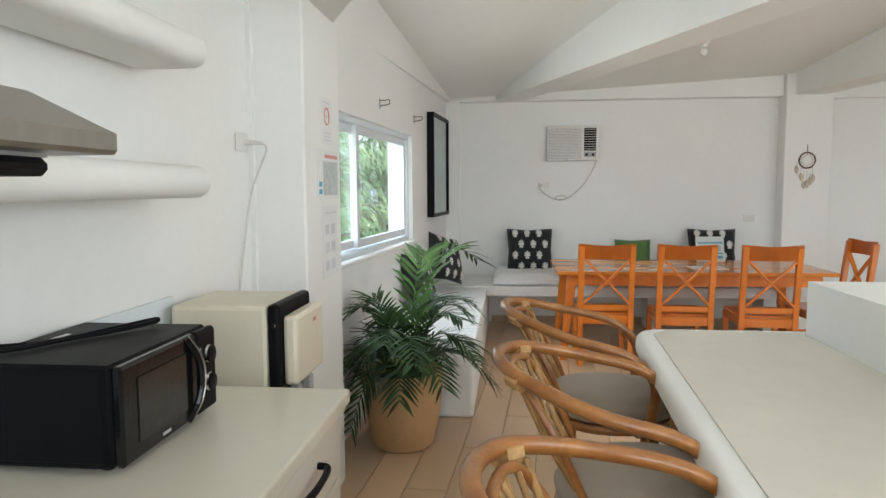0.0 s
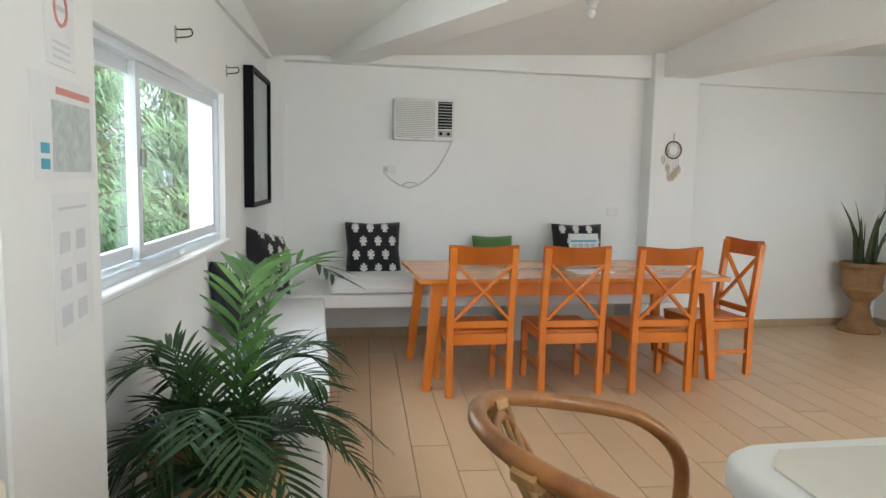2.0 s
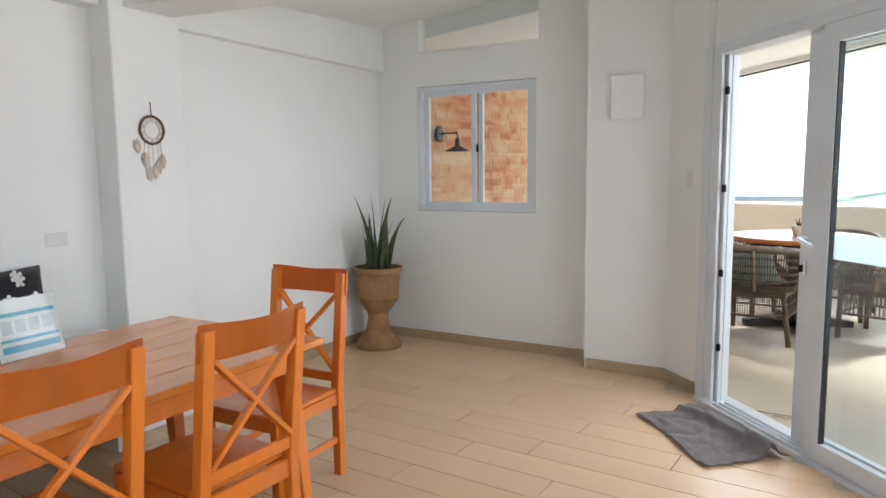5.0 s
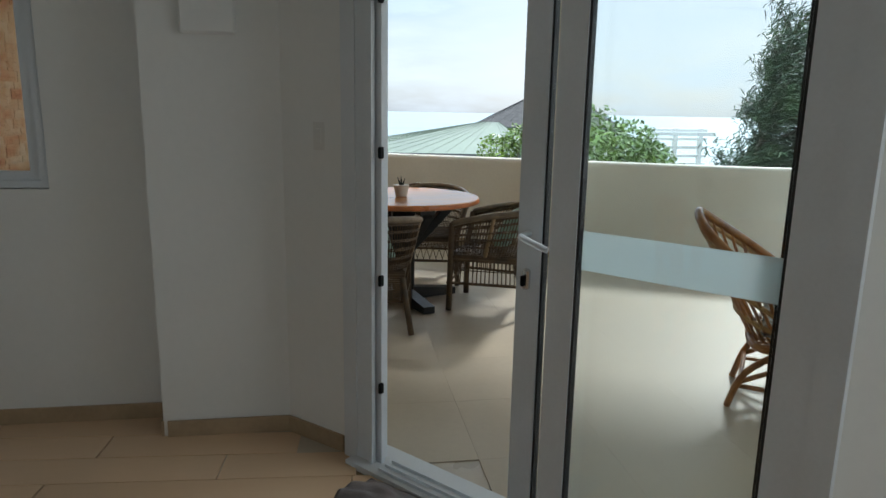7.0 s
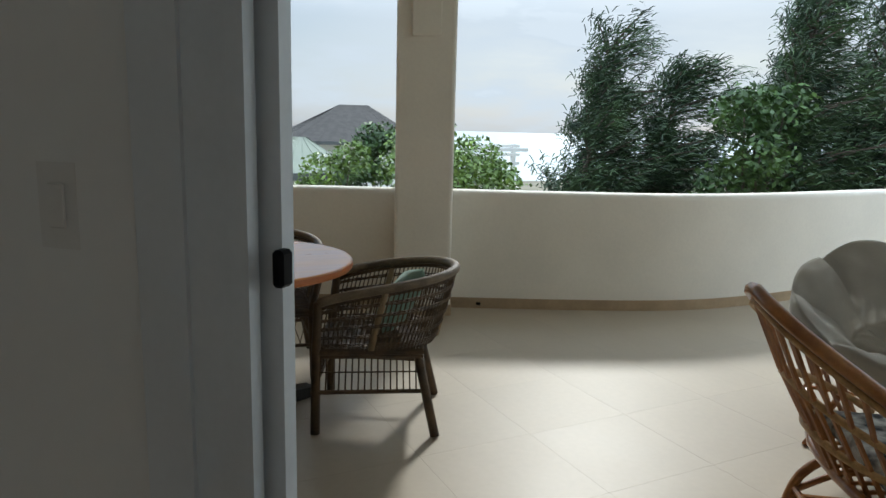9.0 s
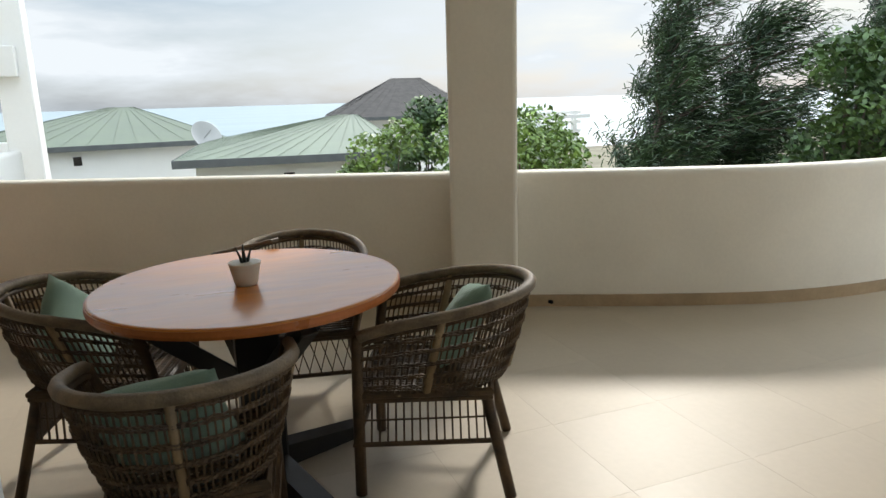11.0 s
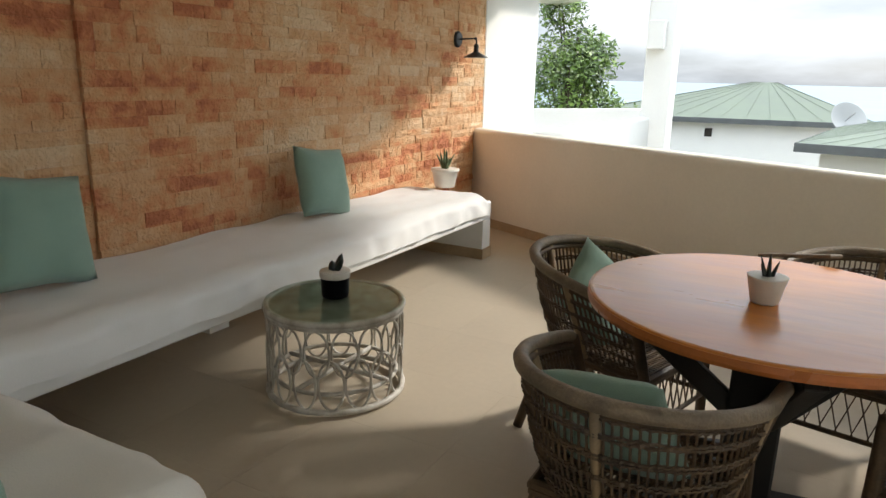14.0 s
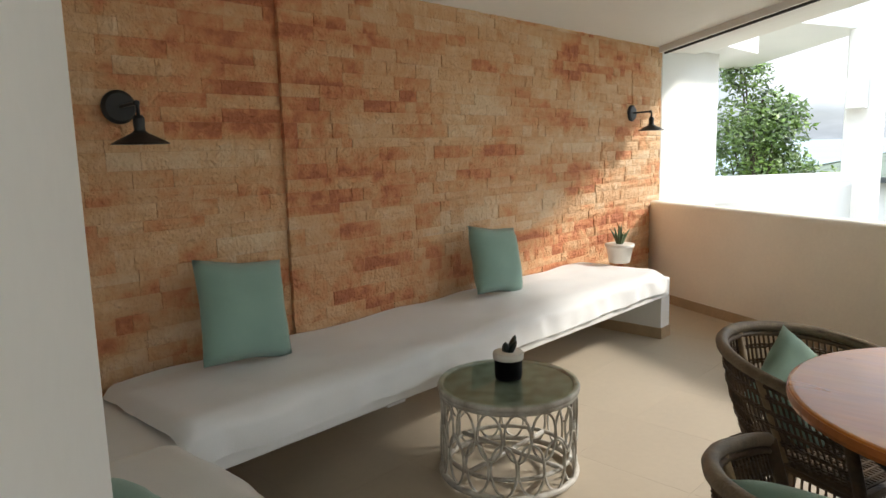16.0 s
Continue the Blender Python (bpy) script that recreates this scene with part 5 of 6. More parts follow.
def table_things():
    b = base("glass_carafe", "small clear glass carafe with a stopper on the table", "carafe", pose(1.315, 5.94, 0.742))
    part("bottle", lathe([(0.0, 0.001), (0.035, 0.001), (0.038, 0.01), (0.036, 0.07), (0.012, 0.10), (0.011, 0.135), (0.014, 0.137)], 20), CLEAR, b, smooth=True)
    part("stopper", lathe([(0.009, 0.137), (0.014, 0.145), (0.010, 0.165), (0.0, 0.168)], 14), CLEAR, b, smooth=True)
    s = base("menu_stand", "clear acrylic stand with a blue printed card", "menu stand", pose(1.79, 6.22, 0.742, 0, 0, 4))
    card = Matrix.Rotation(radians(-14), 4, "X")
    part("foot", box(-0.13, 0.13, 0.0, 0.09, 0.0, 0.004), CLEAR, s)
    part("card", box(-0.125, 0.125, 0.0, 0.003, 0.003, 0.23, m=card), PAPER, s)
    for z0, z1, mt in ((0.03, 0.055, BLUE_INK), (0.07, 0.082, BLUE_INK), (0.165, 0.18, BLUE_INK)):
        part("print_bar", box(-0.11, 0.11, -0.0012, -0.0004, z0, z1, m=card), mt, s)
    for k in range(4):
        part("print_picture", box(-0.10 + k * 0.052, -0.06 + k * 0.052, -0.0012, -0.0004, 0.10, 0.15, m=card), MAP_INK, s)
    part("front_sheet", box(-0.128, 0.128, -0.004, -0.0025, 0.0, 0.235, m=card), CLEAR, s)
    d = tagged(part("saucer", lathe([(0.0, 0.001), (0.03, 0.001), (0.045, 0.008), (0.043, 0.010), (0.0, 0.004)], 20), CERAMIC, at=pose(1.05, 5.80, 0.742)), "small white saucer on the table", "saucer")
    tagged(part("booklet", box(-0.14, 0.14, -0.1, 0.1, 0.0, 0.006, 0.001), PAPER, at=pose(1.62, 5.72, 0.7425, 0, 0, 4)), "white paper booklet lying on the table", "booklet")


def towel():
    def fn(u, v):
        x, y = (u - 0.5) * 0.72, (v - 0.5) * 0.46
        fold = 0.010 * abs(math.sin(11 * u + 7 * v + 3 * noise.noise((u * 3, v * 3, 4)))) + math.exp(-((v - 0.78) / 0.10) ** 2) * 0.035 * (1 + 0.6 * math.sin(9 * u)) + math.exp(-((v - 0.62 - 0.2 * u) / 0.05) ** 2) * 0.028
        return (x, y + 0.02 * math.sin(5 * u), 0.006 + fold + 0.004 * noise.noise((u * 9, v * 9, 1)))
    t = part("towel", sheet(fn, 60, 44, 0.004), TOWEL, smooth=True, at=pose(4.11, 4.14, 0.003, 0, 0, 222))
    tagged(t, "crumpled grey towel used as a doormat", "doormat")


def small_wall_things():
    s = base("light_switch", "white light switch plate beside the door", "light switch", Matrix.Translation((4.885, 4.395, 1.36)) @ Matrix.Rotation(math.atan2(0.305, 0.29), 4, "Z"))
    part("plate", box(-0.035, 0.035, 0.001, 0.009, -0.06, 0.06, 0.003), PLASTIC, s)
    part("rocker", box(-0.014, 0.014, 0.009, 0.013, -0.03, 0.03, 0.002), PLASTIC, s)
    r = base("wall_box", "small white plaster ledge box high on the wall", "wall box", pose(5.03, 4.84, 1.76))
    part("box", box(-0.035, 0.001, -0.11, 0.11, 0.0, 0.30, 0.008), WHITE, r)


benches()
dining_table()
for x, y, a in ((0.745, 5.355, 0), (1.345, 5.33, -2), (1.955, 5.29, -2)):
    dining_chair(pose(x, y, 0, 0, 0, a))
dining_chair(pose(2.80, 5.79, 0, 0, 0, 92))
print_pillow(pose(0.19, 6.86, 0.775, -14, 0, 3), 0.46, "black pillow with white leaf print leaning on the wall", 1)
print_pillow(pose(1.98, 6.86, 0.775, -14, 0, -2), 0.46, "black pillow with white leaf print behind the menu stand", 2)
pillow(pose(1.22, 6.88, 0.715, -12, 0, 2), 0.36, DEEP_GREEN, "plain green pillow on the bench", 3)
print_pillow(pose(-0.60, 6.12, 0.77, -18, 14, 58), 0.44, "black pillow with white leaf print on the window bench", 4)
print_pillow(pose(-0.70, 5.08, 0.70, -20, 6, 80), 0.44, "black pillow with white leaf print beside the palm", 5)
palm(-0.59, 3.58)
snake_plant(4.84, 6.80)
air_conditioner()
dreamcatcher()
wall_art()
posters()
ceiling_lamp()
kitchen()
island()
for x, y, a in ((0.335, 2.27, -94), (0.325, 1.58, -92), (0.30, 0.90, -90)):
    rattan_stool(pose(x, y, 0, 0, 0, a))
table_things()
towel()
small_wall_things()

# ---- things on the terrace ----


def terrace_benches():
    b = structure("terrace_bench", box(5.35, 10.02, 6.14, 6.93, 0.33, 0.485, 0.01), WHITE, "white masonry bench along the stone wall", "bench")
    part("support", box(9.87, 10.018, 6.142, 6.91, 0.0, 0.329), WHITE, b)
    part("support", box(7.45, 7.60, 6.75, 6.91, 0.0, 0.329), WHITE, b)
    part("support_skirting", box(9.862, 10.026, 6.132, 6.9, -0.004, 0.085), SKIRT, b)
    c = structure("terrace_bench_side", box(5.345, 5.84, 4.95, 6.138, 0.0, 0.485, 0.01), WHITE, "white masonry bench under the terrace window", "bench")

    def cover(x0, x1, y0, y1, z, front, name, label, mat, fold):
        """A thin mattress under a loose sheet that hangs over the open side."""
        def fn(u, v):
            # v runs from the wall to the front edge and then down
            top = 0.80
            if front == "y":
                x = x0 + (x1 - x0) * u
                if v < top:
                    y, h = y1 + (y0 - y1) * v / top, z
                else:
                    y, h = y0 - 0.012, z - 0.13 * (v - top) / (1 - top)
            else:
                y = y0 + (y1 - y0) * u
                if v < top:
                    x, h = x0 + (x1 - x0) * v / top, z
                else:
                    x, h = x1 + 0.012, z - 0.13 * (v - top) / (1 - top)
            big = noise.noise((x * 1.1, y * 1.6, 7)) * 0.012
            wr = noise.noise((x * 2.2 + y * 3, y * 7 - x * 2.0, 3)) * 0.009
            lines = math.sin((x * 9 + y * 14) + 3 * noise.noise((x, y, 2))) * 0.005
            drop = -0.028 * max(0, (v / top - 0.86) / 0.14) ** 2 if v < top else -0.028
            ends = min(u, 1 - u) * (x1 - x0 if front == "y" else y1 - y0)
            ends = -0.05 * max(0, 1 - ends / 0.06) ** 2
            bulge = noise.noise((x * 7, y * 7, h * 5)) * 0.022 if v >= top else 0
            p = Vector((x, y, h + big + wr + lines + drop + ends))
            if front == "y":
                p.y -= bulge + (0.02 * (v - top) / (1 - top) if v >= top else 0)
            else:
                p.x += bulge + (0.02 * (v - top) / (1 - top) if v >= top else 0)
            return p
        m = tagged(part(name, sheet(fn, 150 if front == "y" else 60, 34), mat, smooth=True), label, "mattress")
        return m
    m1 = cover(5.88, 9.93, 6.14, 6.90, 0.555, "y", "bench_mattress", "long mattress under a loose white sheet", SHEET, 1)
    part("foam", box(5.90, 9.90, 6.17, 6.89, 0.487, 0.53, 0.01), SHEET, m1)
    m2 = cover(5.36, 5.845, 4.96, 6.11, 0.56, "x", "bench_mattress", "short mattress under a wrinkled white sheet", SHEET_WARM, 2)
    part("foam", box(5.36, 5.82, 4.98, 6.09, 0.487, 0.53, 0.01), SHEET, m2)


def chair_plan(k, n, half, back, front):
    """Point k of n on a horseshoe that opens towards +y."""
    t = k / n
    straight = front
    arc = math.pi * half
    total = 2 * straight + arc
    s = t * total
    if s < straight:
        return half, front - s
    if s > total - straight:
        return -half, front - (total - s)
    a = (s - straight) / half
    return half * math.cos(a), -half * math.sin(a) * back


def wicker_chair(m, label, seed=0):
    """Tub armchair of woven cane; its seat faces +y."""
    c = base("wicker_armchair", label, "armchair", m @ Matrix.Diagonal((1.06, 1.20, 1.04, 1)), "armchairs round the terrace table")
    n = 72
    lo = [chair_plan(k, n, 0.235, 0.95, 0.25) for k in range(n + 1)]
    hi = [chair_plan(k, n, 0.31, 1.0, 0.22) for k in range(n + 1)]
    rise = lambda k: 0.645 + 0.115 * math.sin(math.pi * k / n) ** 0.8
    top = [Vector((*hi[k], rise(k))) for k in range(n + 1)]
    bot = [Vector((*lo[k], 0.40)) for k in range(n + 1)]
    part("rim", tube(top, 0.021, 8), WICKER_RIM, c, "wrapped cane rim", smooth=True)
    part("inner_rim", tube([p + Vector((0, 0, -0.028)) + (Vector((0, 0.02, p.z)) - p).normalized() * 0.012 for p in top], 0.010, 6), WICKER, c, smooth=True)
    bm = bmesh.new()
    for k in range(1, n):
        b, t = bot[k], top[k]
        tube([b, b.lerp(t, 0.5) + (b - Vector((0, 0, b.z))).normalized() * 0.012, t], 0.0038, 4, bm=bm)
    part("spindle_weave", bm, WICKER, c, kind="stuff")
    rnd = random.Random(seed)
    bm = bmesh.new()
    for f in (0.05, 0.09, 0.13, 0.25, 0.28, 0.42, 0.45, 0.59, 0.62, 0.76, 0.79, 0.90):
        for off in (0.004, -0.004):
            pts = []
            for k in range(0, n + 1):
                p = bot[k].lerp(top[k], f)
                outw = Vector((p.x, p.y, 0)).normalized()
                pts.append(p + outw * (0.012 * math.sin(math.pi * f) + off * (1 if k % 2 else -1)) + Vector((0, 0, 0.003 * rnd.uniform(-1, 1))))
            tube(pts, 0.0040, 4, bm=bm)
    part("weave_band", bm, WICKER, c, kind="stuff")
    for k in (13, 36, 59):
        part("back_post", tube([bot[k] * 1.03, top[k] * 1.0], 0.014, 7), WICKER_LIGHT, c, smooth=True)
    # skirt below the seat
    for s in (-1, 1):
        part("leg", tube([(s * 0.25, 0.25, 0.0), (s * 0.24, 0.245, 0.40), (s * 0.305, 0.225, 0.645)], 0.019, 8), WICKER, c, smooth=True)
        part("leg", tube([(s * 0.255, -0.235, 0.0), (s * 0.19, -0.155, 0.40)], 0.019, 8), WICKER, c, smooth=True)
    ring = [(0.245, 0.25), (-0.245, 0.25), (-0.205, -0.175), (0.205, -0.175)]
    for z, r in ((0.395, 0.016), (0.375, 0.012), (0.205, 0.011)):
        sc = 1.0 if z > 0.3 else 1.04
        part("rail", tube([(x * sc, y * sc, z) for x, y in ring], r, 6, closed=True), WICKER, c)
    bm = bmesh.new()
    for i in range(4):
        p, q = Vector((*ring[i], 0)), Vector((*ring[(i + 1) % 4], 0))
        if i == 2:
            # close weave under the back
            for k in range(1, 24):
                u = p.lerp(q, k / 24)
                tube([(u.x, u.y, 0.39), (u.x * 1.04, u.y * 1.04, 0.205)], 0.0042, 4, bm=bm)
            for k in range(13):
                z = 0.212 + 0.0135 * k
                f = 1.042 - 0.04 * (z - 0.205) / 0.185
                tube([(p.x * f, p.y * f, z), (q.x * f, q.y * f, z)], 0.0046, 4, bm=bm)
        elif i == 0:
            # crossed lattice in front
            for k in range(10):
                for sl in (-1, 1):
                    a, b = (k + 0.5) / 10, (k + 0.5 + sl * 1.1) / 10
                    if 0 <= b <= 1:
                        u, v = p.lerp(q, a), p.lerp(q, b) * 1.04
                        tube([(u.x, u.y, 0.39), (v.x, v.y, 0.205)], 0.003, 4, bm=bm)
        else:
            for k in range(1, 17):
                u = p.lerp(q, k / 17)
                tube([(u.x, u.y, 0.39), (u.x * 1.04, u.y * 1.04, 0.205)], 0.0042, 4, bm=bm)
            for z in (0.30,):
                tube([(p.x * 1.02, p.y * 1.02, z), (q.x * 1.02, q.y * 1.02, z)], 0.004, 4, bm=bm)
    part("skirt_weave", bm, WICKER, c, kind="stuff")
    bm = bmesh.new()
    for k in range(26):
        x = -0.225 + 0.45 * k / 25
        y0 = -0.20 * math.sqrt(max(0, 1 - (x / 0.235) ** 2)) - 0.01
        tube([(x, y0, 0.402), (x, 0.245, 0.402)], 0.0062, 4, bm=bm)
    for k in range(15):
        y = -0.15 + 0.39 * k / 14
        w = 0.235 if y > 0 else 0.235 * math.sqrt(max(0.02, 1 - (y / 0.225) ** 2))
        tube([(-w, y, 0.409), (w, y, 0.409)], 0.0045, 4, bm=bm)
    part("seat", bm, WICKER, c, "woven cane seat", kind="stuff")
    return c


def in_chair(m, dx, dy, rot, seed):
    pm = m @ pose(dx, dy + 0.03, 0.595, *rot)
    return pillow(pm, 0.38, GREEN_PILLOW, "sage green linen pillow in the wicker armchair", seed, 0.14)


def round_table(x, y):
    t = base("round_table", "round varnished wooden table on a black pedestal", "table", pose(x, y, 0))
    part("tabletop", lathe([(0.0, 0.783), (0.568, 0.783), (0.585, 0.788), (0.588, 0.815), (0.583, 0.823), (0.575, 0.825), (0.0, 0.825)], 96), ROUND_TOP, t)
    part("edge_band", lathe([(0.5882, 0.788), (0.591, 0.800), (0.5885, 0.818)], 96), ROUND_RIM, t)
    part("pedestal", box(-0.085, 0.085, -0.085, 0.085, 0.03, 0.72, 0.008), BLACK_METAL, t)
    for k in range(4):
        a = k * 90 + 20
        part("foot", prism([(0.06, -0.045), (0.46, -0.045), (0.46, 0.045), (0.06, 0.045)], 0.0, lambda px, py: 0.10 - 0.12 * (px - 0.06)), BLACK_METAL, t, at=pose(0, 0, 0, 0, 0, a))
        bm = box(-0.035, 0.035, -0.035, 0.035, 0.0, 0.50, 0.004)
        part("brace", bm, BLACK_METAL, t, at=pose(0, 0, 0, 0, 0, a) @ pose(0.05, 0, 0.40, 0, 48, 0))
    part("top_frame", box(-0.42, 0.42, -0.06, 0.06, 0.73, 0.782), BLACK_METAL, t, at=pose(0, 0, 0, 0, 0, 20))
    part("top_frame", box(-0.06, 0.06, -0.42, 0.42, 0.728, 0.781), BLACK_METAL, t, at=pose(0, 0, 0, 0, 0, 20))


def potted(m, pot_profile, pot_mat, plant_mat, label, leaves, seed, size=1.0, band=None, stout=1.0):
    p = base("potted_succulent", label, "plant", m)
    part("pot", lathe(pot_profile, 28), pot_mat, p, smooth=True)
    if band:
        part("band", lathe(band, 28), CERAMIC, p, "worn white rim band", smooth=True)
    top = pot_profile[-1][1]
    r0 = max(q[0] for q in pot_profile) * 0.86
    part("soil", lathe([(r0, top - 0.012), (0, top - 0.006)], 18), SOIL, p)
    bm = bmesh.new()
    rnd = random.Random(seed)
    for k in range(leaves):
        az, lean, h = k * 2.4, rnd.uniform(0.05, 0.55), rnd.uniform(0.6, 1.0) * size
        rows = []
        for q in range(6):
            u = q / 5
            c = Vector((math.cos(az) * (0.008 + lean * h * u), math.sin(az) * (0.008 + lean * h * u), top - 0.01 + h * u * (1 - 0.25 * lean * u)))
            w = stout * 0.17 * size * (1 - u) ** 0.7 * (0.55 + (stout - 1) * u) + 0.0012
            rows.append([bm.verts.new(c + Vector((math.cos(az + a) * w, math.sin(az + a) * w, 0))) for a in (1.57, 3.4, 4.71, 6.0)])
        for a, b in zip(rows, rows[1:]):
            for j in range(4):
                bm.faces.new((a[j], a[(j + 1) % 4], b[(j + 1) % 4], b[j]))
    part("leaves", bm, plant_mat, p, kind="stuff", smooth=True)
    return p


def coffee_table(x, y):
    t = base("coffee_table", "round white rattan coffee table with a glass top", "coffee table", pose(x, y, 0))
    R0, R1, H = 0.325, 0.325, 0.44
    circ = lambda r, z, n=48: [(r * math.cos(k / n * 6.2832), r * math.sin(k / n * 6.2832), z) for k in range(n)]
    part("base_ring", tube(circ(R0, 0.022), 0.016, 8, closed=True), WHITE_RATTAN, t, smooth=True)
    part("inner_ring", tube(circ(R0 - 0.03, 0.10), 0.011, 7, closed=True), WHITE_RATTAN, t, smooth=True)
    part("top_ring", tube(circ(R1 - 0.004, H - 0.022), 0.014, 8, closed=True), WHITE_RATTAN, t, smooth=True)
    part("top_ring", tube(circ(R1, H), 0.017, 8, closed=True), WHITE_RATTAN, t, smooth=True)
    part("cross_bar", tube([(-R0 + 0.03, 0, 0.10), (R0 - 0.03, 0, 0.10)], 0.012, 7), WHITE_RATTAN, t, smooth=True)
    part("cross_bar", tube([(0, -R0 + 0.03, 0.108), (0, R0 - 0.03, 0.108)], 0.012, 7), WHITE_RATTAN, t, smooth=True)
    n = 16
    for k in range(n):
        for z0, z1, off in ((0.19, H - 0.03, 0.0), (0.03, 0.27, 0.5)):
            pts = []
            for j in range(18):
                a = j / 18 * 6.2832
                th = (k + off) / n * 6.2832 + math.cos(a) * 0.185
                z = (z0 + z1) / 2 + math.sin(a) * (z1 - z0) / 2
                rr = R0 - 0.004 + (0.006 if math.cos(a) > 0 else -0.006)
                pts.append((rr * math.cos(th), rr * math.sin(th), z))
            part("loop", tube(pts, 0.0062, 5, closed=True), WHITE_RATTAN, t)
    part("rattan_top", lathe([(0.0, H), (R1 - 0.016, H), (R1 - 0.016, H + 0.006), (0, H + 0.006)], 40), WHITE_RATTAN, t)
    part("glass_top", lathe([(0.0, H + 0.010), (R1 + 0.008, H + 0.010), (R1 + 0.010, H + 0.014), (R1 + 0.008, H + 0.018), (0.0, H + 0.018)], 56), TABLE_GLASS, t).visible_shadow = False


def wall_lamp(x, z):
    l = base("wall_lamp", "black industrial wall lamp with a cone shade", "wall lamp", pose(x, 6.925, z), "wall lamps on the stone wall")
    part("wall_plate", lathe([(0.0, 0.0), (0.075, 0.0), (0.075, 0.012), (0.062, 0.025), (0.0, 0.028)], 28, m=pose(0, 0, 0, 90)), BLACK_METAL, l)
    part("arm", tube(curve_points([(0, -0.025, 0), (0, -0.10, 0.004), (0, -0.19, 0.004), (0, -0.205, -0.015), (0, -0.205, -0.05)], 4), 0.008, 8), BLACK_METAL, l, smooth=True)
    part("joint", lathe([(0.0, -0.014), (0.014, -0.008), (0.014, 0.008), (0, 0.014)], 12, m=pose(0, -0.195, 0.006)), BLACK_METAL, l)
    part("socket", lathe([(0.022, -0.115), (0.024, -0.06), (0.016, -0.045), (0.0, -0.045)], 18, m=pose(0, -0.205, 0)), BLACK_METAL, l)
    part("shade", lathe([(0.118, -0.168), (0.115, -0.163), (0.03, -0.118), (0.024, -0.110), (0.0, -0.110)], 32, m=pose(0, -0.205, 0)), BLACK_METAL, l, "flat black cone shade", smooth=False)
    part("bulb", lathe([(0.0, -0.172), (0.02, -0.16), (0.026, -0.14), (0.016, -0.118), (0.0, -0.112)], 16, m=pose(0, -0.205, 0)), BULB, l, smooth=True)


def papasan(m, label):
    """Round rattan bowl chair with a tufted cushion; it opens towards +y."""
    c = base("papasan_chair", label, "papasan chair", m, "papasan chairs on the terrace")
    tilt = pose(0, 0, 0.37, -24, 0, 0)
    R = 0.47
    for r, z in ((R, 0.22), (R * 0.83, 0.115), (R * 0.62, 0.035), (R * 0.40, -0.02)):
        ring = [tilt @ Vector((r * math.cos(k / 40 * 6.2832), r * math.sin(k / 40 * 6.2832), z)) for k in range(40)]
        part("bowl_ring", tube(ring, 0.019 if r == R else 0.010, 7, closed=True), RATTAN, c, smooth=True)
    bm = bmesh.new()
    for k in range(44):
        a = k / 44 * 6.2832
        pts = [tilt @ Vector((r * math.cos(a), r * math.sin(a), z)) for r, z in ((R * 0.40, -0.02), (R * 0.62, 0.035), (R * 0.83, 0.115), (R, 0.22))]
        tube(pts, 0.0085, 5, bm=bm)
    part("bowl_canes", bm, RATTAN, c, kind="stuff", smooth=True)

    def fn(u, v):
        a, r = u * 6.28319, 0.002 + 0.52 * min(1.0, v * 1.08)
        outer = max(0.0, math.sin(min(1.0, max(0.0, (v - 0.38) / 0.62)) * math.pi)) ** 0.55
        inner = max(0.0, math.sin(min(1.0, v / 0.40) * math.pi)) ** 0.6
        puff = 0.15 * outer * (0.55 + 0.45 * abs(math.sin(4 * a)) ** 0.5) + 0.09 * inner * (0.4 + 0.6 * abs(math.cos(2 * a)) ** 0.5)
        h = 0.02 + 0.25 * (r / R) ** 2 + puff - (0.07 * ((v - 0.93) / 0.07) if v > 0.93 else 0)
        return tilt @ Vector((r * math.cos(a), r * math.sin(a), h + 0.030 * noise.noise((math.cos(a) * 3.5, math.sin(a) * 3.5, v * 5))))
    part("cushion", sheet(fn, 128, 40, 0.03), TAUPE_LIGHT, c, "tufted pale grey round cushion", smooth=True)
    for s in (-1, 1):
        part("leg", tube(curve_points([(s * 0.40, 0.32, 0.0), (s * 0.24, 0.12, 0.24), (s * 0.18, -0.06, 0.36)], 5), 0.016, 7), RATTAN, c, smooth=True)
        part("leg", tube(curve_points([(s * 0.40, -0.34, 0.0), (s * 0.30, -0.16, 0.24), (s * 0.20, 0.05, 0.33)], 5), 0.016, 7), RATTAN, c, smooth=True)
    part("brace", tube([(-0.36, 0.26, 0.07), (0.36, 0.26, 0.07)], 0.011, 6), RATTAN, c)
    part("brace", tube([(-0.36, -0.27, 0.10), (0.36, -0.27, 0.10)], 0.011, 6), RATTAN, c)
    part("brace", tube([(-0.36, 0.26, 0.07), (-0.36, -0.27, 0.10)], 0.011, 6), RATTAN, c)
    part("brace", tube([(0.36, 0.26, 0.07), (0.36, -0.27, 0.10)], 0.011, 6), RATTAN, c)
    base_ring = [(0.25 * math.cos(k / 24 * 6.2832), 0.25 * math.sin(k / 24 * 6.2832), 0.30) for k in range(24)]
    part("base_ring", tube(base_ring, 0.014, 7, closed=True), RATTAN, c, smooth=True)
    return c


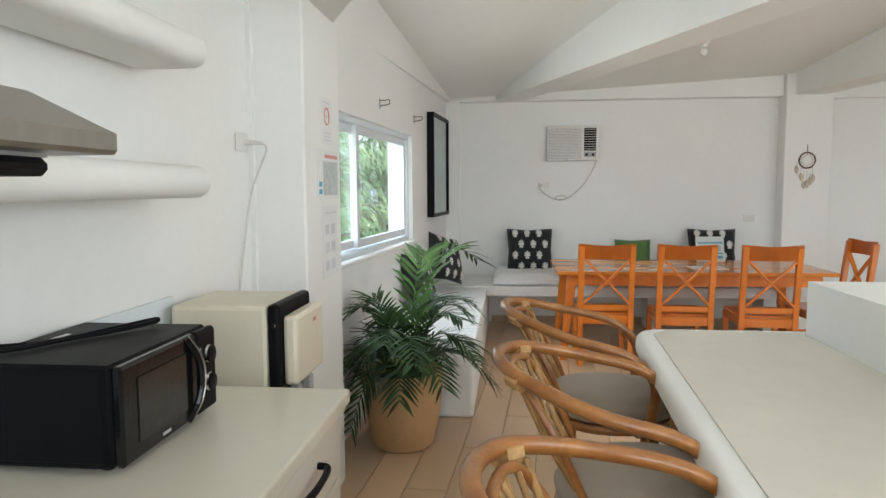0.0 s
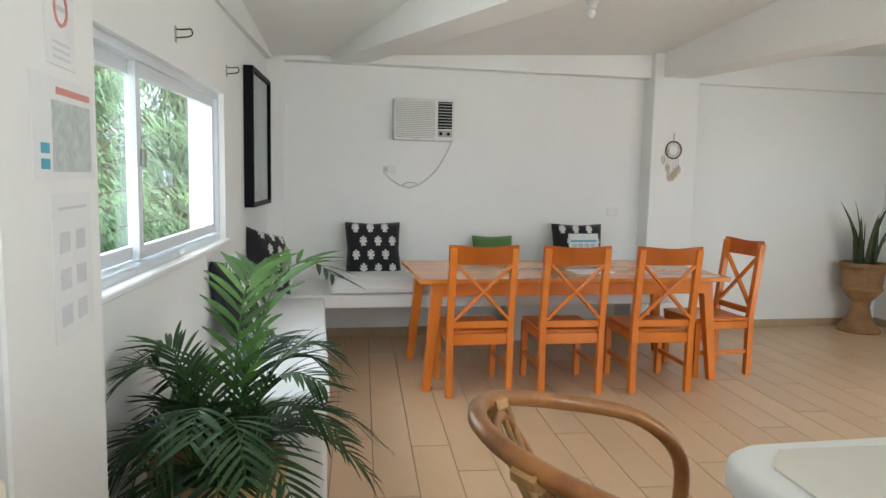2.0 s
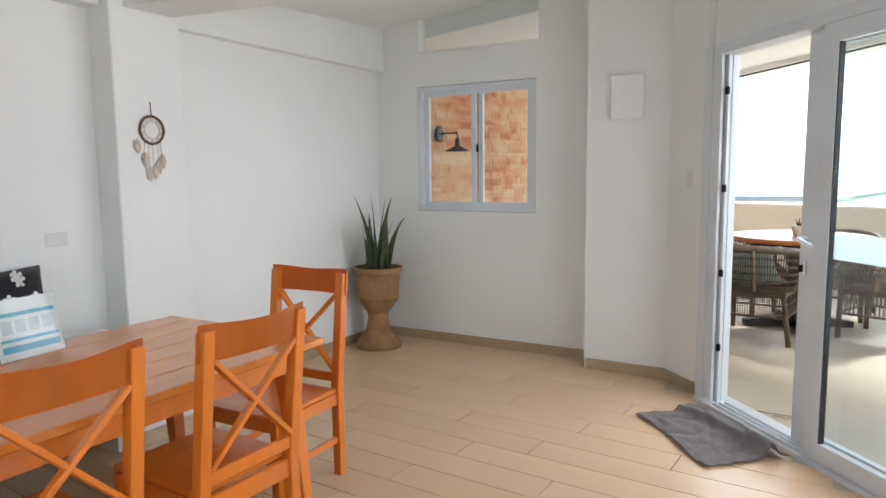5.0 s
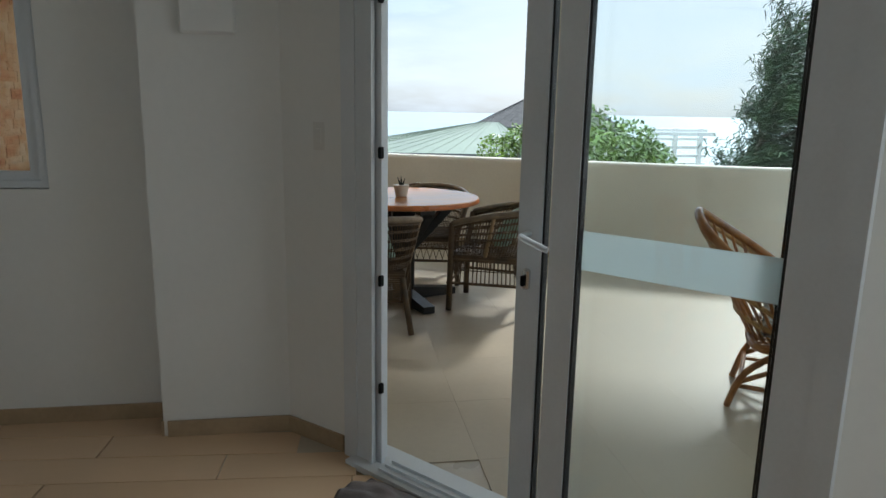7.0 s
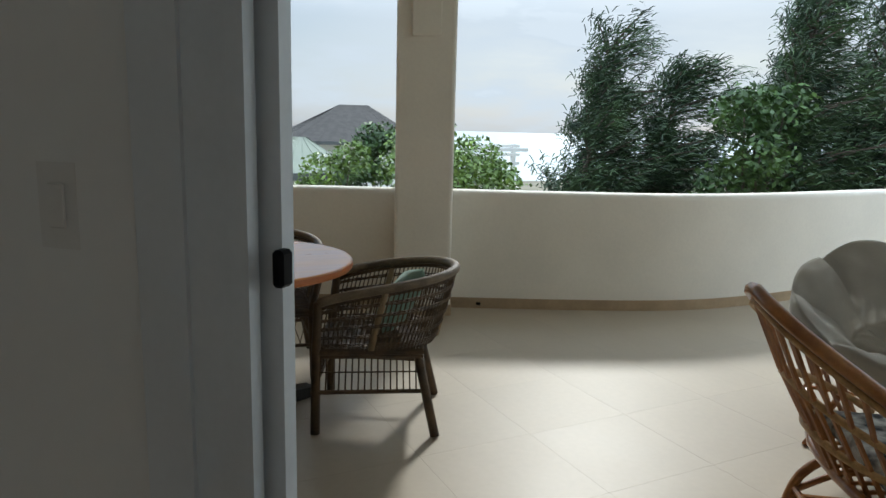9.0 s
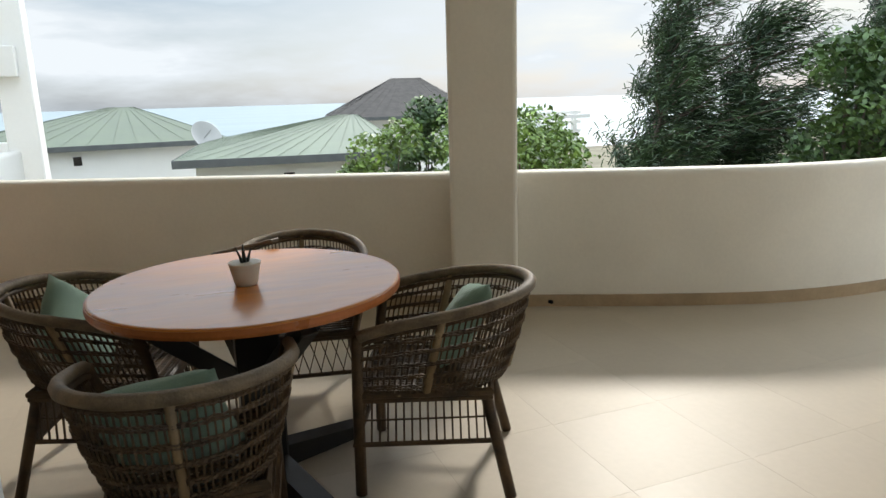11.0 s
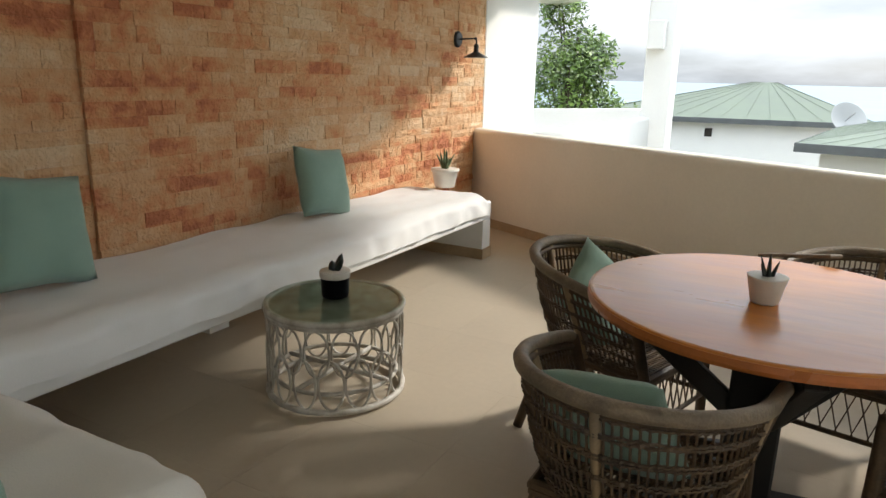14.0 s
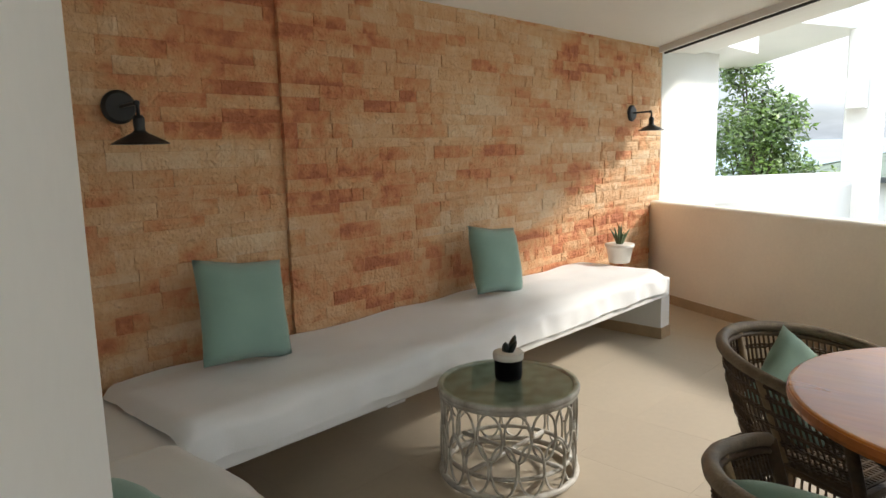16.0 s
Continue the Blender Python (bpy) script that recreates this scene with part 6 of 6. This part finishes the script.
def lounge_chair(m):
    """Low rattan lounge chair with a reclined slatted back; it faces +y."""
    c = base("rattan_lounge_chair", "rattan lounge chair with a curved slatted back and patterned cushion", "lounge chair", m)
    w = 0.33
    # the rim sweeps round the back and falls to the arms
    n = 40
    rim, foot = [], []
    for k in range(n + 1):
        a = radians(-112 + 224 * k / n)
        f = abs(a) / radians(112)
        rim.append(Vector((0.37 * math.sin(a), -0.06 - 0.40 * math.cos(a), 0.97 - 0.43 * f ** 1.5)))
        foot.append(Vector((0.29 * math.sin(a), 0.06 - 0.22 * math.cos(a), 0.36)))
    part("rim", tube(rim, 0.024, 8), RATTAN, c, "thick bound rattan rim", smooth=True)
    part("inner_rim", tube([p + Vector((0, 0.01, -0.045)) for p in rim], 0.013, 7), RATTAN_TIE, c, smooth=True)
    for k in range(1, n, 2):
        part("back_slat", tube([foot[k], foot[k].lerp(rim[k], 0.55) + Vector((0, -0.015, 0)), rim[k]], 0.009, 5), RATTAN, c)
    for f in (0.22, 0.52):
        part("back_rail", tube([q.lerp(p, f) + Vector((0, -0.012, 0)) for p, q in zip(rim, foot)], 0.014, 6), RATTAN_TIE, c, smooth=True)
    seat = curve_points([(-w * 0.86, -0.12, 0.36), (-w, 0.18, 0.37), (-w * 0.9, 0.46, 0.41), (0, 0.52, 0.42), (w * 0.9, 0.46, 0.41), (w, 0.18, 0.37), (w * 0.86, -0.12, 0.36)], 5, True)
    part("seat_frame", tube(seat, 0.020, 8, closed=True), RATTAN, c, smooth=True)
    for k in range(10):
        x = -w * 0.8 + 1.6 * w * k / 9
        part("seat_slat", tube([(x, -0.12, 0.355), (x, 0.48, 0.40)], 0.008, 5), RATTAN, c)
    part("seat_cushion", box(-w * 0.85, w * 0.85, -0.10, 0.46, 0.40, 0.47, 0.03, seg=3), PATTERN_CLOTH, c, "black and white patterned cushion", smooth=True)
    for s in (-1, 1):
        part("leg", tube(curve_points([(s * 0.22, -0.22, 0.0), (s * 0.25, -0.15, 0.20), (s * 0.24, 0.02, 0.34)], 5), 0.018, 7), RATTAN, c, smooth=True)
        part("leg", tube(curve_points([(s * 0.22, 0.42, 0.0), (s * 0.25, 0.36, 0.20), (s * 0.24, 0.16, 0.35)], 5), 0.018, 7), RATTAN, c, smooth=True)
        part("side_brace", tube(curve_points([(s * 0.235, -0.18, 0.14), (s * 0.24, 0.10, 0.26), (s * 0.235, 0.39, 0.14)], 5), 0.013, 6), RATTAN, c, smooth=True)
        part("side_stretcher", tube([(s * 0.23, -0.19, 0.12), (s * 0.23, 0.40, 0.12)], 0.012, 6), RATTAN, c)
    part("cross_stretcher", tube([(-0.24, -0.17, 0.15), (0.24, -0.17, 0.15)], 0.013, 6), RATTAN, c)
    part("cross_stretcher", tube([(-0.24, 0.38, 0.15), (0.24, 0.38, 0.15)], 0.013, 6), RATTAN, c)
    return c


PATTERN_CLOTH = material("black_white_pattern_cloth", (0.60, 0.60, 0.57), 0.9, vary=0.4, scale=16, fine=120, bump=0.1, other=(0.015, 0.018, 0.02))
TAUPE_LIGHT = material("pale_grey_cushion", (0.62, 0.60, 0.55), 0.9, vary=0.05, scale=5, fine=250, bump=0.15, sheen=0.2)
terrace_benches()
round_table(7.21, 3.83)
chairs = (
    (pose(6.98, 3.13, 0, 0, 0, -25), "dark wicker armchair with a sage pillow, seen through its side", (0.06, -0.12, (34, 14, 8))),
    (pose(6.62, 4.10, 0, 0, 0, -95), "dark wicker armchair with its back to the room", (-0.05, -0.12, (30, -9, -4))),
    (pose(7.58, 4.42, 0, 0, 0, 163), "wicker armchair with a sage pillow beside the parapet side", (0.0, -0.12, (32, 34, 10))),
    (pose(7.93, 3.52, 0, 0, 0, 78), "wicker armchair behind the round table", None),
)
for k, (m, label, cushion) in enumerate(chairs):
    wicker_chair(m, label, k)
    if cushion:
        in_chair(m, cushion[0], cushion[1], cushion[2], 20 + k)
tagged(part("paddle", box(-0.22, 0.22, -0.03, 0.03, -0.008, 0.008, 0.004), WICKER_RIM, at=pose(8.00, 3.78, 0.80, 0, 14, 40)), "grey wooden strip leaning on the chair rim", "wooden strip")
potted(pose(7.15, 3.85, 0.826), [(0.040, 0.0), (0.044, 0.008), (0.060, 0.082), (0.062, 0.088), (0.054, 0.088)], CERAMIC, DARK_LEAF, "small dark succulent in a white ceramic pot", 5, 1, 0.085)
coffee_table(7.30, 5.70)
potted(pose(7.33, 5.72, 0.459), [(0.062, 0.0), (0.066, 0.015), (0.068, 0.10), (0.072, 0.105), (0.072, 0.130), (0.062, 0.130)], BLACK, DARK_LEAF, "dark succulent in a black pot with a white band", 3, 2, 0.095, [(0.0725, 0.098), (0.0745, 0.102), (0.0745, 0.126), (0.071, 0.131)], 1.9)
pillow(pose(6.49, 6.68, 0.815, -17, 8, 4), 0.50, GREEN_PILLOW, "large sage green linen pillow leaning on the stone wall", 31, 0.16)
pillow(pose(8.45, 6.69, 0.79, -17, 7, -4), 0.47, GREEN_PILLOW, "sage green linen pillow leaning on the stone wall", 32, 0.16)
pillow(pose(5.44, 5.36, 0.66, -30, 0, 95), 0.30, GREEN_PILLOW, "sage green linen pillow on the side bench", 33, 0.14)
potted(pose(10.02, 6.60, 0.56), [(0.085, 0.0), (0.09, 0.015), (0.112, 0.13), (0.125, 0.135), (0.125, 0.16), (0.108, 0.16)], CERAMIC, SUCC, "aloe in a white tapered pot on the bench", 9, 3, 0.20)
wall_lamp(6.08, 1.785)
wall_lamp(10.80, 1.85)
papasan(pose(5.72, 0.86, 0, 0, 0, 40), "rattan papasan chair with a tufted grey cushion")
lounge_chair(pose(5.10, 2.04, 0, 0, 0, 145))
d = base("floor_drain", "small black drain spout in the skirting", "drain", pose(8.60, 1.66, 0.055))
part("spout", lathe([(0.012, 0), (0.014, 0.03), (0.0, 0.03)], 12, m=pose(0, 0, 0, 0, -90, 25)), BLACK, d)

# ---- neighbours, trees, sea ----
structure("ground", prism([(-60, -120), (75, -120), (75, 160), (-60, 160)], -5.5, -4.6), GROUND, "dry sloping ground below the terrace", "ground")
structure("water", prism([(70, -4500), (4900, -4500), (4900, 4500), (70, 4500)], -8.0, -6.5), SEA, "pale grey sea reaching the horizon", "sea")


def ribbed_roof(name, corners, ridge, mat, label_rib, parent, ribs):
    """A hipped sheet roof: four eave corners and two ridge ends."""
    bm = bmesh.new()
    c = [bm.verts.new(p) for p in corners]
    r = [bm.verts.new(p) for p in ridge]
    bm.faces.new((c[0], c[1], r[1], r[0]))
    bm.faces.new((c[1], c[2], r[1]))
    bm.faces.new((c[2], c[3], r[0], r[1]))
    bm.faces.new((c[3], c[0], r[0]))
    bm.faces.new(c[::-1])
    roof = part(name, bm, mat, parent)
    for a, b, p, q in ((0, 1, 0, 1), (1, 2, 1, 1), (3, 0, 0, 0)):
        A, B, P, Q = Vector(corners[a]), Vector(corners[b]), Vector(ridge[p]), Vector(ridge[q])
        for k in range(ribs + 1):
            t = k / ribs
            s, e = A.lerp(B, t), P.lerp(Q, t)
            part("rib", tube([s + Vector((0, 0, 0.02)), e + Vector((0, 0, 0.015))], 0.006, 4), mat, roof)
    return roof


def house(name, label, x, y, turn, w, d, wall_h, rise, over, roof_mat, windows, peak=(-0.12, 0.12)):
    h = base(name, label, "house", pose(x, y, 0, 0, 0, turn))
    z1 = wall_h
    wl_ = part("wall", box(-w / 2, w / 2, -d / 2, d / 2, -4.7, z1), WHITE, h)
    o = over
    e = z1 - 0.02
    corners = [(-w / 2 - o, -d / 2 - o, e), (w / 2 + o, -d / 2 - o, e), (w / 2 + o, d / 2 + o, e), (-w / 2 - o, d / 2 + o, e)]
    ridge = [(w * peak[0], 0, e + rise), (w * peak[1], 0, e + rise)]
    ribbed_roof("roof", corners, ridge, roof_mat, "", h, 12)
    part("fascia", box(-w / 2 - o, w / 2 + o, -d / 2 - o - 0.02, -d / 2 - o + 0.02, e - 0.16, e + 0.01), GREY_DARK, h)
    part("fascia", box(-w / 2 - o - 0.02, -w / 2 - o + 0.02, -d / 2 - o, d / 2 + o, e - 0.16, e + 0.01), GREY_DARK, h)
    for wx, wz, ww, wh in windows:
        win = part("window", box(wx - ww / 2, wx + ww / 2, -d / 2 - 0.03, -d / 2 + 0.02, wz, wz + wh), WHITE, h)
        part("pane", box(wx - ww / 2 + 0.06, wx + ww / 2 - 0.06, -d / 2 - 0.04, -d / 2 - 0.031, wz + 0.06, wz + wh - 0.06), BLACK_GLOSS, win)
    return h


GREY_DARK = material("grey_fascia", (0.12, 0.13, 0.13), 0.7, vary=0.1)


def dish(m):
    s = base("satellite_dish", "grey mesh satellite dish on a pole", "satellite dish", m)
    part("pole", tube([(0, 0, -0.6), (0, 0, 0)], 0.03, 8), GREY_PLASTIC, s)
    part("bowl", lathe([(0.0, 0.0), (0.25, 0.05), (0.48, 0.18), (0.49, 0.18), (0.25, 0.03), (0.0, -0.02)], 28, m=pose(0, 0, 0.1, 0, -60, 30)), GREY_PLASTIC, s, smooth=True)
    part("feed", tube([(0, 0, 0.1), (-0.35, -0.2, 0.35)], 0.015, 6), GREY_PLASTIC, s)


def clump_tree(name, label, x, y, z, height, radius, mat, seed, leaf=0.12, count=2600, trunk=0.4, blobs=16, elong=1.0):
    """A trunk with limbs and a crown of many small leaves in uneven clumps."""
    t = base(name, label, "tree", pose(x, y, z))
    rnd = random.Random(seed)
    bm = tube([(0, 0, 0), (0.04 * height * rnd.uniform(-1, 1), 0.03 * height, trunk * height), (0.05 * height * rnd.uniform(-1, 1), 0.0, height * 0.85)], radius * 0.09, 8, taper=radius * 0.02)
    cents = []
    for k in range(blobs):
        a, f = rnd.uniform(0, 6.28), rnd.uniform(0, 1)
        rr = radius * math.sqrt(rnd.uniform(0.05, 1)) * (0.95 - 0.55 * f)
        c = Vector((rr * math.cos(a), rr * math.sin(a), height * (trunk + (1 - trunk) * f * 0.95)))
        cents.append((c, radius * rnd.uniform(0.28, 0.48)))
        tube([(0, 0, height * (trunk * 0.7 + 0.3 * f)), c], radius * 0.03, 5, bm=bm, taper=radius * 0.008)
    part("trunk", bm, BARK, t)
    bm = bmesh.new()
    for k in range(count):
        c, r = cents[rnd.randrange(blobs)]
        v = Vector((rnd.gauss(0, 1), rnd.gauss(0, 1), rnd.gauss(0, 1))).normalized()
        p = c + Vector((v.x * r, v.y * r, v.z * r * 0.8 * elong)) * rnd.uniform(0.55, 1.08)
        s = leaf * rnd.uniform(0.6, 1.3)
        d1 = Vector((rnd.gauss(0, 1), rnd.gauss(0, 1), rnd.gauss(0, 0.7))).normalized()
        d2 = d1.orthogonal().normalized()
        vs = [bm.verts.new(p + q) for q in (d1 * s, d2 * s * 0.42, -d1 * s * 0.7, -d2 * s * 0.42)]
        bm.faces.new(vs)
    part("crown", bm, mat, t, kind="stuff")
    return t


def casuarina(x, y, z, height, spread, seed, lean, mat=None, sag=-0.1, thin=0.0085, dense=2.3):
    """A wispy needle tree blown by the wind."""
    t = base("casuarina_tree", "wind-blown dark green casuarina tree", "tree", pose(x, y, z))
    rnd = random.Random(seed)
    trunk = tube([(0, 0, 0), (lean.x * 0.1, lean.y * 0.1, height * 0.5), (lean.x * 0.7, lean.y * 0.7, height)], 0.16, 7, taper=0.02)
    bm = bmesh.new()
    for k in range(150):
        f = 0.28 + 0.72 * rnd.random() ** 1.25
        a = rnd.uniform(0, 6.28)
        ln = spread * (1.85 - f * 1.50) * rnd.uniform(0.40, 1.20)
        o = Vector((lean.x * 0.7 * f * f, lean.y * 0.7 * f * f, height * f))
        end = o + Vector((math.cos(a) * ln, math.sin(a) * ln, ln * rnd.uniform(0.15, 0.75) + (0.15 * height * (f - 0.85) if f > 0.85 else 0))) + Vector((lean.x, lean.y, 0)) * 0.6 * ln
        tube([o, o.lerp(end, 0.5) + Vector((0, 0, 0.08 * ln)), end], 0.03, 4, bm=trunk, taper=0.006)
        run = (end - o).normalized()
        for q in range(int((64 if f < 0.8 else 44) * dense)):
            u = rnd.uniform(0.15, 1.04)
            p = o.lerp(end, u) + Vector((rnd.gauss(0, 0.095), rnd.gauss(0, 0.095), rnd.gauss(0, 0.095))) * spread * (1.2 - 0.6 * u)
            way = (run * 0.55 + Vector((lean.x, lean.y, 0)) * 0.55 + Vector((rnd.gauss(0, 0.4), rnd.gauss(0, 0.4), sag + rnd.gauss(0, 0.35)))).normalized()
            s = rnd.uniform(0.11, 0.27)
            side = way.orthogonal().normalized() * thin
            mid = p + way * s * 0.55
            e = p + way * s + Vector((0, 0, -0.25 * s))
            va = [bm.verts.new(w) for w in (p - side, p + side, mid + side * 1.2, mid - side * 1.2)]
            bm.faces.new(va)
            bm.faces.new((va[3], va[2], bm.verts.new(e)))
    part("trunk", trunk, BARK, t)
    part("needles", bm, mat or NEEDLE, t, kind="stuff")


# The neighbour's terrace
nb = [(12.90, 6.95, 0), (13.9, 6.60, 0), (14.8, 6.25, 0), (15.55, 5.95, 0)]
structure("neighbour_parapet", parapet([tuple(p) for p in nb], 0.86, 0.18, lift=lambda u: 0.14 * u * u), WHITE, "white rendered parapet of the next terrace", "parapet", smooth=True)
structure("neighbour_pillar", box(15.35, 15.80, 5.78, 6.18, -4.6, 3.6, 0.02), WHITE, "white square pillar of the next terrace", "pillar")
structure("neighbour_box", box(15.18, 15.34, 5.90, 6.14, 1.95, 2.35, 0.01), WHITE, "white meter box on the neighbour's pillar", "meter box")
structure("neighbour_back_wall", prism([(14.3, 8.35), (16.9, 6.45), (17.05, 6.6), (14.45, 8.5)], -4.6, 1.03), WHITE, "white rendered wall of the next terrace", "wall")
structure("neighbour_roof", prism([(12.9, 6.95), (15.6, 6.0), (19.5, 9.1), (13.2, 9.4)], 3.0, 3.25), WHITE, "white roof slab of the next terrace", "roof")
structure("neighbour_slab", prism([(12.9, 7.0), (15.6, 6.0), (19.5, 8.9), (13.2, 8.9)], -0.2, -0.02), CREAM, "floor of the next terrace", "floor")
structure("neighbour_beam", box(11.3, 13.2, 6.6, 6.92, 2.55, 2.85, 0.005), WHITE, "white roof edge beam", "beam")

house("house", "white house with a green hipped sheet roof", 33.0, 7.2, -83, 8.2, 8.5, 0.40, 1.16, 0.35, GREEN_ROOF, [(-0.3, -0.30, 0.36, 0.40)], (0.12, 0.22))
house("house", "white house with a weathered green sheet roof", 23.0, 1.15, -97, 4.3, 6.8, 0.42, 0.76, 0.4, PALE_ROOF, [(-0.2, -0.26, 0.36, 0.34)], (0.30, 0.42))
house("house", "house with a dark thatched roof", 41.8, -7.8, -100, 6.6, 9.0, 0.75, 2.0, 0.5, THATCH, [], (-0.02, 0.22))
dish(pose(26.5, 3.2, 0.45))
structure("trellis", box(20.5, 20.6, -6.6, -4.6, 0.9, 1.0), WHITE, "white garden trellis beam", "trellis")
tr = base("pergola", "white timber pergola behind the trees", "pergola", pose(21.0, -5.6, -4.6))
for px in (-0.8, 0.0, 0.8):
    part("post", box(-0.06, 0.06, px - 0.06, px + 0.06, 0, 5.7), WHITE, tr)
for k in range(9):
    part("slat", box(-0.05, 0.05, -1.0, 1.0, 3.6 + k * 0.25, 3.68 + k * 0.25), WHITE, tr)
clump_tree("tree", "leafy green tree behind the next terrace", 19.3, 8.55, -4.6, 8.2, 1.4, FOLIAGE_BRIGHT, 11, 0.07, 18000, 0.42, 34)
clump_tree("shrub", "bright green shrub behind the parapet", 12.5, 1.75, -4.6, 5.95, 0.68, FOLIAGE_BRIGHT, 12, 0.048, 8500, 0.45, 20)
clump_tree("shrub", "bright green shrub beside the pillar", 12.0, 0.05, -4.6, 6.0, 1.45, FOLIAGE_BRIGHT, 13, 0.048, 14000, 0.45, 22)
clump_tree("shrub", "dark green shrub behind the parapet", 13.3, 0.95, -4.6, 6.2, 0.75, FOLIAGE, 16, 0.052, 8000, 0.45, 18)
clump_tree("tree", "broad-leaved dark tree behind the parapet", 10.9, -4.3, -4.6, 6.9, 1.5, FOLIAGE, 14, 0.07, 15000, 0.40, 26)
for x, y, h, sp, sd in ((15.1, -4.0, 7.7, 1.75, 1), (14.6, -3.4, 6.2, 1.2, 21), (14.3, -5.1, 7.2, 1.6, 2), (11.5, -5.1, 8.1, 1.7, 3), (11.2, -6.7, 8.6, 1.7, 4), (13.4, -7.2, 8.3, 1.6, 5), (9.8, -8.2, 8.8, 1.9, 6)):
    casuarina(x, y, -4.6, h, sp, sd, Vector((-0.6, -0.8, 0)))
# Trees outside the room's window
for x, y, h, sp, sd in ((-3.0, 9.2, 7.6, 1.25, 7), (-4.9, 8.6, 6.7, 1.1, 8), (-3.6, 12.2, 8.0, 1.4, 9), (-2.3, 11.2, 7.5, 1.3, 17)):
    casuarina(x, y, -4.6, h, sp, sd, Vector((0.2, 0.3, 0)), NEEDLE_BACKLIT, -0.9, 0.006, 1.2)
structure("garden_wall", box(-9.2, -9.0, -10, 25, -4.6, -0.4), WHITE, "white garden wall behind the trees", "wall")

# ---- small repeated pieces: floor tiles and facing stones ----
lay_planks()
lay_tiles()


def stone_variants():
    out = []
    rnd = random.Random(21)
    for k in range(6):
        bm = bmesh.new()
        n, mrows = 4, 2
        g = [[bm.verts.new((i / n, -0.5 - (0.5 if 0 < i < n and 0 < j < mrows else rnd.uniform(0.05, 0.3)) * rnd.uniform(0.6, 1.1), j / mrows)) for j in range(mrows + 1)] for i in range(n + 1)]
        for i in range(n):
            for j in range(mrows):
                bm.faces.new((g[i][j], g[i + 1][j], g[i + 1][j + 1], g[i][j + 1]))
        rim = [(i, 0) for i in range(n + 1)] + [(n, j) for j in range(1, mrows + 1)] + [(i, mrows) for i in range(n - 1, -1, -1)] + [(0, j) for j in range(mrows - 1, 0, -1)]
        bv = [bm.verts.new((g[i][j].co.x, 0.6, g[i][j].co.z)) for i, j in rim]
        for a in range(len(rim)):
            b = (a + 1) % len(rim)
            i, j = rim[a]
            p, q = rim[b]
            bm.faces.new((g[i][j], bv[a], bv[b], g[p][q]))
        bmesh.ops.recalc_face_normals(bm, faces=bm.faces)
        out.append(bm)
    return out


def lay_stones():
    rnd = random.Random(33)
    variants = stone_variants()
    meshes = []
    for bm in variants:
        me = bpy.data.meshes.new("stone")
        bm.to_mesh(me)
        me.materials.append(BRICK)
        meshes.append(me)
    rest = bmesh.new()
    z, row, made = 0.09, 0, 0
    while z < 2.62:
        h = rnd.choice((0.055, 0.070, 0.085, 0.100, 0.080))
        x = 5.345
        while x < 11.43:
            if h > 0.075 and rnd.random() < 0.3:
                l = rnd.uniform(0.07, 0.12)
            else:
                l = rnd.choice((0.09, 0.13, 0.17, 0.22, 0.28, 0.34)) * rnd.uniform(0.85, 1.15)
            for stop in (6.94,):
                if x < stop < x + l + 0.05:
                    l = stop - x if stop - x > 0.04 else l
            l = min(l, 11.43 - x)
            proud = 0.024 if x >= 6.93 else 0.0
            m = Matrix.Translation((x + 0.0007, 6.968 - proud, z + 0.0007)) @ Matrix.Diagonal((max(0.02, l - 0.0014), 0.022 * rnd.uniform(0.7, 1.3), h - 0.0014, 1))
            k = rnd.randrange(6)
            if made < 300 and 6.1 < x < 9.3 and 0.56 < z < 1.75 and rnd.random() < 0.86:
                o = new("stone", meshes[k])
                o.parent = stone_wall
                o.matrix_basis = m
                made += 1
            else:
                src = meshes[k]
                vs = [rest.verts.new(m @ v.co) for v in src.vertices]
                for p in src.polygons:
                    rest.faces.new([vs[i] for i in p.vertices])
            x += l
        z += h
        row += 1
    part("stone_facing", rest, BRICK_REST, stone_wall, kind="stuff")


lay_stones()
